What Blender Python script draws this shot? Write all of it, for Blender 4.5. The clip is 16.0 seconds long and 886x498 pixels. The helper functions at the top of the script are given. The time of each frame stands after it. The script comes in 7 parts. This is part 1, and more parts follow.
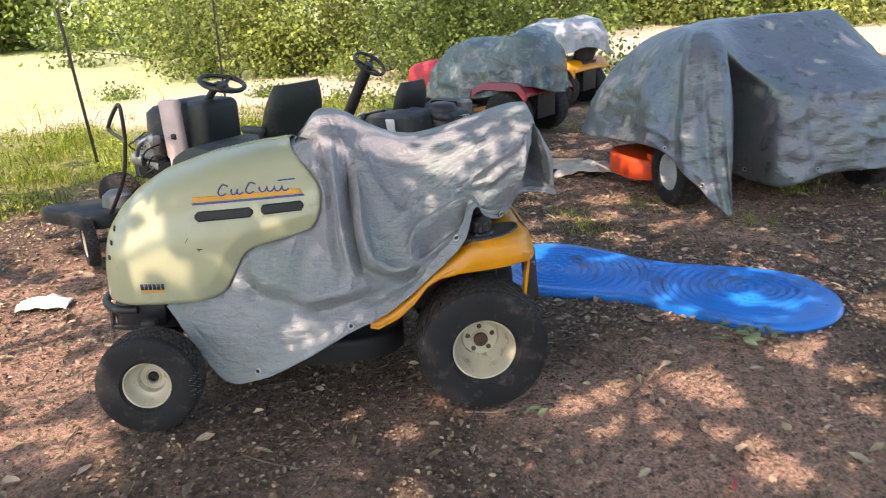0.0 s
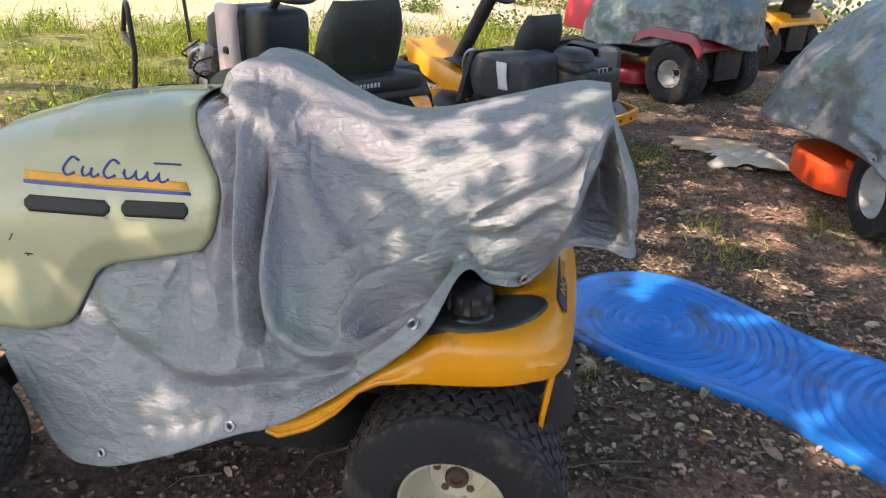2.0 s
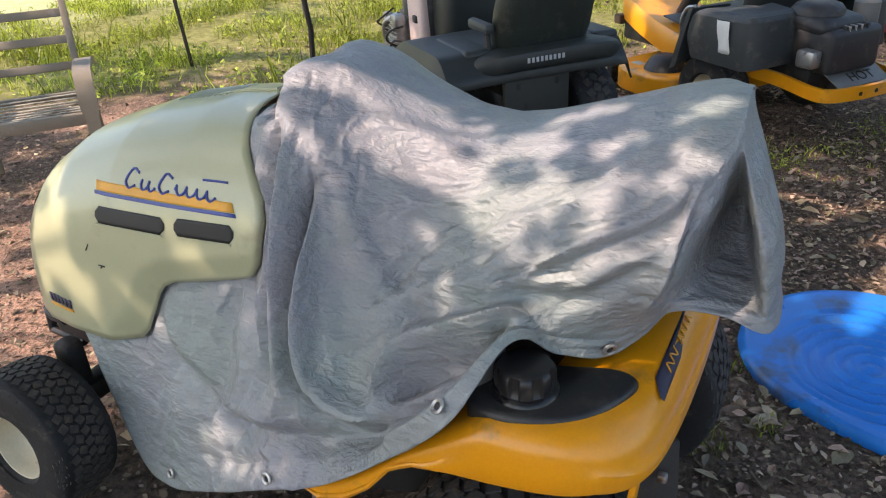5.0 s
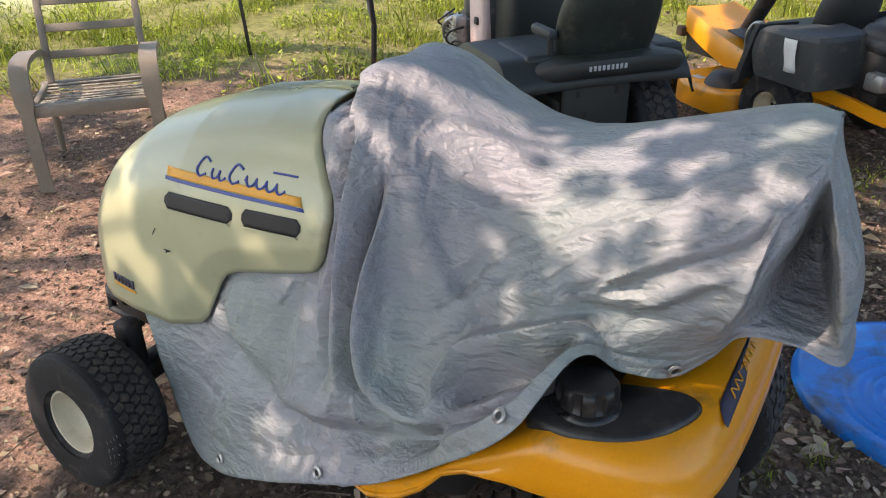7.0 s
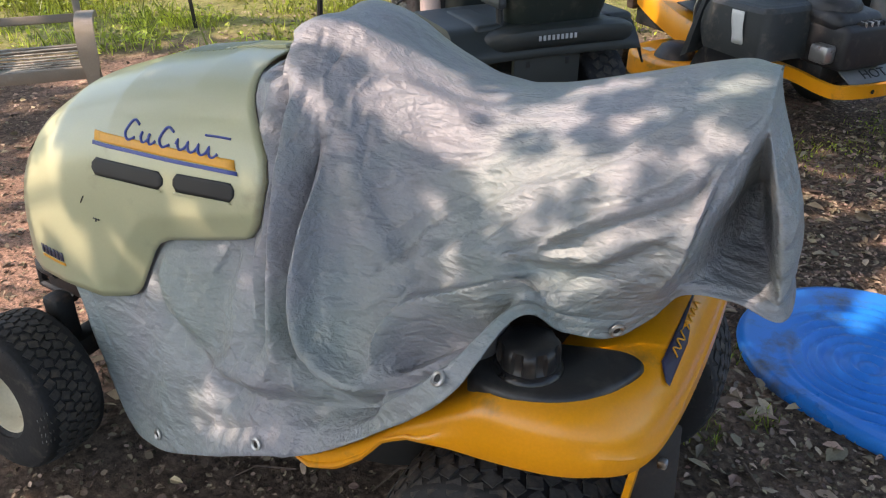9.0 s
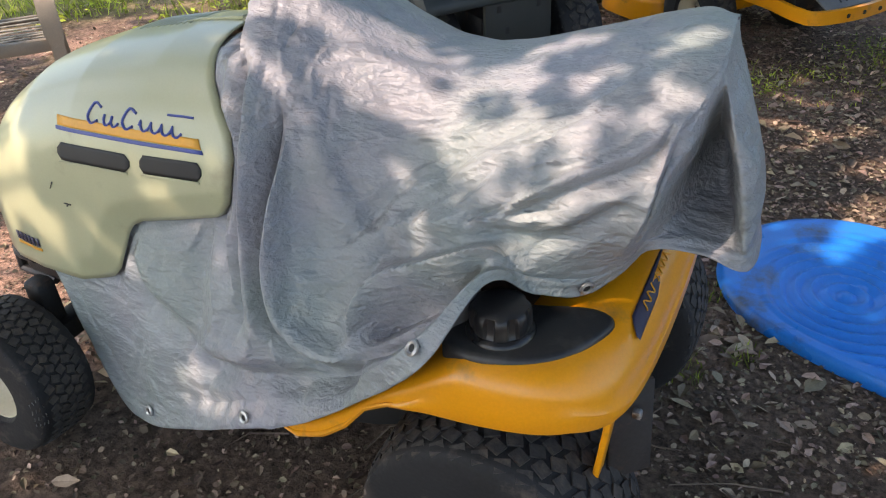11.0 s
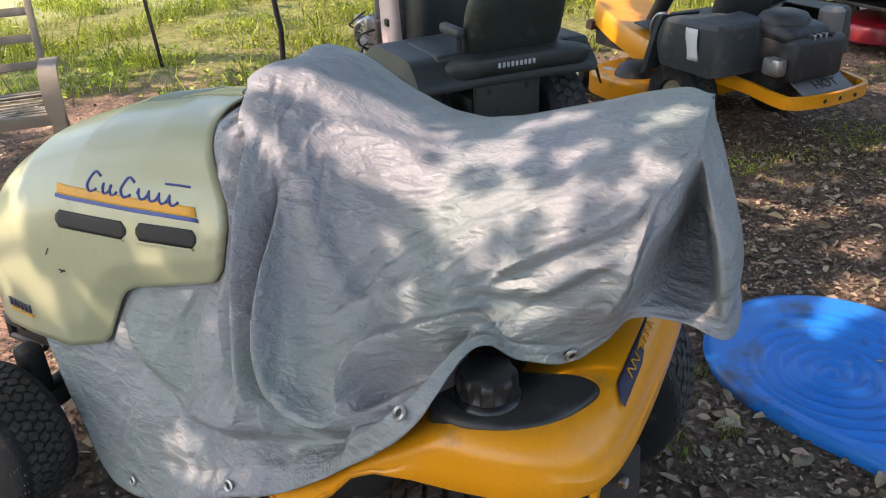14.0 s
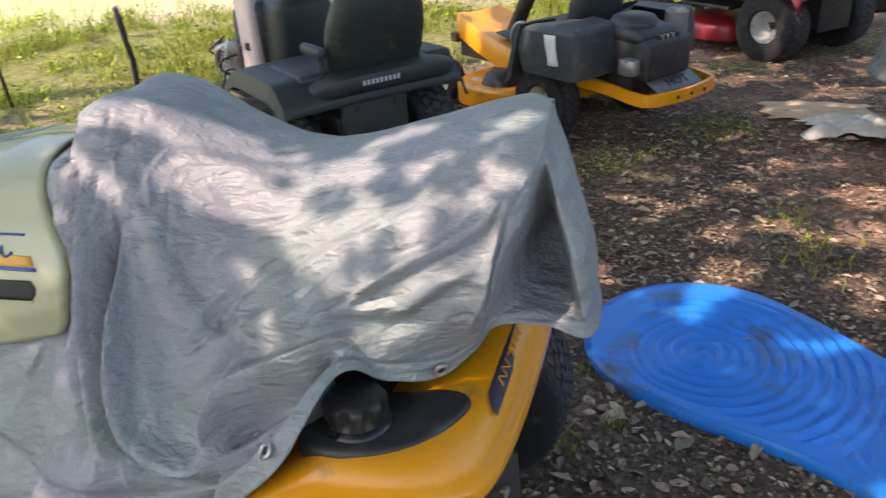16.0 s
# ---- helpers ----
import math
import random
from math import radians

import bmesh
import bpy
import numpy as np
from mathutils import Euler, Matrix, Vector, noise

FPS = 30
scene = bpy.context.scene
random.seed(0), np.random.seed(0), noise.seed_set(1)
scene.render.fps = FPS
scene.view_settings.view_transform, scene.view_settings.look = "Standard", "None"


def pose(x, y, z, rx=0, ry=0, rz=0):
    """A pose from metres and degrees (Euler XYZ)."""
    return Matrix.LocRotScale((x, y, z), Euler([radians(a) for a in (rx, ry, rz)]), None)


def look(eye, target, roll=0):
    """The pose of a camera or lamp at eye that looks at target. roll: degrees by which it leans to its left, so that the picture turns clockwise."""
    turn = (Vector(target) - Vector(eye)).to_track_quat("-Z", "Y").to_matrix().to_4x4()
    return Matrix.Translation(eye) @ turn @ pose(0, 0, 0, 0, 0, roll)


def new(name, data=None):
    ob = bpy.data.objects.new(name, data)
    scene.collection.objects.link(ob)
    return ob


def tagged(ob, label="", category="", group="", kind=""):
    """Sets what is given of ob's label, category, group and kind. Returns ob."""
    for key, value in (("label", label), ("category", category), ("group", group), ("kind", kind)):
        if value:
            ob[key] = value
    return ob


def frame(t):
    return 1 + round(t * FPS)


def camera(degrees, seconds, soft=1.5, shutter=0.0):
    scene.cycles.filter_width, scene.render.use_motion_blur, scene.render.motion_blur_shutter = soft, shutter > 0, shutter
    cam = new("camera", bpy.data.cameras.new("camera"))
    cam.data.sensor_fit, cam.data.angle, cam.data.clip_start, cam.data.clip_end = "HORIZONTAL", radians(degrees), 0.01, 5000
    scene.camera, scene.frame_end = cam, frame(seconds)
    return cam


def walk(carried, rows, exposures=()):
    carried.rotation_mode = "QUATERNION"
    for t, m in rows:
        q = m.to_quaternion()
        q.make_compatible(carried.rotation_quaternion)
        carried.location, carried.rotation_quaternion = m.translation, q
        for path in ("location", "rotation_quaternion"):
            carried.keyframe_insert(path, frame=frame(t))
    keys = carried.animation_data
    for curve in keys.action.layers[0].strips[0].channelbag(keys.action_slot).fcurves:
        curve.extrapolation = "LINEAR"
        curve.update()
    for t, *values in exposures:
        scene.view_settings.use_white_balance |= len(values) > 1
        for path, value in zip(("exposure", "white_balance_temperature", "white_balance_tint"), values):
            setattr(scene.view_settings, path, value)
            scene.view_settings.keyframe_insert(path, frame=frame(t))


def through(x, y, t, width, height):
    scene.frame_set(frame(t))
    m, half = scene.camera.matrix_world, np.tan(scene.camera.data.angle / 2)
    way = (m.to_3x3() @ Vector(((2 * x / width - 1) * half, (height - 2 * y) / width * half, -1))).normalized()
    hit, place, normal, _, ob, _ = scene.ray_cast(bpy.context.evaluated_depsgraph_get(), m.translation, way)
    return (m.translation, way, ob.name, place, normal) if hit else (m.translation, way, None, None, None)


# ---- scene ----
cam = camera(59.6, 16.0, 1.15, 0.25)
EXPOSURE = 1.45
PATH = [
    (0, (-0.39, -3.087, 1.589), (-0.211, -1.203, 0.944), -2.3),
    (0.5, (-0.299, -2.746, 1.528), (-0.221, -0.86, 0.867), 0.8),
    (1, (-0.193, -2.406, 1.517), (-0.199, -0.552, 0.767), 4.3),
    (1.5, (0.049, -2.123, 1.492), (-0.069, -0.294, 0.691), 4.3),
    (2, (0.132, -1.771, 1.489), (-0.107, 0.037, 0.668), 2.9),
    (2.5, (0.127, -1.475, 1.489), (-0.193, 0.283, 0.591), 3.6),
    (3, (0.274, -1.339, 1.488), (-0.296, 0.321, 0.53), -2.3),
    (3.5, (0.396, -1.282, 1.486), (-0.423, 0.269, 0.525), -8.2),
    (4, (0.385, -1.3, 1.51), (-0.493, 0.243, 0.588), -5.8),
    (4.2, (0.384, -1.296, 1.507), (-0.488, 0.252, 0.588), -5.1),
    (6.3, (0.341, -1.297, 1.502), (-0.523, 0.241, 0.56), -1.1),
    (6.5, (0.337, -1.298, 1.51), (-0.543, 0.231, 0.567), -0.6),
    (7, (0.321, -1.316, 1.515), (-0.595, 0.199, 0.585), -0.9),
    (7.5, (0.359, -1.292, 1.501), (-0.486, 0.263, 0.568), -2.2),
    (8, (0.369, -1.286, 1.498), (-0.422, 0.3, 0.571), -1.3),
    (8.5, (0.344, -1.284, 1.483), (-0.466, 0.287, 0.548), -0.1),
    (9, (0.34, -1.283, 1.468), (-0.47, 0.263, 0.492), 0.1),
    (9.2, (0.343, -1.283, 1.467), (-0.462, 0.256, 0.476), 0.1),
    (11.3, (0.37, -1.252, 1.51), (-0.378, 0.239, 0.408), -3.9),
    (11.5, (0.37, -1.256, 1.481), (-0.378, 0.269, 0.424), -3.8),
    (12, (0.372, -1.256, 1.491), (-0.397, 0.272, 0.455), -3.8),
    (12.5, (0.365, -1.255, 1.49), (-0.408, 0.281, 0.469), -2.6),
    (13, (0.36, -1.273, 1.497), (-0.435, 0.266, 0.498), -1.6),
    (13.5, (0.376, -1.284, 1.505), (-0.441, 0.271, 0.549), -2.4),
    (14, (0.389, -1.285, 1.507), (-0.388, 0.307, 0.579), -2.1),
    (14.5, (0.384, -1.288, 1.511), (-0.391, 0.314, 0.599), -1.1),
    (15, (0.369, -1.267, 1.503), (-0.446, 0.316, 0.592), -1.3),
    (15.5, (0.388, -1.254, 1.501), (-0.371, 0.358, 0.592), -2.7),
    (16, (0.439, -1.241, 1.499), (-0.091, 0.463, 0.595), -3.5),
]

walk(cam, [(t, look(eye, target, roll)) for t, eye, target, roll in PATH], [(t, EXPOSURE + stops, 7150, 11) for t, stops in ((0.0, 0.05), (4.0, 0.0), (6.5, -0.08), (9.0, -0.09), (11.5, 0.06), (14.0, 0.02), (16.0, 0.05))])

# ---- world and sun ----
SUN = Vector((-0.42, -0.48, 0.77)).normalized()  # towards the sun
world = bpy.data.worlds.new("sky")
scene.world = world
world.use_nodes = True
sky = world.node_tree.nodes.new("ShaderNodeTexSky")
sky.sky_type, sky.sun_disc = "NISHITA", False
sky.sun_elevation = math.asin(SUN.z)
sky.sun_rotation = math.atan2(SUN.x, SUN.y)
sky.air_density, sky.dust_density = 1.0, 1.5
back = world.node_tree.nodes["Background"]
back.inputs["Strength"].default_value = 0.15
world.node_tree.links.new(sky.outputs[0], back.inputs[0])
lamp = bpy.data.lights.new("sun", "SUN")
lamp.energy, lamp.angle, lamp.color = 2.55, radians(0.45), (1.0, 0.83, 0.755)
sun = new("sun", lamp)
sun.matrix_world = look(SUN * 40, (0, 0, 0))


# ---- materials ----
def shade(name, color, rough=0.6, metal=0.0, var=0.15, scale=6.0, fine=80.0, bump=0.15, dist=0.004, second=None, mix=0.4, random_tone=0.0, coat=0.0, spec=0.5, island=False, stretch=None, coat_rough=0.15):
    """A Principled surface with broad and fine variation, worn patches of a second colour and fine relief."""
    m = bpy.data.materials.new(name)
    m.use_nodes = True
    nt = m.node_tree
    b = nt.nodes["Principled BSDF"]
    link = nt.links.new
    tc = nt.nodes.new("ShaderNodeTexCoord")
    src = tc.outputs["Object"]
    if stretch:
        mp = nt.nodes.new("ShaderNodeMapping")
        mp.inputs["Scale"].default_value = stretch
        link(src, mp.inputs[0])
        src = mp.outputs[0]
    n1 = nt.nodes.new("ShaderNodeTexNoise")
    n1.inputs["Scale"].default_value, n1.inputs["Detail"].default_value = scale, 5
    n2 = nt.nodes.new("ShaderNodeTexNoise")
    n2.inputs["Scale"].default_value, n2.inputs["Detail"].default_value = fine, 3
    link(src, n1.inputs[0])
    link(src, n2.inputs[0])
    ramp = nt.nodes.new("ShaderNodeValToRGB")
    lo, hi = [c * (1 - var) for c in color], [min(1, c * (1 + var)) for c in color]
    ramp.color_ramp.elements[0].position, ramp.color_ramp.elements[1].position = 0.3, 0.7
    ramp.color_ramp.elements[0].color, ramp.color_ramp.elements[1].color = (*lo, 1), (*hi, 1)
    mx = nt.nodes.new("ShaderNodeMath")
    mx.operation = "MULTIPLY_ADD"
    mx.inputs[1].default_value = 0.35
    link(n2.outputs[0], mx.inputs[0])
    sub = nt.nodes.new("ShaderNodeMath")
    sub.operation = "MULTIPLY"
    sub.inputs[1].default_value = 0.65
    link(n1.outputs[0], sub.inputs[0])
    link(sub.outputs[0], mx.inputs[2])
    link(mx.outputs[0], ramp.inputs[0])
    out = ramp.outputs[0]
    if second:
        n3 = nt.nodes.new("ShaderNodeTexNoise")
        n3.inputs["Scale"].default_value, n3.inputs["Detail"].default_value = scale * 1.7, 8
        n3.inputs["Roughness"].default_value = 0.65
        link(src, n3.inputs[0])
        r3 = nt.nodes.new("ShaderNodeValToRGB")
        r3.color_ramp.elements[0].position, r3.color_ramp.elements[1].position = 0.62 - mix * 0.35, 0.72 - mix * 0.2
        link(n3.outputs[0], r3.inputs[0])
        mm = nt.nodes.new("ShaderNodeMixRGB")
        mm.inputs[2].default_value = (*second, 1)
        link(r3.outputs[0], mm.inputs[0])
        link(out, mm.inputs[1])
        out = mm.outputs[0]
    if random_tone:
        if island:
            info = nt.nodes.new("ShaderNodeNewGeometry")
            rnd = info.outputs["Random Per Island"]
        else:
            info = nt.nodes.new("ShaderNodeObjectInfo")
            rnd = info.outputs["Random"]
        hs = nt.nodes.new("ShaderNodeHueSaturation")
        mr = nt.nodes.new("ShaderNodeMapRange")
        mr.inputs[3].default_value, mr.inputs[4].default_value = 1 - random_tone, 1 + random_tone
        link(rnd, mr.inputs[0])
        link(mr.outputs[0], hs.inputs["Value"])
        mr2 = nt.nodes.new("ShaderNodeMapRange")
        mr2.inputs[3].default_value, mr2.inputs[4].default_value = 0.5 - random_tone * 0.05, 0.5 + random_tone * 0.05
        m7 = nt.nodes.new("ShaderNodeMath")
        m7.operation = "MULTIPLY"
        m7.inputs[1].default_value = 7.31
        fr = nt.nodes.new("ShaderNodeMath")
        fr.operation = "FRACT"
        link(rnd, m7.inputs[0])
        link(m7.outputs[0], fr.inputs[0])
        link(fr.outputs[0], mr2.inputs[0])
        link(mr2.outputs[0], hs.inputs["Hue"])
        link(out, hs.inputs["Color"])
        out = hs.outputs[0]
    link(out, b.inputs["Base Color"])
    rr = nt.nodes.new("ShaderNodeMapRange")
    rr.inputs[3].default_value, rr.inputs[4].default_value = max(0.02, rough - 0.12), min(1, rough + 0.12)
    link(n1.outputs[0], rr.inputs[0])
    link(rr.outputs[0], b.inputs["Roughness"])
    b.inputs["Metallic"].default_value = metal
    b.inputs["Coat Weight"].default_value = coat
    b.inputs["Coat Roughness"].default_value = coat_rough
    b.inputs["Specular IOR Level"].default_value = spec
    bp = nt.nodes.new("ShaderNodeBump")
    bp.inputs["Strength"].default_value, bp.inputs["Distance"].default_value = bump, dist
    link(n2.outputs[0], bp.inputs["Height"])
    link(bp.outputs[0], b.inputs["Normal"])
    return m


def tarp_shade(name, color, rough=0.5, crease=0.3, dirt=(0.2, 0.19, 0.17), dirt_mix=0.0, metal=0.0):
    """Woven polyethylene sheet: thin straight creases in patches, soft dents, blotchy tint and fading, fine weave."""
    m = shade(name, color, rough, metal, 0.14, 5.0, 160.0, 0.10, 0.0015, second=dirt if dirt_mix else None, mix=dirt_mix, spec=0.5)
    nt = m.node_tree
    b = nt.nodes["Principled BSDF"]
    link = nt.links.new
    tc = nt.nodes.new("ShaderNodeTexCoord")
    # broad noise patches tinted towards teal or towards blue
    patch = nt.nodes.new("ShaderNodeTexNoise")
    patch.inputs["Scale"].default_value, patch.inputs["Detail"].default_value = 3.2, 3
    link(tc.outputs["Object"], patch.inputs[0])
    tint = nt.nodes.new("ShaderNodeValToRGB")
    tint.color_ramp.elements[0].position, tint.color_ramp.elements[0].color = 0.38, (0.93, 1.02, 0.98, 1)
    tint.color_ramp.elements[1].position, tint.color_ramp.elements[1].color = 0.62, (1.03, 0.99, 1.07, 1)
    link(patch.outputs[0], tint.inputs[0])
    wash = nt.nodes.new("ShaderNodeMix")
    wash.data_type, wash.blend_type = "RGBA", "MULTIPLY"
    wash.inputs[0].default_value = 1.0
    link(b.inputs["Base Color"].links[0].from_socket, wash.inputs[6])
    link(tint.outputs[0], wash.inputs[7])
    link(wash.outputs[2], b.inputs["Base Color"])
    total = None
    # crinkles: facets between sharp crease lines at two sizes, pinched folds drawn out along the slant, fine grain
    for kind, turn, stretch, scale, weight in (("facet", (0.3, 0.75, 0.1), (0.6, 1.0, 1.25), 14, 0.44), ("facet", (0.1, 1.2, 0.2), (0.5, 1.0, 1.3), 27, 0.32), ("facet", (0.5, -0.6, 0.4), (0.6, 1.0, 1.2), 62, 0.18), ("pinch", (0.4, 0.95, 0.2), (0.40, 0.9, 1.3), 12, 0.62), ("pinch", (0.2, -0.6, 0.5), (0.32, 1.0, 1.4), 26, 0.30), ("pinch", (0.5, 1.3, 0.3), (0.3, 1.0, 1.4), 50, 0.16), ("grain", (0, 0.2, 0.6), (0.8, 1, 1.2), 130, 0.14)):
        mp = nt.nodes.new("ShaderNodeMapping")
        mp.inputs["Rotation"].default_value, mp.inputs["Scale"].default_value = turn, stretch
        link(tc.outputs["Object"], mp.inputs[0])
        if kind == "facet":
            warp = nt.nodes.new("ShaderNodeTexNoise")
            warp.inputs["Scale"].default_value, warp.inputs["Detail"].default_value = scale * 0.5, 3
            link(mp.outputs[0], warp.inputs[0])
            shift = nt.nodes.new("ShaderNodeVectorMath")
            shift.operation, shift.inputs[1].default_value = "MULTIPLY_ADD", (0.05, 0.05, 0.05)
            link(warp.outputs["Color"], shift.inputs[0])
            link(mp.outputs[0], shift.inputs[2])
            v = nt.nodes.new("ShaderNodeTexVoronoi")
            v.inputs["Scale"].default_value = scale
            link(shift.outputs[0], v.inputs["Vector"])
        else:
            v = nt.nodes.new("ShaderNodeTexNoise")
            v.inputs["Scale"].default_value, v.inputs["Detail"].default_value, v.inputs["Roughness"].default_value = scale, 2 if kind == "pinch" else 5, 0.62
            v.inputs["Distortion"].default_value = 0.5
            link(mp.outputs[0], v.inputs[0])
        height = v.outputs[0]
        if kind == "pinch":
            less = nt.nodes.new("ShaderNodeMath")
            less.operation, less.inputs[1].default_value = "SUBTRACT", 0.5
            link(height, less.inputs[0])
            fold = nt.nodes.new("ShaderNodeMath")
            fold.operation = "ABSOLUTE"
            link(less.outputs[0], fold.inputs[0])
            height = fold.outputs[0]
        k = nt.nodes.new("ShaderNodeMath")
        k.operation, k.inputs[1].default_value = "MULTIPLY_ADD", weight
        link(height, k.inputs[0])
        if total:
            link(total, k.inputs[2])
        else:
            k.inputs[2].default_value = 0.0
        total = k.outputs[0]
    bp = nt.nodes.new("ShaderNodeBump")
    bp.inputs["Strength"].default_value, bp.inputs["Distance"].default_value = crease, 0.022
    link(total, bp.inputs["Height"])
    old = b.inputs["Normal"].links[0].from_socket
    link(old, bp.inputs["Normal"])
    link(bp.outputs[0], b.inputs["Normal"])
    return m


def leaf_shade(name, color, tone=0.45, through=0.45):
    """Thin leaves that let part of the light through, each of its own tone."""
    m = bpy.data.materials.new(name)
    m.use_nodes = True
    nt = m.node_tree
    link = nt.links.new
    b = nt.nodes["Principled BSDF"]
    b.inputs["Roughness"].default_value = 0.45
    geo = nt.nodes.new("ShaderNodeNewGeometry")
    ramp = nt.nodes.new("ShaderNodeValToRGB")
    r, g, bl = color
    ramp.color_ramp.elements[0].color = (r * (1 - tone), g * (1 - tone), bl * (1 - tone), 1)
    ramp.color_ramp.elements[1].color = (r * (1 + tone * 1.3), g * (1 + tone), bl * (1 + tone * 0.4), 1)
    link(geo.outputs["Random Per Island"], ramp.inputs[0])
    n = nt.nodes.new("ShaderNodeTexNoise")
    n.inputs["Scale"].default_value = 0.6
    tc = nt.nodes.new("ShaderNodeTexCoord")
    link(tc.outputs["Object"], n.inputs[0])
    mr = nt.nodes.new("ShaderNodeMapRange")
    mr.inputs[1].default_value, mr.inputs[2].default_value = 0.3, 0.7
    mr.inputs[3].default_value, mr.inputs[4].default_value = 0.5, 1.5
    link(n.outputs[0], mr.inputs[0])
    hs = nt.nodes.new("ShaderNodeHueSaturation")
    link(ramp.outputs[0], hs.inputs["Color"])
    link(mr.outputs[0], hs.inputs["Value"])
    link(hs.outputs[0], b.inputs["Base Color"])
    tr = nt.nodes.new("ShaderNodeBsdfTranslucent")
    link(hs.outputs[0], tr.inputs[0])
    mixer = nt.nodes.new("ShaderNodeMixShader")
    mixer.inputs[0].default_value = through
    link(b.outputs[0], mixer.inputs[1])
    link(tr.outputs[0], mixer.inputs[2])
    link(mixer.outputs[0], nt.nodes["Material Output"].inputs[0])
    return m


def ground_shade():
    """Forest-edge soil: dark humus, tan dry litter, reddish dirt, moss; pale trodden dirt and green turf on the open field."""
    m = bpy.data.materials.new("forest_soil")
    m.use_nodes = True
    nt = m.node_tree
    link = nt.links.new
    b = nt.nodes["Principled BSDF"]
    b.inputs["Roughness"].default_value = 0.95
    b.inputs["Specular IOR Level"].default_value = 0.15
    geo = nt.nodes.new("ShaderNodeNewGeometry")
    pos = geo.outputs["Position"]

    def noise_at(scale, detail=6, rough=0.6):
        n = nt.nodes.new("ShaderNodeTexNoise")
        n.inputs["Scale"].default_value, n.inputs["Detail"].default_value, n.inputs["Roughness"].default_value = scale, detail, rough
        link(pos, n.inputs[0])
        return n.outputs[0]

    def ramp(src, a, z, ca, cz):
        r = nt.nodes.new("ShaderNodeValToRGB")
        r.color_ramp.elements[0].position, r.color_ramp.elements[1].position = a, z
        r.color_ramp.elements[0].color, r.color_ramp.elements[1].color = (*ca, 1), (*cz, 1)
        link(src, r.inputs[0])
        return r.outputs[0]

    def mix(f, a, c):
        x = nt.nodes.new("ShaderNodeMixRGB")
        link(f, x.inputs[0])
        for k, v in ((1, a), (2, c)):
            if isinstance(v, tuple):
                x.inputs[k].default_value = (*v, 1)
            else:
                link(v, x.inputs[k])
        return x.outputs[0]

    W, B = (1, 1, 1), (0, 0, 0)
    soil = ramp(noise_at(38, 8, 0.7), 0.3, 0.72, (0.045, 0.034, 0.027), (0.32, 0.225, 0.165))
    tan = ramp(noise_at(70, 6, 0.7), 0.35, 0.7, (0.24, 0.138, 0.098), (0.88, 0.56, 0.41))
    bare = noise_at(1.1, 7, 0.65)
    for x, y, r in ((0.85, -0.5, 0.85), (-2.2, 0.5, 1.2), (-1.8, -0.2, 0.8), (0.6, -1.1, 0.5), (2.0, 2.3, 1.0)):  # trodden reddish dirt, coloured paler where sunlit patches lie to brighten them
        d = nt.nodes.new("ShaderNodeVectorMath")
        d.operation, d.inputs[1].default_value = "DISTANCE", (x, y, 0)
        link(pos, d.inputs[0])
        near = nt.nodes.new("ShaderNodeMapRange")
        near.inputs[1].default_value, near.inputs[2].default_value = r * 0.3, r
        near.inputs[3].default_value, near.inputs[4].default_value = 0.17, 0.0
        link(d.outputs["Value"], near.inputs[0])
        add = nt.nodes.new("ShaderNodeMath")
        link(bare, add.inputs[0])
        link(near.outputs[0], add.inputs[1])
        bare = add.outputs[0]
    col = mix(ramp(bare, 0.49, 0.64, B, W), soil, tan)
    col = mix(ramp(noise_at(17, 7, 0.7), 0.53, 0.64, B, (0.8, 0.8, 0.8)), col, (0.075, 0.055, 0.042))  # bark bits and humus
    col = mix(ramp(noise_at(2.3, 5, 0.6), 0.6, 0.7, B, (0.5, 0.5, 0.5)), col, (0.10, 0.12, 0.035))
    sep = nt.nodes.new("ShaderNodeSeparateXYZ")
    link(pos, sep.inputs[0])

    def far(cx, cy, c0, wob, width):
        """1 where cx * x + cy * y exceeds c0, with a wandering edge."""
        m1 = nt.nodes.new("ShaderNodeMath")
        m1.operation, m1.inputs[1].default_value = "MULTIPLY", cx
        link(sep.outputs[0], m1.inputs[0])
        m2 = nt.nodes.new("ShaderNodeMath")
        m2.operation, m2.inputs[1].default_value = "MULTIPLY_ADD", cy
        link(sep.outputs[1], m2.inputs[0])
        link(m1.outputs[0], m2.inputs[2])
        m3 = nt.nodes.new("ShaderNodeMath")
        m3.operation, m3.inputs[1].default_value = "MULTIPLY_ADD", wob
        link(noise_at(0.8, 4), m3.inputs[0])
        link(m2.outputs[0], m3.inputs[2])
        r = nt.nodes.new("ShaderNodeMapRange")
        r.inputs[1].default_value, r.inputs[2].default_value = c0 + wob / 2, c0 + wob / 2 + width
        link(m3.outputs[0], r.inputs[0])
        return r.outputs[0]

    turf = ramp(noise_at(12, 6, 0.7), 0.3, 0.7, (0.13, 0.14, 0.04), (0.40, 0.38, 0.15))
    meadow = ramp(noise_at(5, 6, 0.7), 0.3, 0.7, (0.42, 0.46, 0.22), (0.62, 0.62, 0.36))
    dirt = ramp(noise_at(9, 6, 0.7), 0.3, 0.7, (0.55, 0.44, 0.32), (0.75, 0.63, 0.48))
    col = mix(far(-0.62, 0.78, 4.3, 1.5, 0.7), col, turf)
    col = mix(far(-0.3, 0.95, 7.4, 2.0, 0.8), col, dirt)
    col = mix(far(-0.85, 0.52, 7.8, 3.0, 1.5), col, meadow)
    link(col, b.inputs["Base Color"])
    bp = nt.nodes.new("ShaderNodeBump")
    bp.inputs["Strength"].default_value, bp.inputs["Distance"].default_value = 0.9, 0.03
    link(noise_at(55, 8, 0.75), bp.inputs["Height"])
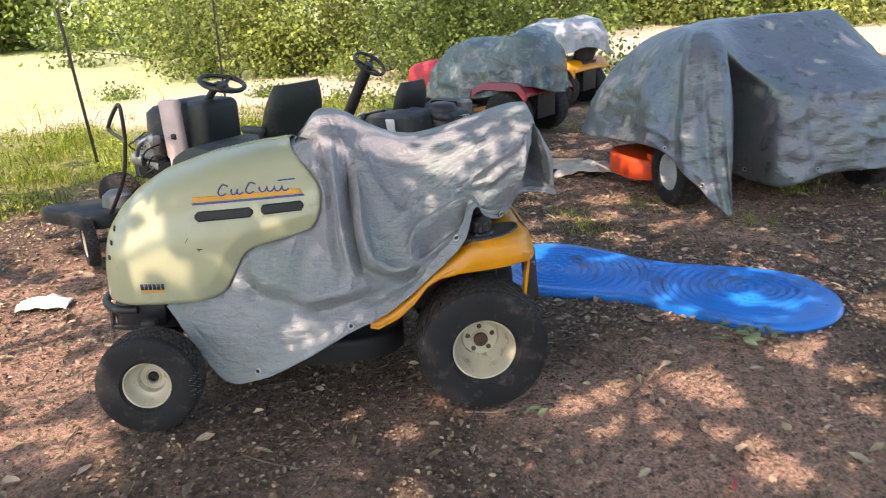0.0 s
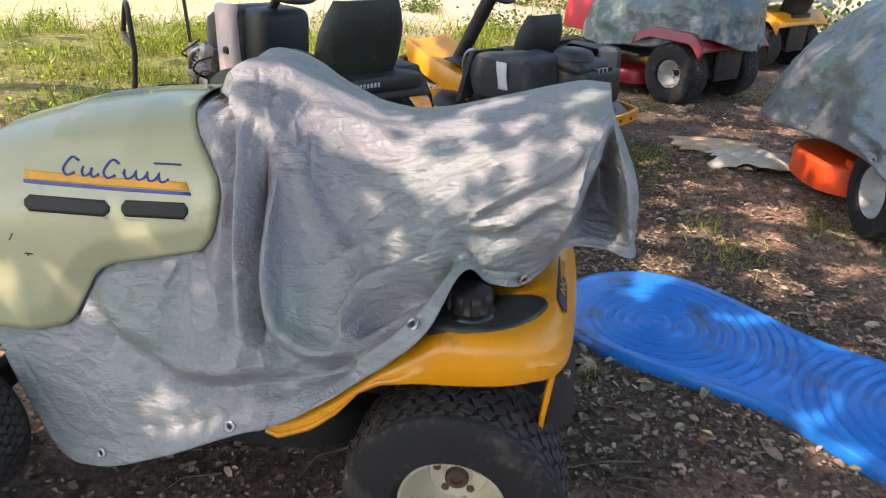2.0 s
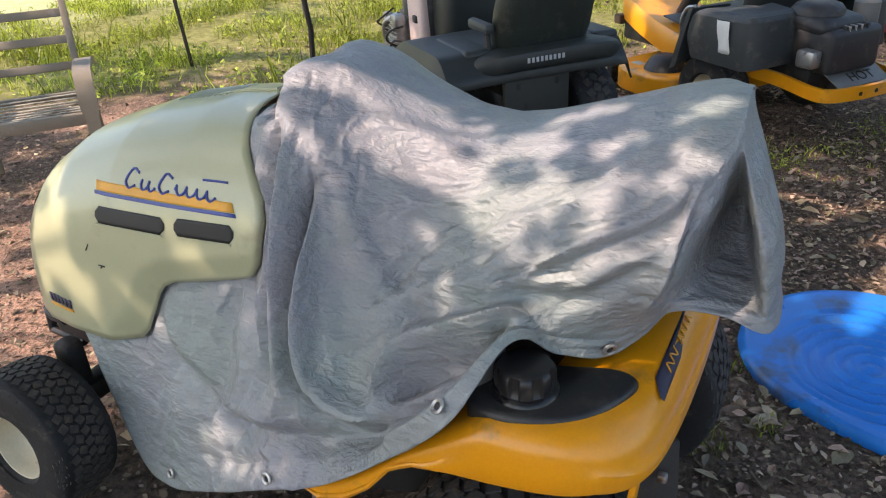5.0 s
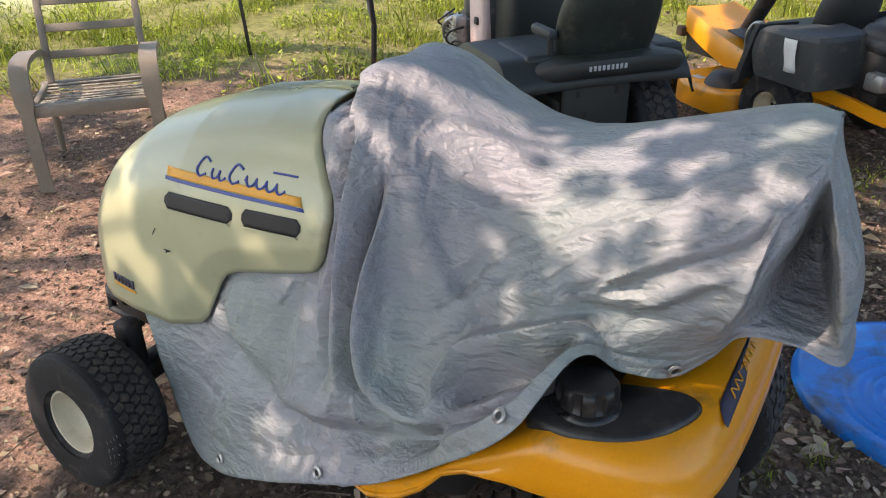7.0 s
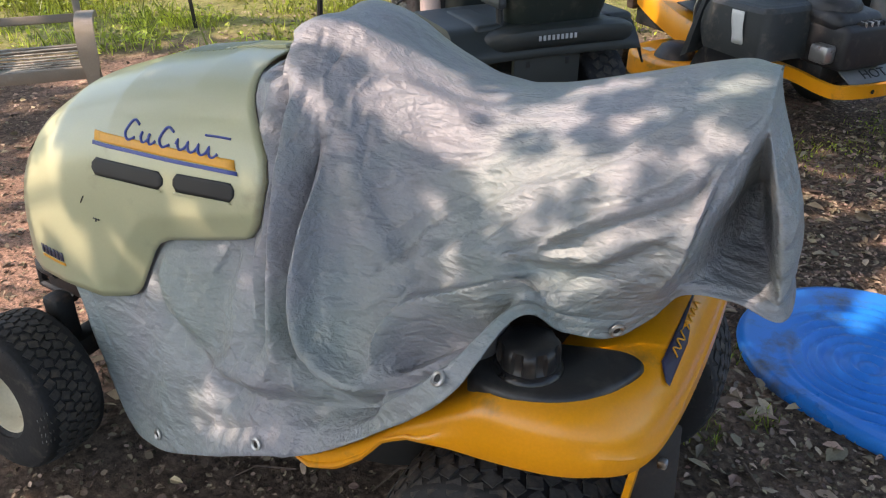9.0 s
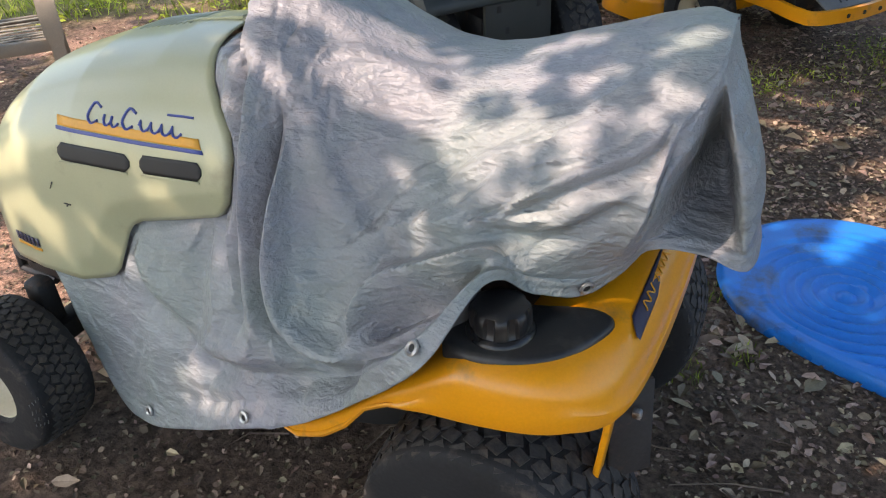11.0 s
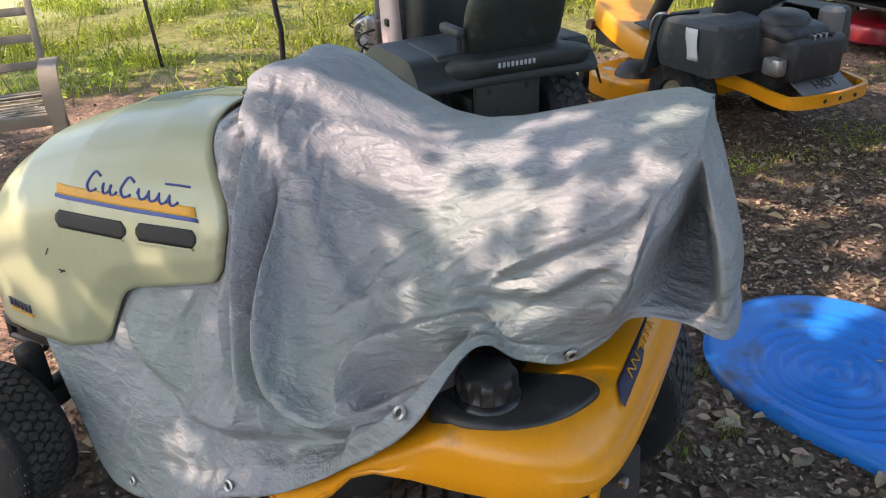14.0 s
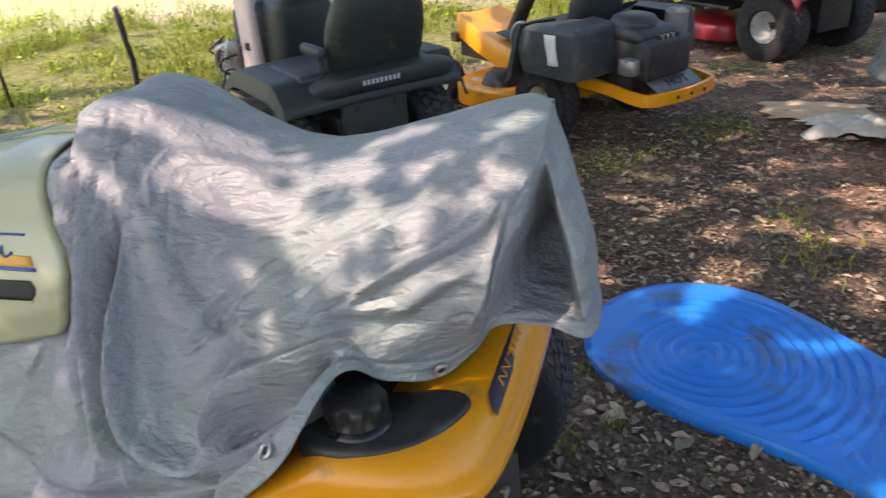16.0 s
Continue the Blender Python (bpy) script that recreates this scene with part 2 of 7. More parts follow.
    link(bp.outputs[0], b.inputs["Normal"])
    return m


M_HOOD = shade("cream_paint", (0.42, 0.42, 0.262), 0.33, var=0.07, scale=3, fine=260, bump=0.02, second=(0.33, 0.31, 0.20), mix=0.05, coat=0.38, coat_rough=0.07)
M_YELLOW = shade("yellow_paint", (0.80, 0.315, 0.008), 0.36, var=0.1, scale=4, fine=200, bump=0.03, second=(0.42, 0.20, 0.03), mix=0.08, coat=0.25)
M_BLACK = shade("black_plastic", (0.022, 0.022, 0.024), 0.5, var=0.3, scale=8, fine=300, bump=0.1, second=(0.06, 0.055, 0.05), mix=0.25)
M_DARK = shade("dark_metal", (0.03, 0.03, 0.03), 0.6, 0.3, 0.35, 9, 150, 0.15, second=(0.09, 0.06, 0.045), mix=0.25)
M_RUBBER = shade("dusty_rubber", (0.018, 0.018, 0.019), 0.7, var=0.35, scale=9, fine=120, bump=0.25, second=(0.07, 0.058, 0.049), mix=0.2, spec=0.3)
M_RIM = shade("cream_rim", (0.56, 0.51, 0.38), 0.45, var=0.12, scale=10, fine=160, bump=0.06, second=(0.30, 0.20, 0.12), mix=0.16)
M_GREYRIM = shade("grey_rim", (0.52, 0.53, 0.52), 0.45, 0.2, 0.12, 10, 160, 0.06, second=(0.28, 0.24, 0.2), mix=0.2)
M_RUST = shade("rusty_hub", (0.12, 0.075, 0.05), 0.8, 0.3, 0.4, 20, 200, 0.3)
M_TARP = tarp_shade("silver_tarp", (0.258, 0.268, 0.268), 0.40, 0.68)
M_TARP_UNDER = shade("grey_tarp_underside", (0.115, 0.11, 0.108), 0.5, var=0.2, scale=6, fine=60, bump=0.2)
M_TARP_DARK = tarp_shade("weathered_tarp", (0.20, 0.214, 0.225), 0.36, 0.42, (0.10, 0.108, 0.10), 0.16, 0.5)
M_TARP_GREEN = tarp_shade("green_silver_tarp", (0.10, 0.135, 0.14), 0.2, 0.35, (0.24, 0.26, 0.26), 0.3)
M_TARP_PALE = tarp_shade("pale_silver_tarp", (0.36, 0.37, 0.39), 0.3, 0.35)
M_STEEL = shade("worn_steel", (0.45, 0.45, 0.44), 0.4, 0.85, 0.2, 12, 200, 0.1, second=(0.16, 0.12, 0.09), mix=0.25)
M_BLUE = shade("blue_plastic", (0.010, 0.19, 0.64), 0.30, var=0.16, scale=2.5, fine=180, bump=0.05, second=(0.06, 0.085, 0.13), mix=0.22)
M_ORANGE = shade("orange_paint", (0.80, 0.075, 0.012), 0.45, var=0.12, scale=5, fine=160, bump=0.04, second=(0.35, 0.05, 0.02), mix=0.12)
M_RED = shade("red_paint", (0.24, 0.008, 0.018), 0.35, var=0.12, scale=4, fine=160, bump=0.04, second=(0.2, 0.015, 0.02), mix=0.1, coat=0.3)
M_CRIMSON = shade("faded_red_paint", (0.50, 0.03, 0.045), 0.5, var=0.12, scale=4, fine=160, bump=0.04)
M_PRIMER = shade("faded_pink_panel", (0.60, 0.47, 0.44), 0.55, var=0.12, scale=5, fine=120, bump=0.06, second=(0.35, 0.25, 0.22), mix=0.2)
M_GREEN = shade("dark_green_paint", (0.022, 0.026, 0.024), 0.5, var=0.2, scale=6, fine=160, bump=0.08)
M_VINYL = shade("black_vinyl", (0.022, 0.023, 0.022), 0.55, var=0.25, scale=10, fine=220, bump=0.25)
M_CHARCOAL = shade("charcoal_plastic", (0.032, 0.036, 0.037), 0.55, var=0.25, scale=7, fine=240, bump=0.12, second=(0.075, 0.07, 0.06), mix=0.22)
M_CHAIR = shade("taupe_frame", (0.23, 0.195, 0.15), 0.55, 0.1, 0.15, 8, 150, 0.08, second=(0.28, 0.24, 0.2), mix=0.15)
M_STRAP = shade("dirty_straps", (0.33, 0.31, 0.25), 0.7, var=0.3, scale=9, fine=120, bump=0.2, second=(0.12, 0.11, 0.09), mix=0.4)
M_PAPER = shade("white_paper", (0.72, 0.72, 0.68), 0.8, var=0.08, scale=10, fine=120, bump=0.15)
M_DECAL_BLUE = shade("blue_decal", (0.035, 0.06, 0.26), 0.4, var=0.1, scale=8, fine=150, bump=0.02)
M_DECAL_NAVY = shade("navy_decal", (0.03, 0.03, 0.07), 0.45, var=0.15, scale=8, fine=150, bump=0.02)
M_DECAL_ORANGE = shade("orange_decal", (0.72, 0.34, 0.03), 0.45, var=0.12, scale=8, fine=150, bump=0.02)
M_DECAL_GREY = shade("grey_lettering", (0.45, 0.46, 0.46), 0.5, var=0.1, scale=8, fine=150, bump=0.02)
M_GLOSS = shade("glossy_black_plastic", (0.010, 0.010, 0.011), 0.26, var=0.3, scale=9, fine=220, bump=0.06, second=(0.03, 0.028, 0.025), mix=0.2)
M_CONSOLE = shade("scuffed_black_plastic", (0.016, 0.016, 0.017), 0.42, var=0.3, scale=7, fine=200, bump=0.08, second=(0.045, 0.042, 0.038), mix=0.35)
# black for print, holes and small fittings, and for the painted shade on the deck
M_INK_SHADE = shade("black_ink_and_shade", (0.015, 0.015, 0.015), 0.6, var=0.1, scale=8, fine=100, bump=0.02)
M_TREAD = shade("rubber_tread", (0.045, 0.042, 0.040), 0.8, var=0.4, scale=14, fine=140, bump=0.25, second=(0.085, 0.07, 0.058), mix=0.35, spec=0.3)
M_WOOD = shade("tan_board", (0.52, 0.36, 0.22), 0.8, var=0.2, scale=3, fine=60, bump=0.2, stretch=(1, 8, 1))
M_CLOTH = shade("pale_cloth", (0.52, 0.50, 0.45), 0.85, var=0.15, scale=8, fine=200, bump=0.3)
M_BARK = shade("grey_brown_bark", (0.12, 0.095, 0.075), 0.9, var=0.4, scale=5, fine=30, bump=0.9, dist=0.03, stretch=(3, 3, 0.5))
M_LITTER = shade("dry_leaves", (0.30, 0.225, 0.155), 0.8, var=0.35, scale=30, fine=200, bump=0.2, random_tone=0.7, island=True)
M_BROAD = shade("tan_dead_leaves", (0.34, 0.255, 0.175), 0.75, var=0.3, scale=25, fine=150, bump=0.3, random_tone=0.5, island=True)
M_CRUMB = shade("leaf_crumbs", (0.20, 0.145, 0.10), 0.9, var=0.3, scale=40, fine=200, bump=0.2, random_tone=0.7, island=True)
M_TWIG = shade("twig_bark", (0.15, 0.11, 0.08), 0.9, var=0.4, scale=20, fine=100, bump=0.4, random_tone=0.4, island=True)
M_GRASS = leaf_shade("grass_blades", (0.27, 0.35, 0.06), 0.7, 0.4)
M_LEAF = leaf_shade("oak_foliage", (0.10, 0.16, 0.03), 0.5, 0.4)
M_BUSH = leaf_shade("shrub_foliage", (0.28, 0.36, 0.12), 0.65, 0.5)
M_BUSH_MID = leaf_shade("mid_green_foliage", (0.17, 0.25, 0.075), 0.6, 0.45)
M_BUSH_DARK = leaf_shade("deep_green_foliage", (0.13, 0.20, 0.08), 0.6, 0.4)
M_SEAT_GREEN = shade("worn_dark_green_vinyl", (0.016, 0.022, 0.017), 0.5, var=0.3, scale=9, fine=200, bump=0.2, second=(0.05, 0.05, 0.04), mix=0.2)
M_PLATE = shade("dull_grey_plate", (0.17, 0.17, 0.165), 0.55, 0.3, 0.2, 9, 150, 0.1)
M_SPRIG = leaf_shade("sprig_leaves", (0.27, 0.33, 0.20), 0.3, 0.3)
M_SOIL = ground_shade()


# ---- building helpers ----
def part(name, bm, material, parent=None, label="", flat=False):
    """Links a bmesh as one mesh object under a thing or a part."""
    me = bpy.data.meshes.new(name)
    bmesh.ops.recalc_face_normals(bm, faces=bm.faces)
    if not flat:
        for f in bm.faces:
            f.smooth = True
        for e in bm.edges:
            if len(e.link_faces) == 2 and e.calc_face_angle(0) > 0.7:
                e.smooth = False
    bm.to_mesh(me)
    bm.free()
    me.materials.append(material)
    ob = new(name, me)
    if parent:
        ob.parent = parent
    if label:
        ob["label"] = label
    return ob


def thing(name, m, label, category, group=""):
    ob = new(name)
    ob.empty_display_size = 0.1
    ob.matrix_world = m
    return tagged(ob, label, category, group)


def box(bm, c, s, bevel=0.0, m=None, seg=2):
    """A box of centre c and size s, with rounded edges."""
    r = bmesh.ops.create_cube(bm, size=1)
    vs = r["verts"]
    bmesh.ops.scale(bm, verts=vs, vec=s)
    if bevel:
        es = list({e for v in vs for e in v.link_edges})
        r = bmesh.ops.bevel(bm, geom=es, offset=min(bevel, min(s) * 0.49), segments=seg, profile=0.5, affect="EDGES")
        vs = r["verts"]
    if m:
        bmesh.ops.transform(bm, matrix=m, verts=vs)
    bmesh.ops.translate(bm, verts=vs, vec=c)
    return vs


def boxed(c, s, bevel=0.0, m=None, seg=2):
    bm = bmesh.new()
    box(bm, c, s, bevel, m, seg)
    return bm


def sheet(bm, rows, closed=False):
    """Faces through rows of points, each row a polyline; closed: rows are rings."""
    vs = [[bm.verts.new(p) for p in row] for row in rows]
    n = len(vs[0])
    for a, b in zip(vs, vs[1:]):
        for k in range(n if closed else n - 1):
            bm.faces.new((a[k], a[(k + 1) % n], b[(k + 1) % n], b[k]))
    return vs


def lathe(bm, profile, m, n=40):
    """A turned body: profile of (radius, height) along the local z of m."""
    rows = []
    for r, h in profile:
        rows.append([m @ Vector((max(r, 1e-4) * math.cos(2 * math.pi * k / n), max(r, 1e-4) * math.sin(2 * math.pi * k / n), h)) for k in range(n)])
    return sheet(bm, rows, True)


def smooth_path(pts, n, closed=False):
    """n points on a Catmull-Rom curve through pts."""
    p = [Vector(q) for q in pts]
    if closed:
        p = [p[-1]] + p + [p[0], p[1]]
    else:
        p = [2 * p[0] - p[1]] + p + [2 * p[-1] - p[-2]]
    spans = len(p) - 3
    out = []
    for k in range(n):
        t = k / (n if closed else n - 1) * spans
        i = min(int(t), spans - 1)
        t -= i
        a, b, c, d = p[i : i + 4]
        out.append(0.5 * (2 * b + (c - a) * t + (2 * a - 5 * b + 4 * c - d) * t * t + (3 * b - a - 3 * c + d) * t**3))
    return out


def tube(bm, pts, r, n=10, closed=False, taper=1.0):
    """A round bar along a polyline."""
    pts = [Vector(p) for p in pts]
    rows, up = [], None
    for k, p in enumerate(pts):
        a = pts[k - 1] if k or closed else p
        b = pts[(k + 1) % len(pts)] if k < len(pts) - 1 or closed else p
        d = (b - a).normalized()
        if up is None:
            up = d.orthogonal().normalized()
        up = (up - d * up.dot(d)).normalized()
        side = d.cross(up)
        rr = r * (1 + (taper - 1) * k / (len(pts) - 1))
        rows.append([p + rr * (math.cos(2 * math.pi * j / n) * up + math.sin(2 * math.pi * j / n) * side) for j in range(n)])
    if closed:
        rows.append(rows[0])
    vs = sheet(bm, rows, True)
    if not closed:
        bm.faces.new(vs[0])
        bm.faces.new(vs[-1])
    else:
        bmesh.ops.remove_doubles(bm, verts=[v for row in vs for v in row], dist=1e-6)
    return bm


def tubed(pts, r, n=10, closed=False, taper=1.0):
    return tube(bmesh.new(), pts, r, n, closed, taper)


def slab(outline, z0, z1, bevel=0.0, seg=2):
    """A plate of that outline (x, y) from z0 up to z1."""
    bm = bmesh.new()
    vs = [bm.verts.new((p[0], p[1], z0)) for p in outline]
    f = bm.faces.new(vs)
    r = bmesh.ops.extrude_face_region(bm, geom=[f])
    up = [v for v in r["geom"] if isinstance(v, bmesh.types.BMVert)]
    bmesh.ops.translate(bm, verts=up, vec=(0, 0, z1 - z0))
    if bevel:
        es = [e for e in bm.edges if all(v in up for v in e.verts)]
        bmesh.ops.bevel(bm, geom=es, offset=bevel, segments=seg, profile=0.5, affect="EDGES")
    return bm


def ring_outline(cx, cy, rx, ry, n=32, p=2.0, turn=0.0):
    out = []
    for k in range(n):
        a = 2 * math.pi * k / n
        c, s = math.cos(a), math.sin(a)
        x, y = rx * math.copysign(abs(c) ** (2 / p), c), ry * math.copysign(abs(s) ** (2 / p), s)
        out.append((cx + x * math.cos(turn) - y * math.sin(turn), cy + x * math.sin(turn) + y * math.cos(turn)))
    return out


def interp(x, xs, ys):
    return float(np.interp(x, xs, ys))


def wheel(parent, place, axis, radius, width, rim_r, rim_mat, tread_rows=5, tread_n=30, name="wheel", holes=5, hub_mat=None):
    """A pneumatic tyre on a pressed steel rim with its outer face towards axis: rim > tyre, tread, hub."""
    m = Matrix.Translation(place) @ Vector(axis).to_track_quat("Z", "Y").to_matrix().to_4x4()
    h = width / 2
    bm = bmesh.new()
    k = rim_r
    if holes:
        dish = [(1.04, 0.72), (1.0, 0.80), (0.955, 0.80), (0.925, 0.70), (0.90, 0.50), (0.83, 0.15), (0.70, -0.26), (0.63, -0.36), (0.60, -0.37), (0.58, -0.24), (0.55, -0.20), (0.30, -0.20), (0.27, -0.12), (0.0, -0.12)]
    else:  # a deep cone with a stepped well round a bare bushing
        dish = [(1.06, 0.74), (1.02, 0.84), (0.96, 0.84), (0.93, 0.76), (0.89, 0.50), (0.82, 0.24), (0.66, 0.10), (0.61, 0.08), (0.59, 0.02), (0.575, -0.20), (0.55, -0.26), (0.36, -0.26), (0.34, -0.20), (0.29, -0.18), (0.28, -0.30), (0.0, -0.30)]
    lathe(bm, [(k * a, h * b) for a, b in dish], m, 44)
    lathe(bm, [(k * 1.04, h * 0.72), (k * 0.98, -h * 0.75), (0, -h * 0.7)], m)
    rim = part(name, bm, rim_mat, parent)
    bm = bmesh.new()
    R = radius - 0.006
    prof = [(k * 0.99, h * 0.74), (k * 1.04, h * 0.86), (k * 1.12, h * 0.93)]
    for j in range(9):
        a = j / 8 * math.pi / 2
        prof.append((k * 1.12 + (R - k * 1.12) * math.sin(a) ** 0.9, h * (0.80 + 0.20 * math.cos(a) ** 0.7 + 0.04 * math.sin(2 * a)) if j < 8 else h * 0.74))
    prof += [(R + 0.002, h * 0.4), (R + 0.003, 0)]
    prof += [(r, -z) for r, z in reversed(prof[:-1])]
    lathe(bm, prof, m, 56)
    part("tyre", bm, M_RUBBER, rim, "dusty black rubber tyre")
    bm = bmesh.new()
    for j in range(tread_n):
        for i in range(tread_rows):
            f = (i + 0.5) / tread_rows * 2 - 1
            a = 2 * math.pi * (j + (0.5 if i % 2 else 0.0) * 0.9) / tread_n
            drop = 0.006 + (0.028 if tread_rows < 8 else 0.015) * (radius / 0.25) * abs(f) ** 4
            q = m @ Matrix.Rotation(a, 4, "Z") @ Matrix.Translation((radius - drop, 0, f * h * 0.93)) @ Matrix.Rotation(-f * 0.5 * abs(f) ** 2, 4, "Y") @ Matrix.Rotation((0.42 if i % 2 else -0.42), 4, "X")
            bw = 2 * math.pi * radius / tread_n * 0.66
            box(bm, (0, 0, 0), (0.014, bw, 2 * h / tread_rows * 0.86))
            bmesh.ops.transform(bm, matrix=q, verts=bm.verts[-8:])
    part("tread", bm, M_TREAD, rim, flat=True)
    deep = (0.08 if holes else 0.27) * h
    bm = bmesh.new()
    lathe(bm, [(k * 0.23, -h * 0.10), (k * 0.23, h * 0.06), (k * 0.20, h * 0.10), (k * 0.12, h * 0.10), (k * 0.11, h * 0.02), (0, h * 0.02)], m @ Matrix.Translation((0, 0, -deep)), 24)
    part("hub", bm, hub_mat or M_RUST, rim, "rust-brown axle hub")
    for j in range(holes):
        a = 2 * math.pi * (j + 0.3) / holes
        bm = bmesh.new()
        q = m @ Matrix.Translation((k * 0.42 * math.cos(a), k * 0.42 * math.sin(a), -h * 0.205))
        lathe(bm, [(k * 0.08, 0), (k * 0.08, 0.004), (k * 0.05, 0.006), (0, 0.006)], q, 12)
        part("lug_bolt", bm, M_RUST, rim)
    return rim


def steering_wheel(parent, place, normal, r, mat=None):
    m = Matrix.Translation(place) @ Vector(normal).to_track_quat("Z", "Y").to_matrix().to_4x4()
    pts = [m @ Vector((r * math.cos(a), r * math.sin(a), 0)) for a in np.linspace(0, 2 * math.pi, 33)[:-1]]
    w = part("steering_wheel", tubed(pts, 0.016, 10, True), mat or M_BLACK, parent)
    for a in (0.5, 2.6, 4.71):
        part("spoke", tubed([m @ Vector((0, 0, -0.03)), m @ Vector((r * 0.98 * math.cos(a), r * 0.98 * math.sin(a), 0))], 0.014, 8), mat or M_BLACK, w)
    bm = bmesh.new()
    lathe(bm, [(0.0, 0.0), (0.04, 0.0), (0.05, -0.02), (0.05, -0.05), (0, -0.05)], m, 20)
    part("boss", bm, mat or M_BLACK, w)
    return w


def seat(parent, m, width=0.46, depth=0.42, back=0.42, mat=None, tilt=12):
    """A bucket seat with padded cushion and back; m: the pose of the cushion's rear edge, x forward."""
    mat = mat or M_VINYL
    bm = bmesh.new()
    box(bm, (depth / 2, 0, 0.05), (depth, width, 0.10), 0.04, seg=4)
    for v in bm.verts:
        if v.co.z > 0.05:
            v.co.z -= 0.03 * (1 - (2 * v.co.y / width) ** 2)
    bmesh.ops.transform(bm, matrix=m, verts=bm.verts)
    part("seat_cushion", bm, mat, parent)
    bm = bmesh.new()
    rows = []
    for i in range(9):
        f = i / 8
        w = width * (1.0 - 0.22 * max(0, f - 0.55) ** 1.3 / 0.36) / 2
        w *= min(1.0, 0.80 + 1.2 * f)
        z = back * f
        row = []
        for k in range(24):
            a = 2 * math.pi * k / 24
            c, s = math.cos(a), math.sin(a)
            th = 0.055 * (1 - 0.75 * f**6)
            row.append(m @ Vector((-0.02 - z * math.tan(radians(tilt)) + th * math.copysign(abs(s) ** 0.6, s) + 0.04 * abs(c) ** 3, w * math.copysign(abs(c) ** 0.55, c), 0.06 + z)))
        rows.append(row)
    vs = sheet(bm, rows, True)
    bm.faces.new(vs[0])
    bm.faces.new(vs[-1])
    part("seat_back", bm, mat, parent)


def grommet(parent, place, normal, r=0.016):
    m = Matrix.Translation(place) @ Vector(normal).to_track_quat("Z", "Y").to_matrix().to_4x4()
    bm = bmesh.new()
    lathe(bm, [(r * 0.5, 0.0), (r * 0.5, 0.003), (r * 0.75, 0.005), (r, 0.003), (r, 0.0)], m, 20)
    g = part("grommet", bm, M_STEEL, parent, "round metal eyelet")
    bm = bmesh.new()
    lathe(bm, [(r * 0.5, 0.0015), (0, 0.0015)], m, 16)
    part("eyelet_hole", bm, M_INK_SHADE, g)


def fold(dist, width):
    return math.exp(-((dist / width) ** 2))


# ---- ground ----
def ground_height(x, y):
    near = math.exp(-((x + 0.5) ** 2 + y**2) / 6)
    return (0.05 * noise.noise((x * 0.35, y * 0.35, 3.1)) + 0.022 * noise.noise((x * 1.3, y * 1.3, 7.7))) * (1 - 0.8 * near) * min(1, 12 / (3 + abs(x) + abs(y))) - 0.004 + 0.014 * math.exp(-(x**2 + (abs(y) - 0.36) ** 2) / 0.12) + 0.080 * math.exp(-((x + 1.25) ** 2) / 0.16 - ((y + 0.05) / 0.75) ** 4)


def axis_steps(lo, hi, fine_lo, fine_hi, fine, coarse):
    out, v = [], lo
    while v < hi:
        out.append(v)
        gap = max(0, fine_lo - v, v - fine_hi)
        v += fine + min(coarse, gap * 0.25)
    return out + [hi]


def build_ground():
    xs = axis_steps(-400, 400, -5, 5, 0.09, 60)
    ys = axis_steps(-400, 400, -4, 7, 0.09, 60)
    bm = bmesh.new()
    sheet(bm, [[(x, y, ground_height(x, y) if abs(x) < 30 and abs(y) < 40 else 0.0) for x in xs] for y in ys])
    return tagged(part("ground", bm, M_SOIL), "brown forest soil with dry leaf litter, turf and pale dirt beyond", "ground", kind="structure")


build_ground()


# ---- lawn tractor under the silver tarp: front towards -x, near side -y ----
tractor = thing("lawn_tractor", pose(0, 0, 0), "cream and yellow lawn tractor half covered by a silver tarp", "lawn tractor")

HOOD_X = (-1.435, -1.42, -1.395, -1.35, -1.29, -1.19, -1.0, -0.8, -0.64)
HOOD_TOP = (0.58, 0.69, 0.765, 0.825, 0.88, 0.94, 1.0, 1.035, 1.05)
HOOD_HALF = (0.11, 0.165, 0.212, 0.252, 0.277, 0.292, 0.298, 0.299, 0.297)


HOOD_LOW = ((-1.5, 0.505), (-1.32, 0.495), (-1.05, 0.497), (-1.0, 0.503), (-0.97, 0.515), (-0.945, 0.54), (-0.885, 0.645), (-0.862, 0.672), (-0.83, 0.688), (-0.72, 0.713), (-0.605, 0.742), (-0.5, 0.768))


def hood_bottom(x):
    return interp(x, [p[0] for p in HOOD_LOW], [p[1] for p in HOOD_LOW])


def hood_rear(z):
    """Where the hood's rear edge stands at a height."""
    return interp(z, (0.70, 0.742, 0.775, 0.81, 0.87, 0.91, 0.95, 1.0, 1.05), (-0.622, -0.615, -0.590, -0.575, -0.567, -0.577, -0.605, -0.650, -0.690))


def hood_skirt(x, z):
    """The distance from the stepped lower edge, behind the front corner."""
    best = 9.0
    for (xa, za), (xb, zb) in zip(HOOD_LOW[3:], HOOD_LOW[4:]):
        t = max(0.0, min(1.0, ((x - xa) * (xb - xa) + (z - za) * (zb - za)) / ((xb - xa) ** 2 + (zb - za) ** 2)))
        best = min(best, math.hypot(x - xa - t * (xb - xa), z - za - t * (zb - za)))
    return best


def hood_side(x, z):
    """The half width of the hood at a place along it and a height."""
    top, half = interp(x, HOOD_X, HOOD_TOP), interp(x, HOOD_X, HOOD_HALF)
    s = max(0.0, min(1.0, (z - 0.50) / (top - 0.50)))
    y = half * (1 - s**3.6) ** (1 / 2.6) * (1 + 0.05 * (1 - s))
    # the chamfer along the stepped edge
    y -= 0.024 * max(0.0, 1 - hood_skirt(x, z) / 0.062)
    return y


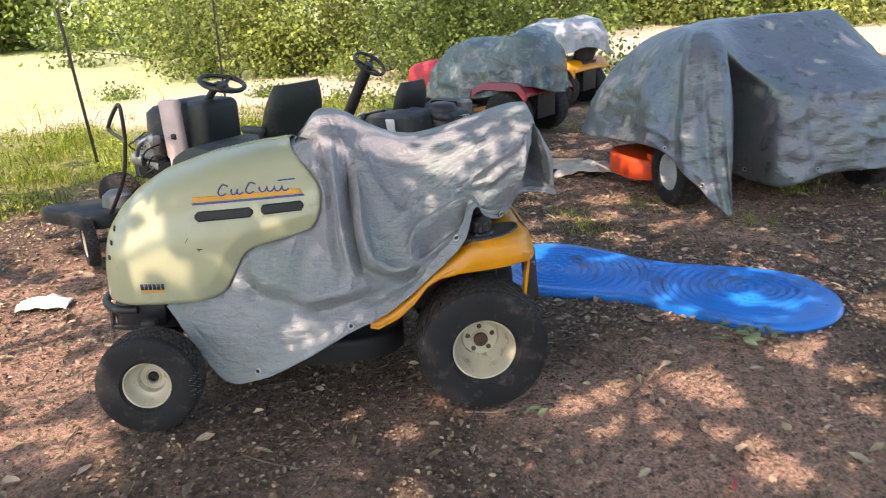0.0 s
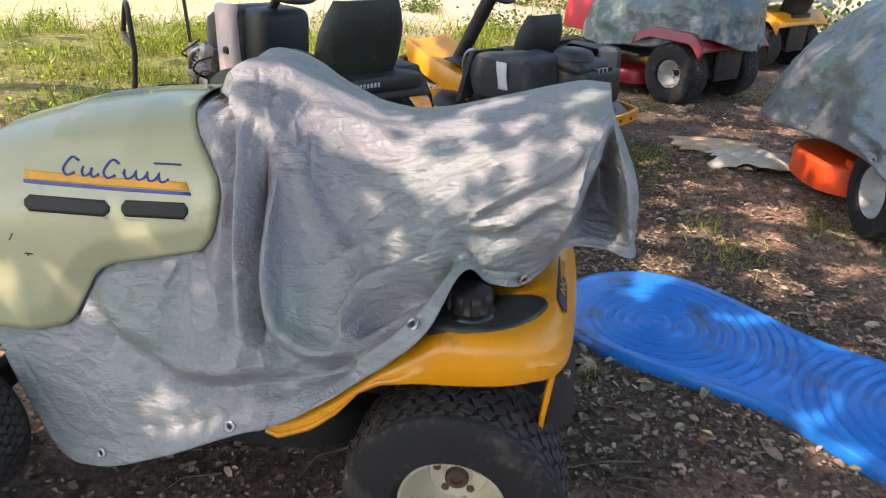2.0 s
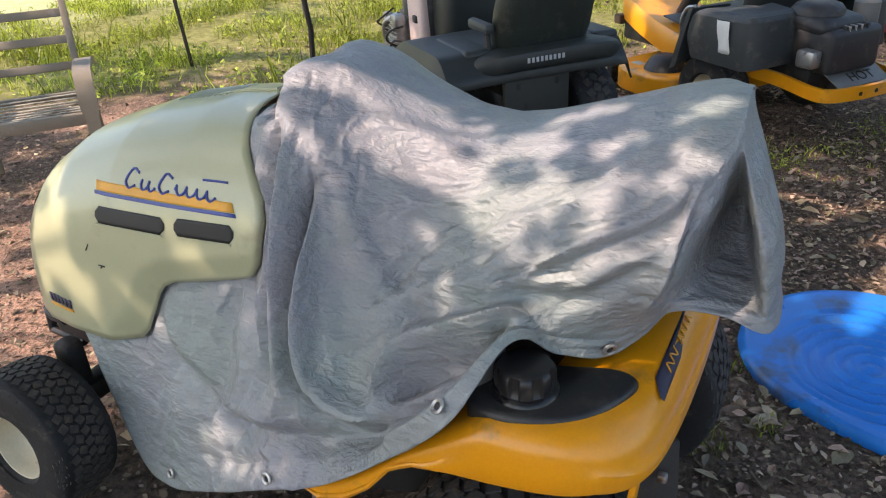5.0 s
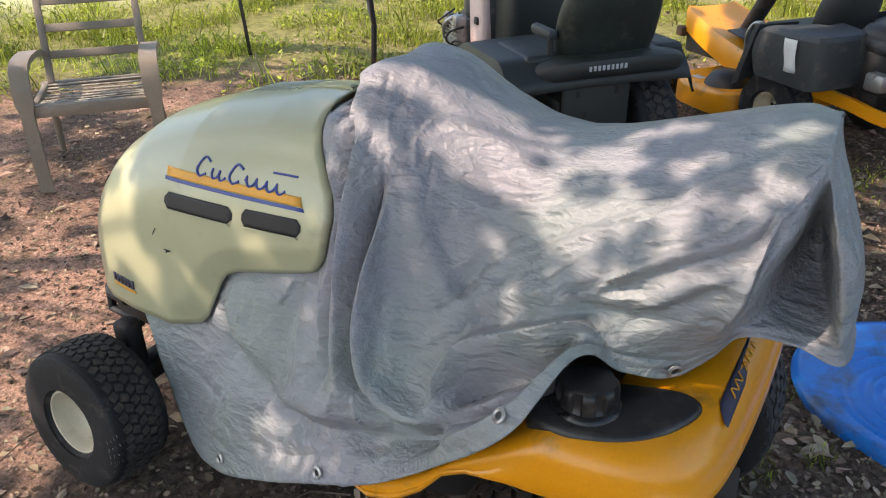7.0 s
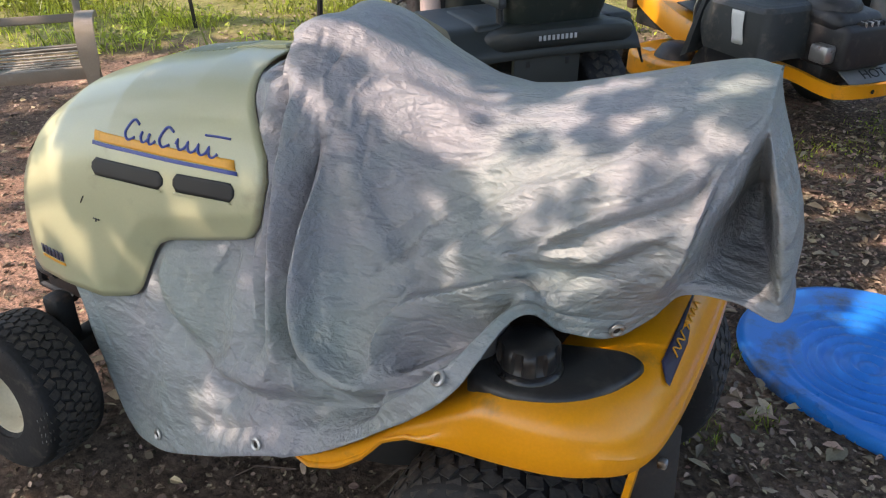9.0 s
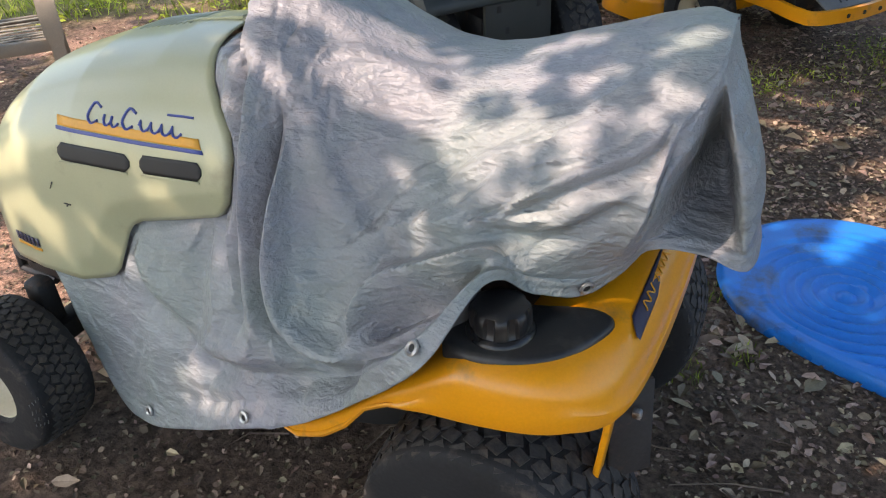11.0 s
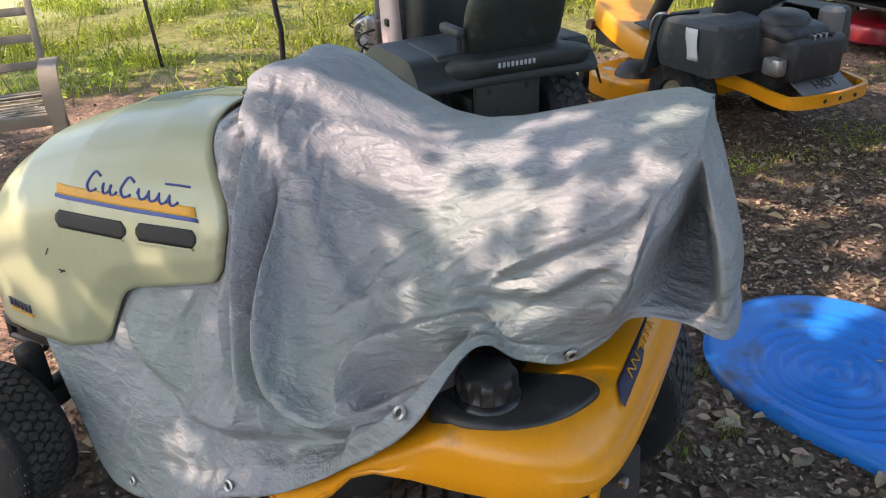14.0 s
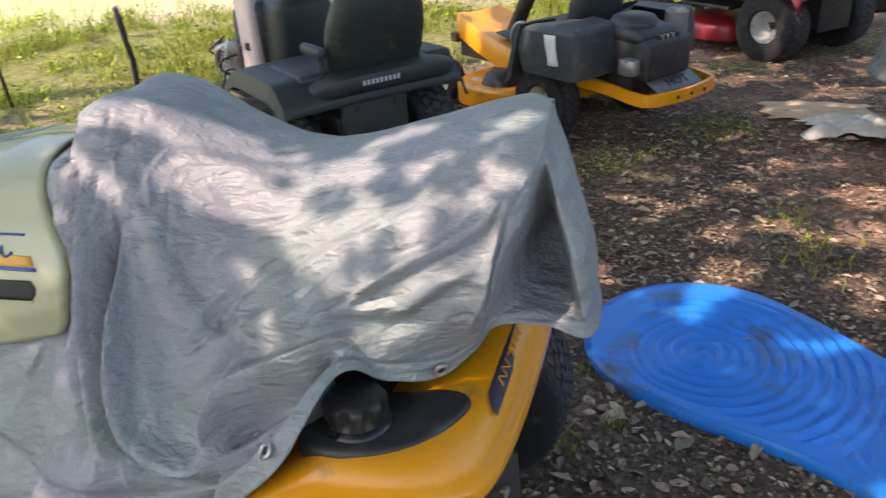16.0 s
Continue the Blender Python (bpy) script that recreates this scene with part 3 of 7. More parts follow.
def build_hood():
    bm = bmesh.new()
    xs = list(np.linspace(-1.435, -1.36, 9)) + list(np.linspace(-1.345, -1.06, 22)) + list(np.linspace(-1.05, -0.605, 90))
    rows = []
    n = 60
    for x in xs:
        b, t = hood_bottom(x), interp(x, HOOD_X, HOOD_TOP)
        ss = [1 - (1 - k / n) ** 2.2 for k in range(n + 1)]
        near = []
        for s in ss:
            z = b + (t - b) * s
            f = max(0.0, (x + 0.9) / 0.295)
            q = x + f * (hood_rear(z) + 0.605)
            near.append(Vector((q, -hood_side(q, z) + 0.012 * max(0.0, 1 - (hood_rear(z) - q) / 0.012) ** 2, z)))
        far = [Vector((p.x, -p.y, p.z)) for p in reversed(near[:-1])]
        rows.append(near + far)
    ends = sheet(bm, rows)
    bm.faces.new(ends[0])
    hood = part("hood", bm, M_HOOD, tractor, "cream-painted plastic hood with a rounded nose")
    mod = hood.modifiers.new("skin", "SOLIDIFY")
    mod.thickness, mod.offset = 0.005, -1
    return hood


hood = build_hood()


def on_hood(x, z, lift=0.0015):
    return Vector((x, -hood_side(x, z) - lift, z))


def hood_patch(name, x0, x1, z0, z1, mat, rounding=0.0, slant=0.0, lift=0.0015, nx=16, nz=5, rise=0.0):
    """A thin patch that follows the hood's side; rounding: radius of its ends."""
    bm = bmesh.new()
    rows = []
    for i in range(nx + 1):
        f = i / nx
        x = x0 + (x1 - x0) * f
        d = min(x - x0, x1 - x)
        cut = rounding - math.sqrt(max(0, rounding**2 - max(0, rounding - d) ** 2)) if rounding and d < rounding else 0
        row = []
        for j in range(nz + 1):
            g = j / nz
            z = z0 + cut + (z1 - z0 - 2 * cut) * g + rise * f
            row.append(on_hood(x + slant * (z - z0), z, lift))
        rows.append(row)
    sheet(bm, rows)
    ob = part(name, bm, mat, hood)
    mod = ob.modifiers.new("thick", "SOLIDIFY")
    mod.thickness, mod.offset = 0.0012, 0
    return ob


hood_patch("orange_stripe", -1.036, -0.630, 0.867, 0.885, M_DECAL_ORANGE, rise=0.014, slant=-0.4)
hood_patch("blue_stripe", -1.040, -0.624, 0.8585, 0.8655, M_DECAL_BLUE, rise=0.014, slant=-0.4)
for x0, x1, z0 in ((-1.034, -0.820, 0.800), (-0.792, -0.635, 0.813)):
    hood_patch("vent_slot", x0, x1, z0, z0 + 0.036, M_INK_SHADE, rounding=0.012, rise=0.008)
    hood_patch("slot_rim", x0 + 0.004, x1 - 0.004, z0 - 0.004, z0 - 0.0005, M_HOOD, rise=0.008, lift=0.0035)
# the maker's name, reduced to slanted bars and a low wavy line
for x0, x1, z0, tall in ((-0.944, -0.908, 0.886, 0.036), (-0.842, -0.806, 0.890, 0.036)):
    part("logo_bar", tubed(smooth_path([on_hood(x1, z0 + 0.86 * tall, 0.001), on_hood(x0 + 0.016, z0 + tall, 0.001), on_hood(x0, z0 + 0.35 * tall, 0.001), on_hood(x0 + 0.012, z0, 0.001), on_hood(x1 - 0.006, z0 + 0.2 * tall, 0.001)], 24), 0.0030, 6), M_DECAL_BLUE, hood)
for x0, x1, z0, loops in ((-0.902, -0.858, 0.891, 2), (-0.800, -0.690, 0.896, 4)):
    line = [on_hood(x0 + (x1 - x0) * g / 80 + 0.005 * math.sin(2 * math.pi * loops * g / 80 + 1.2), z0 + 0.006 + 0.0085 * math.sin(2 * math.pi * loops * g / 80), 0.001) for g in range(81)]
    part("logo_line", tubed(line, 0.0028, 6), M_DECAL_BLUE, hood)
part("logo_bar", tubed([on_hood(-0.724, 0.929, 0.001), on_hood(-0.690, 0.931, 0.001), on_hood(-0.660, 0.932, 0.001)], 0.0026, 6), M_DECAL_BLUE, hood)
for k in range(6):
    hood_patch("model_mark", -1.262 + k * 0.0155, -1.251 + k * 0.0155, 0.556, 0.578, M_DECAL_NAVY, lift=0.002, nx=2, nz=2)
hood_patch("model_line", -1.262, -1.17, 0.545, 0.552, M_DECAL_ORANGE, lift=0.002)
for x, z in ((-1.352, 0.772), (-1.366, 0.722), (-1.378, 0.668)):
    hood_patch("nose_clip", x - 0.006, x + 0.006, z - 0.008, z + 0.008, M_INK_SHADE, lift=0.004, nx=3, nz=3)
for k in range(9):
    x = -0.98 + 0.018 * k
    ridge, half = interp(x, HOOD_X, HOOD_TOP), interp(x, HOOD_X, HOOD_HALF)
    part("hood_louvre", tubed([(x, y, 0.5 + (ridge - 0.5) * (1 - (abs(y) / half) ** 2.6) ** (1 / 3.6)) for y in np.linspace(-0.02, 0.12, 8)], 0.0028, 6), M_HOOD, hood)

for x0, x1, z0, z1 in ((-1.039, -1.018, 0.699, 0.702), (-1.033, -1.029, 0.694, 0.699), (-1.077, -1.0745, 0.727, 0.744)):
    hood_patch("scuff", x0, x1, z0, z1, M_DARK, lift=0.0012, nx=3, nz=2, slant=0.6)

# nose, frame and running gear
part("grille", boxed((-1.30, 0, 0.43), (0.20, 0.46, 0.13), 0.03), M_BLACK, tractor, "black plastic lower grille")
bp = smooth_path([(-1.30, -0.25, 0.46), (-1.38, -0.235, 0.46), (-1.455, -0.12, 0.45), (-1.47, 0.0, 0.45), (-1.455, 0.12, 0.45), (-1.38, 0.235, 0.46), (-1.30, 0.25, 0.46)], 30)
part("front_bumper", tubed(bp, 0.016, 10), M_BLACK, tractor)
part("bumper_brace", tubed([(-1.40, -0.225, 0.46), (-1.41, -0.225, 0.39), (-1.30, -0.22, 0.37)], 0.013, 8), M_BLACK, tractor)
part("chassis", boxed((-0.62, 0, 0.42), (1.45, 0.36, 0.16), 0.02), M_DARK, tractor)
part("front_axle", boxed((-1.23, 0, 0.29), (0.07, 0.76, 0.06), 0.015), M_DARK, tractor)
for y in (-0.30, 0.30):
    part("spindle", boxed((-1.25, y, 0.345), (0.06, 0.055, 0.19), 0.015), M_DARK, tractor)
# stiff moulding hairs left on the shoulder of the new tyre
rng_hair = random.Random(5)
bm = bmesh.new()
for k in range(16):
    a, r0 = -0.32 + 0.035 * k, 0.150 + 0.008 * (k % 4)
    p = Vector((-1.23 + r0 * math.cos(a), -0.531 + 0.06 * (r0 - 0.15) / 0.03 * 0.3, 0.27 + r0 * math.sin(a)))
    tube(bm, [p, p + Vector((0.008, -0.004, 0.003)), p + Vector((0.018, -0.007 - rng_hair.random() * 0.005, 0.006))], 0.0007, 4)
part("tyre_hair", bm, M_STEEL, tractor, "pale rubber moulding hairs on the tyre's shoulder")
part("rear_axle", boxed((0.0, 0, 0.25), (0.16, 0.64, 0.16), 0.03), M_DARK, tractor)
# the deck is blackened to paint in the deep shade beneath the frame
part("mower_deck", slab(ring_outline(-0.60, 0.08, 0.32, 0.24, 40, 3.0), 0.12, 0.22, 0.03, 3), M_INK_SHADE, tractor, "mower deck coloured black for the shade under the frame")
part("footboard", boxed((-0.52, 0, 0.40), (0.40, 0.74, 0.03), 0.01), M_DARK, tractor)
part("engine_block", boxed((-1.05, 0, 0.66), (0.44, 0.40, 0.36), 0.05), M_DARK, tractor)
part("dash_tower", boxed((-0.60, 0, 0.76), (0.16, 0.34, 0.46), 0.05), M_BLACK, tractor)
steering_wheel(tractor, (-0.46, 0.02, 1.015), (0.42, 0.0, 0.9), 0.10)
seat(tractor, pose(0.06, 0.05, 0.68, 0, 0, 180), 0.30, 0.30, 0.32, tilt=4)
part("seat_pan", boxed((0.0, 0.02, 0.64), (0.36, 0.36, 0.10), 0.03), M_DARK, tractor)
w1 = wheel(tractor, (-1.23, -0.449, 0.264), (-0.009, -1, 0.093), 0.186, 0.160, 0.084, M_RIM, 7, 42, "front_wheel", 0, M_INK_SHADE)
w2 = wheel(tractor, (-1.23, 0.449, 0.264), (0.009, 1, 0.093), 0.186, 0.160, 0.084, M_RIM, 5, 30, "front_wheel", 0, M_INK_SHADE)
w3 = wheel(tractor, (0.004, -0.360, 0.268), (0, -1, 0), 0.254, 0.225, 0.121, M_RIM, 8, 38, "rear_wheel", 5)
w4 = wheel(tractor, (0.004, 0.360, 0.268), (0, 1, 0), 0.254, 0.225, 0.121, M_RIM, 8, 38, "rear_wheel", 5)


def build_fender():
    """One yellow pressing: near side, rear and far side, with a rounded crown and a skirt."""
    side = [(-0.42, -0.435, 0), (-0.30, -0.455, 0), (-0.12, -0.465, 0), (0.04, -0.462, 0), (0.14, -0.435, 0), (0.203, -0.37, 0), (0.228, -0.24, 0)]
    path = smooth_path(side + [(0.236, 0, 0)] + [(x, -y, 0) for x, y, _ in reversed(side)], 110)
    rows = []
    for k, p in enumerate(path):
        a, b = path[max(0, k - 1)], path[min(len(path) - 1, k + 1)]
        d = (b - a).normalized()
        out = Vector((d.y, -d.x, 0))
        x = p.x
        top = interp(x, (-0.42, -0.34, -0.25, -0.17, -0.10, -0.03, 0.28), (0.42, 0.46, 0.53, 0.60, 0.66, 0.705, 0.705))
        low = interp(x, (-0.42, -0.39, -0.31, -0.25, -0.205, -0.16, -0.08, 0.03, 0.15, 0.20, 0.27), (0.39, 0.385, 0.43, 0.485, 0.545, 0.575, 0.592, 0.600, 0.606, 0.598, 0.59))
        rim = min(0.045, 0.7 * (top - low)) + 0.03 * max(0.0, min(1.0, (out.x - 0.3) / 0.6))
        prof = [(-0.20, top - 0.012), (-0.13, top + 0.002), (-0.09, top + 0.004)]
        for j in range(7):
            t = j / 6 * math.pi / 2
            prof.append((-rim + rim * math.sin(t), top - rim + rim * math.cos(t)))
        prof += [(0.004, min((top + low) / 2 - 0.01, top - rim - 0.004, ) if top - rim - 0.004 > low + 0.012 else low + 0.012), (0.006, low + 0.008), (0.002, low), (-0.012, low + 0.002), (-0.016, low + 0.02)]
        rows.append([Vector((p.x, p.y, 0)) + out * o + Vector((0, 0, min(h, top + 0.004) if h > low else h)) for o, h in prof])
    bm = bmesh.new()
    sheet(bm, rows)
    return part("rear_fender", bm, M_YELLOW, tractor, "glossy yellow rear fender with dark scuffs")


fender = build_fender()
# black filler console with the fuel cap
con = smooth_path([(-0.075, -0.405, 0), (-0.05, -0.430, 0), (0.01, -0.434, 0), (0.086, -0.406, 0), (0.14, -0.352, 0), (0.170, -0.272, 0), (0.13, -0.246, 0), (0.04, -0.27, 0), (-0.05, -0.30, 0), (-0.075, -0.33, 0)], 60, True)
console = part("filler_console", slab([(p.x, p.y) for p in con], 0.68, 0.714, 0.012, 3), M_CONSOLE, tractor, "worn black plastic filler console")
q = Matrix.Translation((0.006, -0.356, 0.712))
bm = bmesh.new()
lathe(bm, [(0.058, 0.0), (0.057, 0.005), (0.053, 0.009), (0.048, 0.012), (0.040, 0.013)], q, 40)
part("filler_neck", bm, M_GLOSS, tractor)


def build_cap():
    """A domed cap whose rim is cut by deep finger notches."""
    rows = []
    n = 96
    for r, h, notch in ((0.049, 0.012, 0.2), (0.0505, 0.018, 1.0), (0.0505, 0.036, 1.0), (0.049, 0.044, 0.8), (0.045, 0.0495, 0.3), (0.039, 0.0525, 0.05), (0.030, 0.0545, 0.0), (0.018, 0.0560, 0.0), (0.0, 0.0565, 0.0)):
        row = []
        for k in range(n):
            a = 2 * math.pi * k / n
            cut = max(0.0, min(1.0, 1.6 * math.cos(8 * a) + 0.1)) * notch
            row.append(q @ Vector((max(1e-4, r - 0.0075 * cut) * math.cos(a), max(1e-4, r - 0.0075 * cut) * math.sin(a), h)))
        rows.append(row)
    bm = bmesh.new()
    sheet(bm, rows, True)
    return part("fuel_cap", bm, M_CONSOLE, tractor, "notched black fuel cap")


build_cap()


def on_rear_crown(y, t, lift=0.0012):
    """A place on the fender's rounded rear edge; t: angle from its top."""
    r = 0.075
    return Vector((0.232 - r + (r + lift) * math.sin(t), y, 0.705 - r + (r + lift) * math.cos(t)))


bm = bmesh.new()
sheet(bm, [[on_rear_crown(y, t) for t in np.linspace(0.42 + max(0, -0.235 - y) * 9, 0.80, 6)] for y in np.linspace(-0.265, 0.0, 16)])
decal = part("fender_decal", bm, M_DECAL_NAVY, fender)
decal.modifiers.new("thick", "SOLIDIFY").thickness = 0.001
# the maker's name there, reduced to a looping ochre line
for y0, y1, loops, tall in ((-0.195, -0.125, 2.5, 0.08), (-0.105, -0.01, 4, 0.08)):
    line = [on_rear_crown(y0 + (y1 - y0) * g / 30, 0.60 + tall * math.cos(2 * math.pi * loops * g / 30), 0.003) for g in range(31)]
    part("decal_stroke", tubed(line, 0.0015, 5), M_DECAL_ORANGE, decal)
part("fender_strut", boxed((0.185, -0.345, 0.50), (0.012, 0.045, 0.24), 0.004, Matrix.Rotation(0.1, 4, "Y")), M_YELLOW, tractor)
part("hitch_plate", boxed((0.215, -0.285, 0.50), (0.012, 0.085, 0.20), 0.004, Matrix.Rotation(-0.8, 4, "Z") @ Matrix.Rotation(-0.1, 4, "Y")), M_DARK, tractor, "dark steel rear plate")
part("hitch_bolt", boxed((0.226, -0.295, 0.55), (0.016, 0.016, 0.016), 0.004), M_STEEL, tractor)


# ---- the silver tarp ----
TARP_N = 21
EDGE_X = (-0.85, -0.74, -0.665, -0.605, -0.54, -0.45, -0.33, -0.21, -0.09, 0.03, 0.12, 0.20, 0.246, 0.262, 0.268, 0.262, 0.19, 0.0, -0.30, -0.58, -0.82)
EDGE_Y = (-0.19, -0.19, -0.17, -0.16, -0.17, -0.17, -0.16, -0.15, -0.155, -0.16, -0.165, -0.16, -0.150, -0.128, -0.10, 0.04, 0.18, 0.20, 0.19, 0.19, 0.19)
MID = [(-1.02, -0.25, 0.63), (-0.92, -0.275, 0.60), (-0.78, -0.31, 0.62), (-0.64, -0.325, 0.65), (-0.53, -0.355, 0.72), (-0.43, -0.365, 0.76), (-0.31, -0.325, 0.76), (-0.21, -0.275, 0.82), (-0.08, -0.275, 0.90), (0.03, -0.285, 0.93), (0.12, -0.275, 0.93), (0.195, -0.258, 0.91), (0.214, -0.220, 0.930), (0.258, -0.03, 0.935), (0.312, -0.165, 0.945), (0.334, -0.05, 0.93), (0.22, 0.24, 0.9), (0.0, 0.32, 0.88), (-0.3, 0.34, 0.78), (-0.6, 0.33, 0.7), (-0.9, 0.28, 0.62)]
HEM = [(-1.18, -0.285, 0.48), (-1.005, -0.36, 0.205), (-0.86, -0.408, 0.200), (-0.68, -0.44, 0.282), (-0.49, -0.478, 0.400), (-0.36, -0.468, 0.455), (-0.22, -0.475, 0.565), (-0.070, -0.487, 0.712), (-0.010, -0.37, 0.805), (0.045, -0.300, 0.752), (0.102, -0.240, 0.724), (0.152, -0.185, 0.748), (0.192, -0.176, 0.802), (0.275, -0.166, 0.800), (0.346, -0.150, 0.782), (0.335, 0.03, 0.785), (0.22, 0.30, 0.8), (0.0, 0.43, 0.75), (-0.3, 0.47, 0.55), (-0.6, 0.45, 0.42), (-1.0, 0.35, 0.42)]


def tarp_top(x):
    xs = (-0.95, -0.80, -0.70, -0.645, -0.595, -0.54, -0.47, -0.38, -0.28, -0.2, -0.1, 0.0, 0.1, 0.19, 0.235, 0.28)
    zs = (0.93, 0.98, 1.03, 1.065, 1.13, 1.136, 1.12, 1.07, 1.032, 1.024, 1.04, 1.07, 1.098, 1.122, 1.132, 1.13)
    return sum(interp(x + d, xs, zs) for d in (-0.02, 0, 0.02)) / 3


def station(values, s):
    """A smooth value at s of 0..1 along a list of stations."""
    n = len(values)
    t = s * (n - 1)
    i = min(int(t), n - 2)
    f = t - i
    p = [Vector(values[max(0, min(n - 1, i + k))]) if not isinstance(values[0], float) else values[max(0, min(n - 1, i + k))] for k in (-1, 0, 1, 2)]
    a, b, c, d = p
    return 0.5 * (2 * b + (c - a) * f + (2 * a - 5 * b + 4 * c - d) * f * f + (3 * b - a - 3 * c + d) * f**3)


# folds: two or more (station, depth down the side) points, height, width
FOLDS = [
    # the deep upright valley below the steering wheel, with a column to its left
    ([(4.85, 0.46), (4.7, 0.56), (4.62, 0.66), (4.62, 0.74), (4.66, 0.82)], -0.065, 0.024),
    ([(4.25, 0.40), (4.35, 0.55), (4.38, 0.68), (4.40, 0.80)], 0.028, 0.026),
    ([(3.70, 0.40), (3.95, 0.56), (3.95, 0.70), (3.9, 0.80)], -0.034, 0.026),
    ([(3.3, 0.40), (3.5, 0.60), (3.45, 0.78)], 0.015, 0.034),
    # the hanging pouch: its proud rim, the shade under it and its hollow
    ([(5.12, 0.50), (5.04, 0.62), (5.02, 0.72), (5.12, 0.79), (5.40, 0.85), (5.80, 0.895), (6.4, 0.925)], 0.044, 0.020),
    ([(4.75, 0.80), (4.95, 0.845), (5.25, 0.885), (5.68, 0.925), (6.1, 0.945)], -0.042, 0.018),
    ([(5.65, 0.62), (5.68, 0.71), (5.80, 0.80)], -0.020, 0.050),
    # the lip that runs out of the pinch towards the filler cap
    ([(6.05, 0.86), (6.25, 0.815), (6.60, 0.79), (7.1, 0.81), (7.75, 0.87), (8.4, 0.905)], 0.046, 0.017),
    ([(6.20, 0.875), (6.5, 0.85), (7.0, 0.86), (7.5, 0.90), (8.0, 0.93)], -0.070, 0.019),
    ([(5.5, 0.935), (6.1, 0.915), (6.8, 0.912), (7.5, 0.918), (8.1, 0.935)], -0.045, 0.010),
    ([(5.6, 0.965), (6.3, 0.955), (7.2, 0.955), (8.0, 0.965), (8.6, 0.97)], 0.020, 0.016),
    # long slack line from the wheel to the seat's foot, and the hollow in front of the seat
    ([(5.45, 0.46), (5.75, 0.52), (6.15, 0.59), (6.5, 0.67)], 0.018, 0.034),
    ([(5.9, 0.50), (6.3, 0.58), (6.6, 0.66)], -0.014, 0.026),
    ([(6.5, 0.70), (7.2, 0.76), (8.0, 0.83), (8.8, 0.83), (9.4, 0.78)], -0.024, 0.026),
    ([(6.5, 0.655), (7.0, 0.68), (7.6, 0.74), (8.2, 0.78)], 0.016, 0.018),
    # swags along the bottom
    ([(2.95, 0.845), (3.4, 0.87), (4.19, 0.905), (5.31, 0.935), (6.16, 0.95)], -0.050, 0.018),
    ([(2.6, 0.78), (3.4, 0.83), (4.3, 0.88)], 0.036, 0.022),
    ([(1.3, 0.70), (1.9, 0.76), (2.55, 0.79), (3.3, 0.85)], -0.040, 0.020),
    ([(1.5, 0.66), (2.1, 0.72), (2.8, 0.76)], 0.030, 0.026),
    ([(2.4, 0.92), (3.5, 0.95), (4.62, 0.965)], -0.016, 0.014),
    ([(2.75, 0.50), (2.85, 0.66)], -0.026, 0.03),
    # slanting folds that fan up the seat's side
    ([(8.5, 0.77), (9.5, 0.66), (10.5, 0.55), (11.2, 0.46)], -0.018, 0.018),
    ([(8.6, 0.72), (9.5, 0.62), (10.5, 0.52), (11.3, 0.42)], 0.016, 0.018),
    ([(8.8, 0.66), (9.7, 0.56), (10.6, 0.46)], -0.010, 0.015),
    ([(8.9, 0.88), (10.0, 0.74), (10.6, 0.64)], -0.014, 0.022),
    ([(9.0, 0.82), (10.0, 0.69), (10.8, 0.58)], 0.014, 0.018),
    ([(7.8, 0.56), (9.0, 0.50), (10.2, 0.40)], 0.008, 0.018),
    ([(7.0, 0.52), (8.0, 0.48), (9.0, 0.42)], -0.008, 0.018),
    ([(10.75, 0.80), (11.0, 0.62), (11.3, 0.50), (11.6, 0.42)], 0.014, 0.022),
    ([(11.5, 0.48), (11.35, 0.62), (11.1, 0.80)], -0.012, 0.024),
    ([(4.4, 0.14), (5.6, 0.20), (6.8, 0.25)], 0.012, 0.034),
    ([(4.5, 0.24), (5.6, 0.28), (7.0, 0.33)], -0.010, 0.034),
]


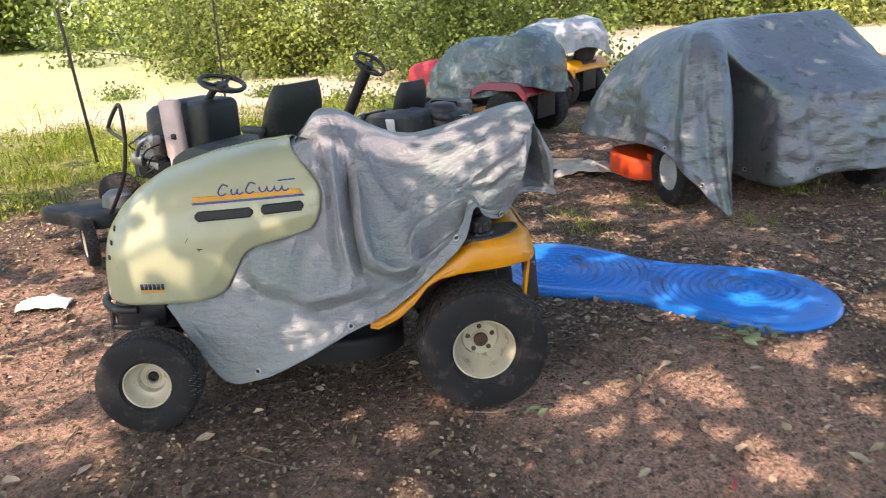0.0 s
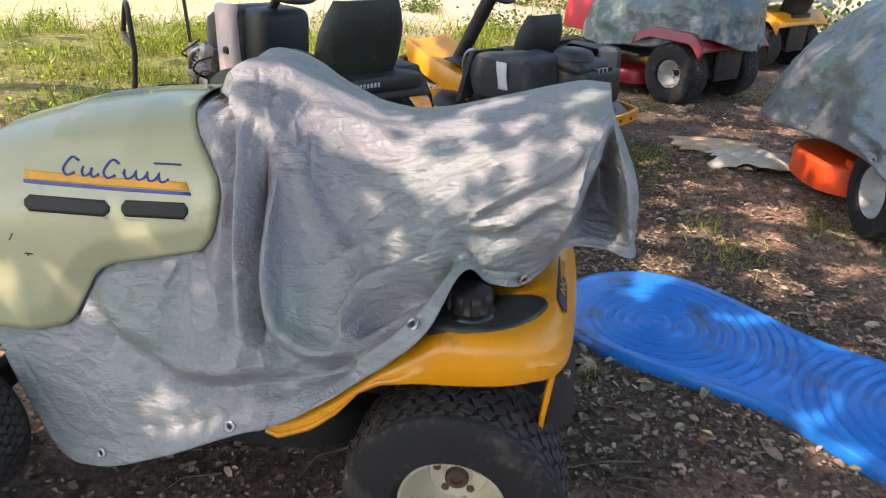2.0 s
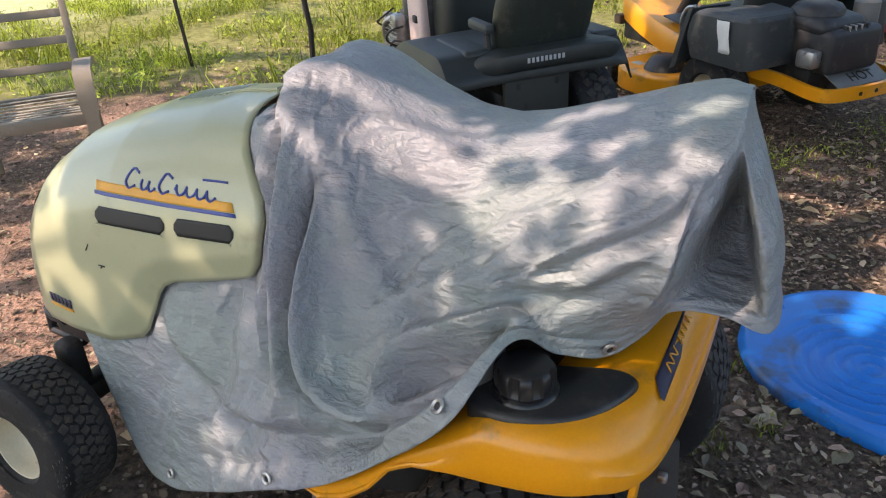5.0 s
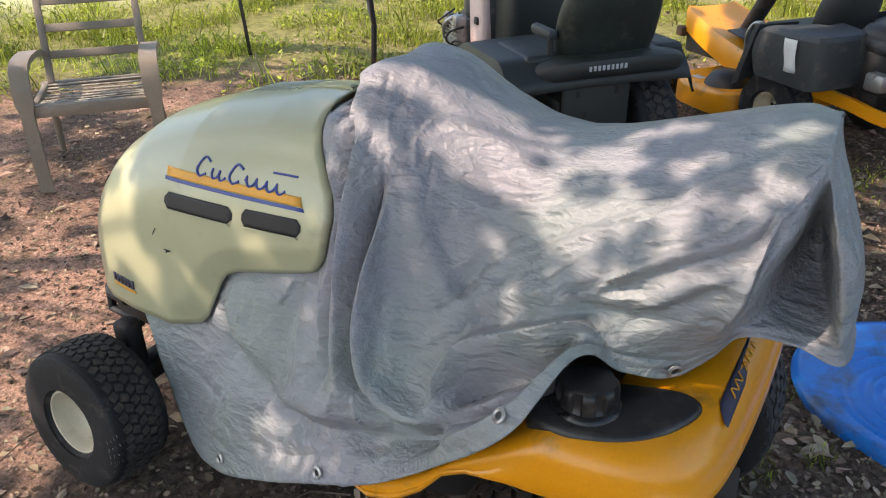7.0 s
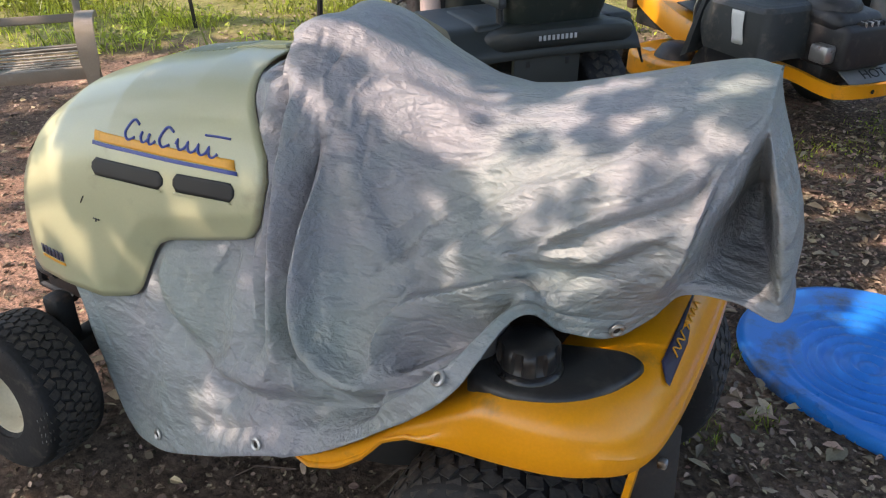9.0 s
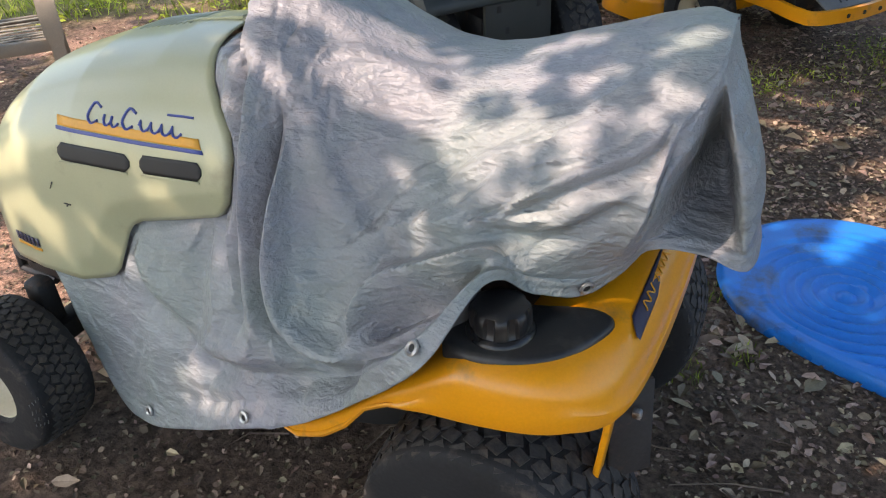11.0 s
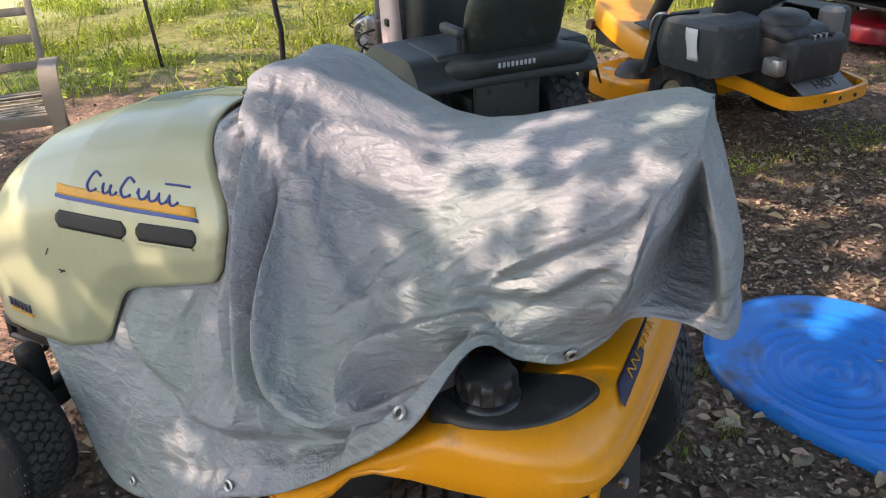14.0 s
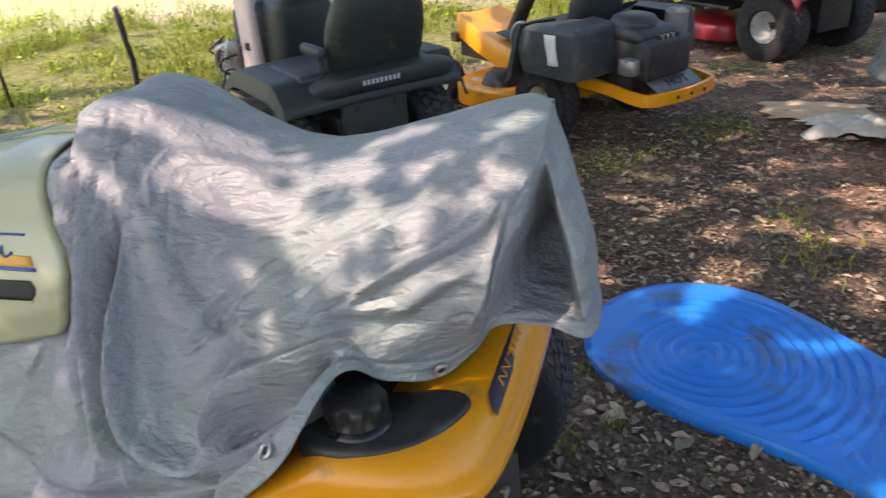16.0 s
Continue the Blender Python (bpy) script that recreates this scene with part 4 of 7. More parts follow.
def build_tarp():
    ns, nv = 620, 150
    along = np.concatenate([np.linspace(0, 0.715, 540), np.linspace(0.715, 1, 81)[1:]])
    pts = np.zeros((ns, nv, 3))
    for i in range(ns):
        s = along[i]
        ex, ey = station(EDGE_X, s), station(EDGE_Y, s)
        mid, hem = station(MID, s), station(HEM, s)
        top = tarp_top(ex)
        droop = 0.045 + 0.008 * min(1, max(0, (ex + 0.3) / 0.3))
        ridge = Vector((ex * 0.97 - 0.004, 0.015, top))
        edge = Vector((ex, ey, top - droop))
        knots = [ridge, edge, mid, hem]
        ext = [2 * knots[0] - knots[1]] + knots + [2 * hem - mid]
        ext[0] = Vector((ridge.x, 2 * ridge.y - edge.y, edge.z))
        for j in range(nv):
            t = j / (nv - 1) * 3
            k = min(int(t), 2)
            f = t - k
            a, b, c, d = ext[k : k + 4]
            pts[i, j] = 0.5 * (2 * b + (c - a) * f + (2 * a - 5 * b + 4 * c - d) * f * f + (3 * b - a - 3 * c + d) * f**3)
    # the pleat at the seat's rear corner stays deep down to the hem
    stage, down = (along * (TARP_N - 1))[:, None], np.linspace(0, 1, nv)[None, :]
    pts[..., 1] += 0.11 * np.exp(-(((stage - 12.95) / 0.66) ** 4)) * np.clip((down - 0.60) / 0.12, 0, 1) * np.clip((0.955 - down) / 0.05, 0, 1)
    du = np.gradient(pts, axis=0)
    dv = np.gradient(pts, axis=1)
    nrm = np.cross(dv, du)
    nrm /= np.linalg.norm(nrm, axis=2, keepdims=True) + 1e-9
    centre = np.array([-0.2, 0.0, 0.7])
    flip = np.sign(((pts - centre) * nrm).sum(2, keepdims=True).mean())
    nrm *= flip
    S = (along * (TARP_N - 1))[:, None] * np.ones((1, nv))
    V = np.linspace(0, 1, nv)[None, :] * np.ones((ns, 1))
    disp = np.zeros((ns, nv))
    for path, height, width in FOLDS:
        line = smooth_path([(a * 0.12, b * 0.55, 0) for a, b in path], 150)
        ends = [a for a, _ in path]
        lo, hi = np.searchsorted(along * (TARP_N - 1), (min(ends) - 1.3, max(ends) + 1.3))
        best = np.full((hi - lo, nv), 9.0)
        for k, p in enumerate(line):
            ease = 0.02 * (abs(k - 74.5) / 74.5) ** 4
            best = np.minimum(best, np.hypot(S[lo:hi] * 0.12 - p.x, V[lo:hi] * 0.55 - p.y) + ease)
        disp[lo:hi] += height * np.exp(-((best / width) ** 1.7))
    # thin short creases, running up towards the seat back and down the front
    rg = np.random.default_rng(4)
    for k in range(170):
        if k < 105:
            s0, v0 = rg.uniform(5.2, 11.6), rg.uniform(0.34, 0.80)
            ds, dv = rg.uniform(0.35, 1.2), rg.uniform(-0.10, 0.01)
        elif k < 150:
            s0, v0 = rg.uniform(1.2, 5.4), rg.uniform(0.40, 0.95)
            ds, dv = rg.uniform(-0.5, 0.5), rg.uniform(0.03, 0.14)
        else:
            s0, v0 = rg.uniform(3.6, 6.0), rg.uniform(0.20, 0.45)
            ds, dv = rg.uniform(-0.2, 0.35), rg.uniform(0.04, 0.12)
        bow = rg.uniform(-0.02, 0.02)
        tall, wide = rg.choice([-1, 1]) * rg.uniform(0.002, 0.006), rg.uniform(0.005, 0.0095)
        lo, hi = np.searchsorted(along * (TARP_N - 1), (min(s0, s0 + ds) - 0.3, max(s0, s0 + ds) + 0.3))
        part_s, part_v = S[lo:hi] * 0.12, V[lo:hi] * 0.55
        best = np.full(part_s.shape, 9.0)
        for f in np.linspace(0, 1, 44):
            px, py = (s0 + ds * f) * 0.12, (v0 + dv * f + bow * math.sin(math.pi * f)) * 0.55
            best = np.minimum(best, np.hypot(part_s - px, part_v - py) + 0.012 * (2 * abs(f - 0.5)) ** 3)
        disp[lo:hi] += tall * np.exp(-((best / wide) ** 2))
    crumple = np.zeros((ns, nv))
    for i in range(ns):
        for j in range(nv):
            x, y, z = pts[i, j]
            n1 = noise.ridged_multi_fractal((x * 4.0, y * 4.0, z * 4.0), 1.0, 2.1, 3, 1.0, 2.0)
            n2 = noise.noise((x * 2.3 + 5, y * 2.3, z * 2.3))
            n3 = noise.ridged_multi_fractal((x * 8.0 + 3, y * 8.0, z * 9.0), 1.0, 2.2, 3, 1.0, 2.0)
            crumple[i, j] = 0.0035 * (n1 - 1.2) + 0.008 * n2 + 0.0025 * (n3 - 1.2)
    disp += crumple * np.clip(V * 3, 0.3, 1)
    disp -= 0.004 * np.exp(-(((V - 0.945) / 0.007) ** 2))
    hem_roll = np.exp(-(((1 - V) / 0.012) ** 2)) * 0.004
    pts = pts + nrm * (disp + hem_roll)[..., None]
    # tucked in under the hood, which stands proud of it
    for i, j in zip(*np.nonzero((pts[..., 0] < -0.50) & (pts[..., 2] > 0.42))):
        x, y, z = pts[i, j]
        out = max(x - hood_rear(z), (hood_bottom(x) - z) * (0.6 if x > -0.97 else 1.0), -0.03)
        room = hood_side(min(x, hood_rear(z)), max(z, hood_bottom(x))) - 0.016 + 1.3 * max(0.0, out) - 0.25 * max(0.0, -out)
        if out < 0.12 and abs(y) > room:
            pts[i, j, 1] = math.copysign(room, y)
        lid = interp(x, HOOD_X, HOOD_TOP) - 0.02 + 4.0 * max(0.0, x + 0.655)
        pts[i, j, 2] = min(z, lid)
    bm = bmesh.new()
    sheet(bm, [[tuple(p) for p in row] for row in pts])
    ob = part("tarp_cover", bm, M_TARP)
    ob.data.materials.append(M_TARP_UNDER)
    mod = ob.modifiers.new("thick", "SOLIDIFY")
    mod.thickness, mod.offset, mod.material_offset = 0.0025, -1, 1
    tagged(ob, "crumpled silver-grey tarp draped over seat and steering wheel", "tarp")
    return ob, pts, nrm, along


tarp, tarp_pts, tarp_nrm, tarp_along = build_tarp()


def tarp_at(s, v):
    i, j = int(np.argmin(np.abs(tarp_along * (TARP_N - 1) - s))), int(round(v * (tarp_pts.shape[1] - 1)))
    return Vector(tarp_pts[i, j]), Vector(tarp_nrm[i, j])


for s, v in ((2.0, 0.972), (4.0, 0.978), (7.0, 0.968), (10.1, 0.975)):
    p, n = tarp_at(s, v)
    grommet(tarp, p + n * 0.003, n, 0.0135)


# ---- blue play board on the ground ----
def build_board():
    """A moulded blue plastic board: two round ends joined by a narrower waist, with ring grooves."""
    a, b = Vector((0.615, 1.02, 0)), Vector((1.54, 0.37, 0))
    ax = (b - a).normalized()
    side = Vector((-ax.y, ax.x, 0))
    L = (b - a).length
    ra, rb, waist = 0.385, 0.39, 0.285
    outline = []
    n = 220
    for k in range(n):
        t = 2 * math.pi * k / n
        u = math.cos(t)
        x = L / 2 + (L / 2 + 0.38) * u
        end = ra if x < L / 2 else rb
        d = max(0.0, abs(x - L / 2) - L / 2)
        w = math.sqrt(max(0, end**2 - min(end, d) ** 2 * (end / 0.38) ** 2 * 0.998))
        w *= 1 - (1 - waist / end) * math.exp(-(((x - L / 2) / 0.34) ** 2))
        outline.append((x, w if math.sin(t) >= 0 else -w))
    bm = bmesh.new()
    rows = []
    cen = Vector((L / 2, 0, 0))
    for f, h in ((1.0, 0.004), (1.010, 0.020), (1.0, 0.038), (0.978, 0.047)):
        rows.append([(cen + (Vector((x, y, 0)) - cen) * f, h) for x, y in outline])
    for k in range(1, 110):
        f = 0.975 * (1 - k / 110)
        row = []
        for x, y in outline:
            p = cen + Vector(((x - cen.x), (y - cen.y), 0)) * f
            da, db = (p - Vector((0.05, -0.08, 0))).length, (p - Vector((L - 0.05, 0.07, 0))).length
            g = 0.0065 * math.sin(2 * math.pi * min(da, db) / 0.045) * max(0.0, min(1, (k - 9) / 12))
            g += 0.018 * math.exp(-(((p.x - L - 0.2) / 0.09) ** 2 + (p.y / 0.1) ** 2) * 1.0)
            row.append((p, 0.049 + g))
        rows.append(row)
    world_rows = [[a + ax * p.x + side * p.y + Vector((0, 0, h)) for p, h in row] for row in rows]
    vs = sheet(bm, world_rows, True)
    bm.faces.new(vs[-1])
    bm.faces.new(vs[0])
    return tagged(part("play_board", bm, M_BLUE), "long blue moulded plastic board with ring grooves lying on the ground", "play board")


build_board()


# ---- draped covers ----
def drape(name, m, half_x, half_y, tops, hem, mat, label, seed, folds=11, flare=0.12, power=3.2, top_r=0.86, wave_h=0.03, eyelets=0, bulge=None, crumple=0.014):
    """A cover over a machine: tops gives the height along local x; hem the lower edge by angle; the sides hang in folds."""
    rng = random.Random(seed)
    ph = [rng.uniform(0, 6.28) for _ in range(6)]
    ns, nv = 190, 60
    rows = []
    for j in range(nv):
        v = j / (nv - 1)
        row = []
        for i in range(ns):
            t = 2 * math.pi * i / ns
            c, s = math.cos(t), math.sin(t)
            ux, uy = math.copysign(abs(c) ** (2 / power), c), math.copysign(abs(s) ** (2 / power), s)
            low = hem(t)
            if v < 0.4:
                f = v / 0.4
                r = f * top_r
                x, y = ux * half_x * r, uy * half_y * r
                z = interp(x / half_x, tops[0], tops[1]) - 0.05 * f**3 - 0.04 * f * f * abs(uy)
            else:
                f = (v - 0.4) / 0.6
                r = top_r + (1 - top_r) * math.sin(min(1, f * (2.2 if top_r > 0.8 else 1.0)) * math.pi / 2) + flare * f * f
                wave = math.sin(folds * t + ph[0]) + 0.6 * math.sin((folds * 1.7) // 1 * t + ph[1]) + 0.4 * math.sin(folds * 3 // 1 * t + ph[2])
                r += wave_h * wave * f**1.2 + (bulge(t, f) if bulge else 0)
                x, y = ux * half_x * r, uy * half_y * r
                top = interp(ux * top_r, tops[0], tops[1]) - 0.05 - 0.04 * abs(uy)
                z = top + (low - top) * (f**0.85)
            p = Vector((x, y, z))
            k = noise.noise((x * 3 + seed, y * 3, z * 3)) * 0.028 + (noise.ridged_multi_fractal((x * 4 + seed, y * 4, z * 4), 1.0, 2.1, 3, 1.0, 2.0) - 1.2) * crumple
            d = Vector((x / half_x, y / half_y, 0.6 if v < 0.4 else 0.1))
            p += d.normalized() * k * min(1, v * 4 + 0.3)
            row.append(m @ p)
        rows.append(row)
    bm = bmesh.new()
    vs = sheet(bm, rows, True)
    bmesh.ops.remove_doubles(bm, verts=vs[0], dist=0.02)
    ob = part(name, bm, mat)
    mod = ob.modifiers.new("thick", "SOLIDIFY")
    mod.thickness, mod.offset = 0.004, -1
    if eyelets:
        for k in range(eyelets):
            i = int((k + 0.5) / eyelets * ns)
            p, q = rows[-3][i], rows[-6][i]
            d = (p - m @ Vector((0, 0, p.z))).normalized()
            grommet(ob, p + d * 0.004, d, 0.014)
    return tagged(ob, label, "tarp")


# ---- large covered orange mower ----
def build_orange_mower():
    m = pose(2.62, 2.62, 0, 0, 0, 97)  # x local: towards its front, away from the lens
    t = thing("zero_turn_mower", m, "orange ride-on mower hidden under a dark weathered cover", "lawn mower")
    ax = Vector((0, 1, 0))
    wheel(t, (-0.30, 0.80, 0.245), ax, 0.245, 0.20, 0.135, M_GREYRIM, 5, 30, "drive_wheel", 5, M_GREYRIM)
    wheel(t, (-0.30, -0.80, 0.245), -ax, 0.245, 0.20, 0.135, M_GREYRIM, 5, 30, "drive_wheel", 5, M_GREYRIM)
    wheel(t, (0.85, 0.45, 0.15), ax, 0.15, 0.12, 0.07, M_GREYRIM, 3, 20, "caster_wheel", 0)
    wheel(t, (0.85, -0.45, 0.15), -ax, 0.15, 0.12, 0.07, M_GREYRIM, 3, 20, "caster_wheel", 0)
    bm = slab(ring_outline(0.30, 0.46, 0.36, 0.54, 40, 3.2), 0.11, 0.27, 0.03, 3)
    part("mower_deck", bm, M_ORANGE, t, "bright orange steel mower deck")
    part("deck_lip", boxed((0.02, 0.72, 0.285), (0.10, 0.30, 0.05), 0.015), M_ORANGE, t)
    part("chassis", boxed((0.25, -0.06, 0.40), (1.0, 0.40, 0.2), 0.04), M_DARK, t)
    part("engine_block", boxed((-0.10, 0, 0.58), (0.40, 0.4, 0.30), 0.06), M_DARK, t)
    part("seat_cushion", boxed((0.0, 0, 0.68), (0.5, 0.5, 0.12), 0.05), M_VINYL, t)
    part("seat_back", boxed((0.02, 0, 0.85), (0.12, 0.42, 0.32), 0.05), M_VINYL, t)
    return t


build_orange_mower()


def build_mower_cover():
    """A stiff tarp: a level ridge, a broad slope to the near side, a steep left face and a flap that trails to the ground."""
    top = [(2.22, 2.85, 1.24), (2.12, 2.75, 1.245), (2.08, 2.62, 1.245), (2.08, 2.50, 1.245), (2.12, 2.45, 1.25), (2.20, 2.50, 1.25), (2.26, 2.55, 1.245), (2.40, 2.62, 1.24), (2.80, 2.72, 1.26), (3.22, 2.78, 1.28), (3.32, 2.85, 1.28), (3.32, 2.95, 1.27), (3.20, 3.00, 1.26), (2.75, 3.00, 1.26)]
    shoulder = [(2.00, 3.15, 1.12), (1.86, 2.90, 1.13), (1.86, 2.45, 1.14), (1.90, 2.22, 1.15), (2.00, 2.12, 1.13), (2.10, 2.12, 1.10), (2.18, 2.22, 1.06), (2.38, 2.25, 0.97), (2.75, 2.30, 0.99), (3.22, 2.36, 1.01), (3.50, 2.55, 1.00), (3.52, 2.95, 1.05), (3.40, 3.25, 1.05), (2.75, 3.25, 1.05)]
    crease = [(1.75, 3.40, 0.80), (1.62, 3.00, 0.82), (1.72, 2.30, 0.85), (1.79, 2.02, 0.74), (1.95, 1.90, 0.74), (2.10, 1.96, 0.80), (2.25, 2.50, 0.85), (2.46, 2.03, 0.775), (2.76, 1.98, 0.775), (3.23, 2.00, 0.80), (3.62, 2.20, 0.80), (3.72, 2.85, 0.85), (3.52, 3.45, 0.82), (2.75, 3.45, 0.82)]
    low = [(1.66, 3.50, 0.55), (1.53, 3.10, 0.56), (1.66, 2.22, 0.60), (1.75, 1.95, 0.50), (1.97, 1.80, 0.38), (2.08, 1.86, 0.45), (2.27, 2.55, 0.50), (2.46, 1.98, 0.47), (2.80, 1.92, 0.50), (3.25, 1.94, 0.53), (3.70, 2.15, 0.55), (3.80, 2.85, 0.55), (3.60, 3.50, 0.55), (2.75, 3.55, 0.55)]
    hem = [(1.66, 3.55, 0.36), (1.46, 3.16, 0.36), (1.64, 2.18, 0.44), (1.77, 1.90, 0.30), (2.02, 1.71, 0.03), (2.07, 1.88, 0.28), (2.29, 2.52, 0.18), (2.49, 1.96, 0.15), (2.85, 1.90, 0.24), (3.28, 1.90, 0.26), (3.72, 2.15, 0.28), (3.82, 2.85, 0.30), (3.62, 3.55, 0.30), (2.75, 3.60, 0.30)]
    core = [(max(2.40, min(3.05, x)), 2.85, 1.275) for x, y, z in top]
    ns, nv = 240, 72
    rings = [smooth_path(k, ns, True) for k in (core, top, shoulder, crease, low, hem)]
    rows = []
    for i in range(ns):
        line = smooth_path([r[i] for r in rings], nv)
        row = []
        for j, p in enumerate(line):
            v = j / (nv - 1)
            n1 = noise.noise((p.x * 2.2, p.y * 2.2, p.z * 2.2))
            n2 = noise.ridged_multi_fractal((p.x * 3.5, p.y * 3.5, p.z * 5.0), 1.0, 2.1, 3, 1.0, 2.0) - 1.2
            sag = 0.012 * math.sin(i / ns * 2 * math.pi * 17 + 3 * n1) * v**2
            u = i / ns * 14
            for u0, u1, deep, wide in ((2.9, 3.1, 0.035, 0.16), (2.55, 2.62, -0.03, 0.16), (3.35, 3.7, -0.035, 0.16), (1.5, 1.9, 0.02, 0.2), (4.3, 4.45, 0.02, 0.12), (7.9, 7.75, -0.03, 0.12), (8.4, 8.3, 0.025, 0.14), (9.2, 9.3, -0.02, 0.2)):
                mid = u0 + (u1 - u0) * v + 0.10 * n1
                sag += deep * math.exp(-(((u - mid) / wide) ** 2)) * min(1, max(0, (v - 0.3) / 0.25))
            if 7.2 < u < 10.5:
                sag += 0.022 * math.exp(-(((v - 0.6) / 0.03) ** 2)) + (0.008 * math.sin(48 * v + 14 * n1 + 2 * u) * (0.4 + n2) if v > 0.64 else 0)
            out = Vector((p.x - 2.7, p.y - 2.7, 0.25)).normalized()
            row.append(p + out * (0.030 * n1 + 0.020 * n2 + sag) * min(1, 0.25 + v))
        rows.append(row)
    bm = bmesh.new()
    sheet(bm, rows + rows[:1])
    bmesh.ops.remove_doubles(bm, verts=bm.verts, dist=1e-4)
    ob = part("mower_cover", bm, M_TARP_DARK)
    mod = ob.modifiers.new("thick", "SOLIDIFY")
    mod.thickness, mod.offset = 0.004, -1
    for f in (0.105, 0.165, 0.245, 0.47, 0.555, 0.64):
        i = int(f * ns)
        d = Vector((rows[i][-4].x - 2.7, rows[i][-4].y - 2.7, 0.1)).normalized()
        grommet(ob, rows[i][-4] + d * 0.006, d, 0.016)
    return tagged(ob, "dark grey weathered tarp hanging stiffly over a mower", "tarp")


build_mower_cover()


# ---- garden tractors parked in a row ----
def garden_tractor(m, paint, rim_mat, label, hooded=True, group="parked mowers", hood_mat=None, red_deck=False, lift=0.0, seat_mat=None, seat_w=0.48, seat_z=0.64, seat_y=0.0, wheel_r=0.18, wheel_z=1.01):
    """x forward, y to its left, origin under the rear axle."""
    t = thing("garden_tractor", m, label, "lawn tractor", group)
    left = Vector((0, 1, 0))
    wheel(t, (0, 0.36, 0.255), left, 0.255, 0.23, 0.115, rim_mat, 5, 28, "rear_wheel", 5, M_DARK)
    wheel(t, (0, -0.36, 0.255), -left, 0.255, 0.23, 0.115, rim_mat, 5, 28, "rear_wheel", 5, M_DARK)
    wheel(t, (1.22, 0.36, 0.19), left, 0.19, 0.15, 0.085, rim_mat, 4, 26, "front_wheel", 0)
    wheel(t, (1.22, -0.36, 0.19), -left, 0.19, 0.15, 0.085, rim_mat, 4, 26, "front_wheel", 0)
    part("chassis", boxed((0.55, 0, 0.38), (1.5, 0.34, 0.16), 0.02), M_DARK, t)
    part("rear_axle", boxed((0, 0, 0.25), (0.14, 0.6, 0.14), 0.03), M_DARK, t)
    part("front_axle", boxed((1.22, 0, 0.22), (0.06, 0.6, 0.06), 0.01), M_DARK, t)
    deck = slab(ring_outline(0.62, 0, 0.36, 0.52, 40, 3.0), 0.10, 0.22, 0.03, 3)
    part("mower_deck", deck, paint if red_deck else M_DARK, t)
    # fender: crowned sheet over both wheels
    bm = bmesh.new()
    rows = []
    for i in range(25):
        x = -0.30 + 0.72 * i / 24
        z = 0.60 + lift - 0.9 * max(0, x - 0.22) ** 1.4 - 3.0 * max(0, -x - 0.16) ** 1.6
        rows.append([(x, y, z + 0.015 * math.cos(2.6 * y) - (0.07 if abs(y) > 0.475 else 0)) for y in (-0.485, -0.48, -0.46, -0.40, -0.2, 0, 0.2, 0.40, 0.46, 0.48, 0.485)])
    sheet(bm, rows)
    f = part("rear_fender", bm, paint, t)
    f.modifiers.new("thick", "SOLIDIFY").thickness = 0.008
    part("rear_plate", boxed((-0.235, 0, 0.40), (0.03, 0.34, 0.38), 0.01), M_GREEN if not hooded else M_DARK, t)
    part("footboard", boxed((0.62, 0, 0.34), (0.50, 0.84, 0.03), 0.01), M_DARK, t)
    part("dash_tower", boxed((0.72, 0, 0.68), (0.20, 0.36, 0.44), 0.05), M_BLACK, t)
    part("steering_column", tubed([(0.66, 0, 0.80), (0.44, 0, wheel_z - 0.01)], 0.025), M_BLACK, t)
    steering_wheel(t, (0.41, -0.02, wheel_z), (-0.3, 0, 0.95), wheel_r)
    seat(t, pose(-0.14, seat_y, seat_z), seat_w, 0.42, 0.42, seat_mat or M_VINYL, 16)
    if hooded:
        bm = bmesh.new()
        rows = []
        for i in range(20):
            g = i / 19
            x = 0.78 + 0.78 * g
            top = 0.86 - 0.14 * g - 0.25 * max(0, g - 0.85) ** 1.2
            half = 0.25 - 0.03 * g - 0.5 * max(0, g - 0.9)
            row = []
            for k in range(21):
                a = math.pi * k / 20
                c, s = math.cos(a), math.sin(a)
                row.append((x, half * math.copysign(abs(c) ** 0.5, c), 0.42 + (top - 0.42) * abs(s) ** 0.5))
            rows.append(row)
        vs = sheet(bm, rows)
        bm.faces.new(vs[-1])
        part("hood", bm, hood_mat or paint, t)
    return t


green = garden_tractor(pose(-1.04, 2.16, 0, 0, 0, 140), M_GREEN, M_RIM, "dark lawn tractor with its hood off and engine bare", hooded=False, lift=0.06, seat_mat=M_SEAT_GREEN, seat_w=0.50, seat_z=0.555, seat_y=-0.07, wheel_r=0.15)
# dash cowl, pale side panel and bare engine
part("dash_cowl", boxed((0.57, -0.03, 0.71), (0.24, 0.34, 0.38), 0.06, seg=4), M_GREEN, green, "dark plastic dash cowl")
part("side_panel", boxed((0.735, 0.18, 0.70), (0.20, 0.07, 0.42), 0.03, Matrix.Rotation(0.05, 4, "Y"), seg=4), M_PRIMER, green, "faded pinkish bare side panel")
part("panel_latch", boxed((0.70, 0.218, 0.66), (0.05, 0.02, 0.04), 0.008), M_INK_SHADE, green)
part("panel_foot", boxed((0.76, 0.19, 0.46), (0.07, 0.05, 0.12), 0.02), M_PRIMER, green)
part("fuel_tank", boxed((0.80, -0.05, 0.66), (0.16, 0.34, 0.32), 0.05), M_GREEN, green)
part("engine_block", boxed((1.03, 0, 0.52), (0.26, 0.32, 0.26), 0.04), M_DARK, green, "bare engine block")
bm = bmesh.new()
lathe(bm, [(0.0, 0.13), (0.10, 0.13), (0.15, 0.09), (0.16, 0.0), (0.16, -0.08)], Matrix.Translation((1.02, 0, 0.70)), 28)
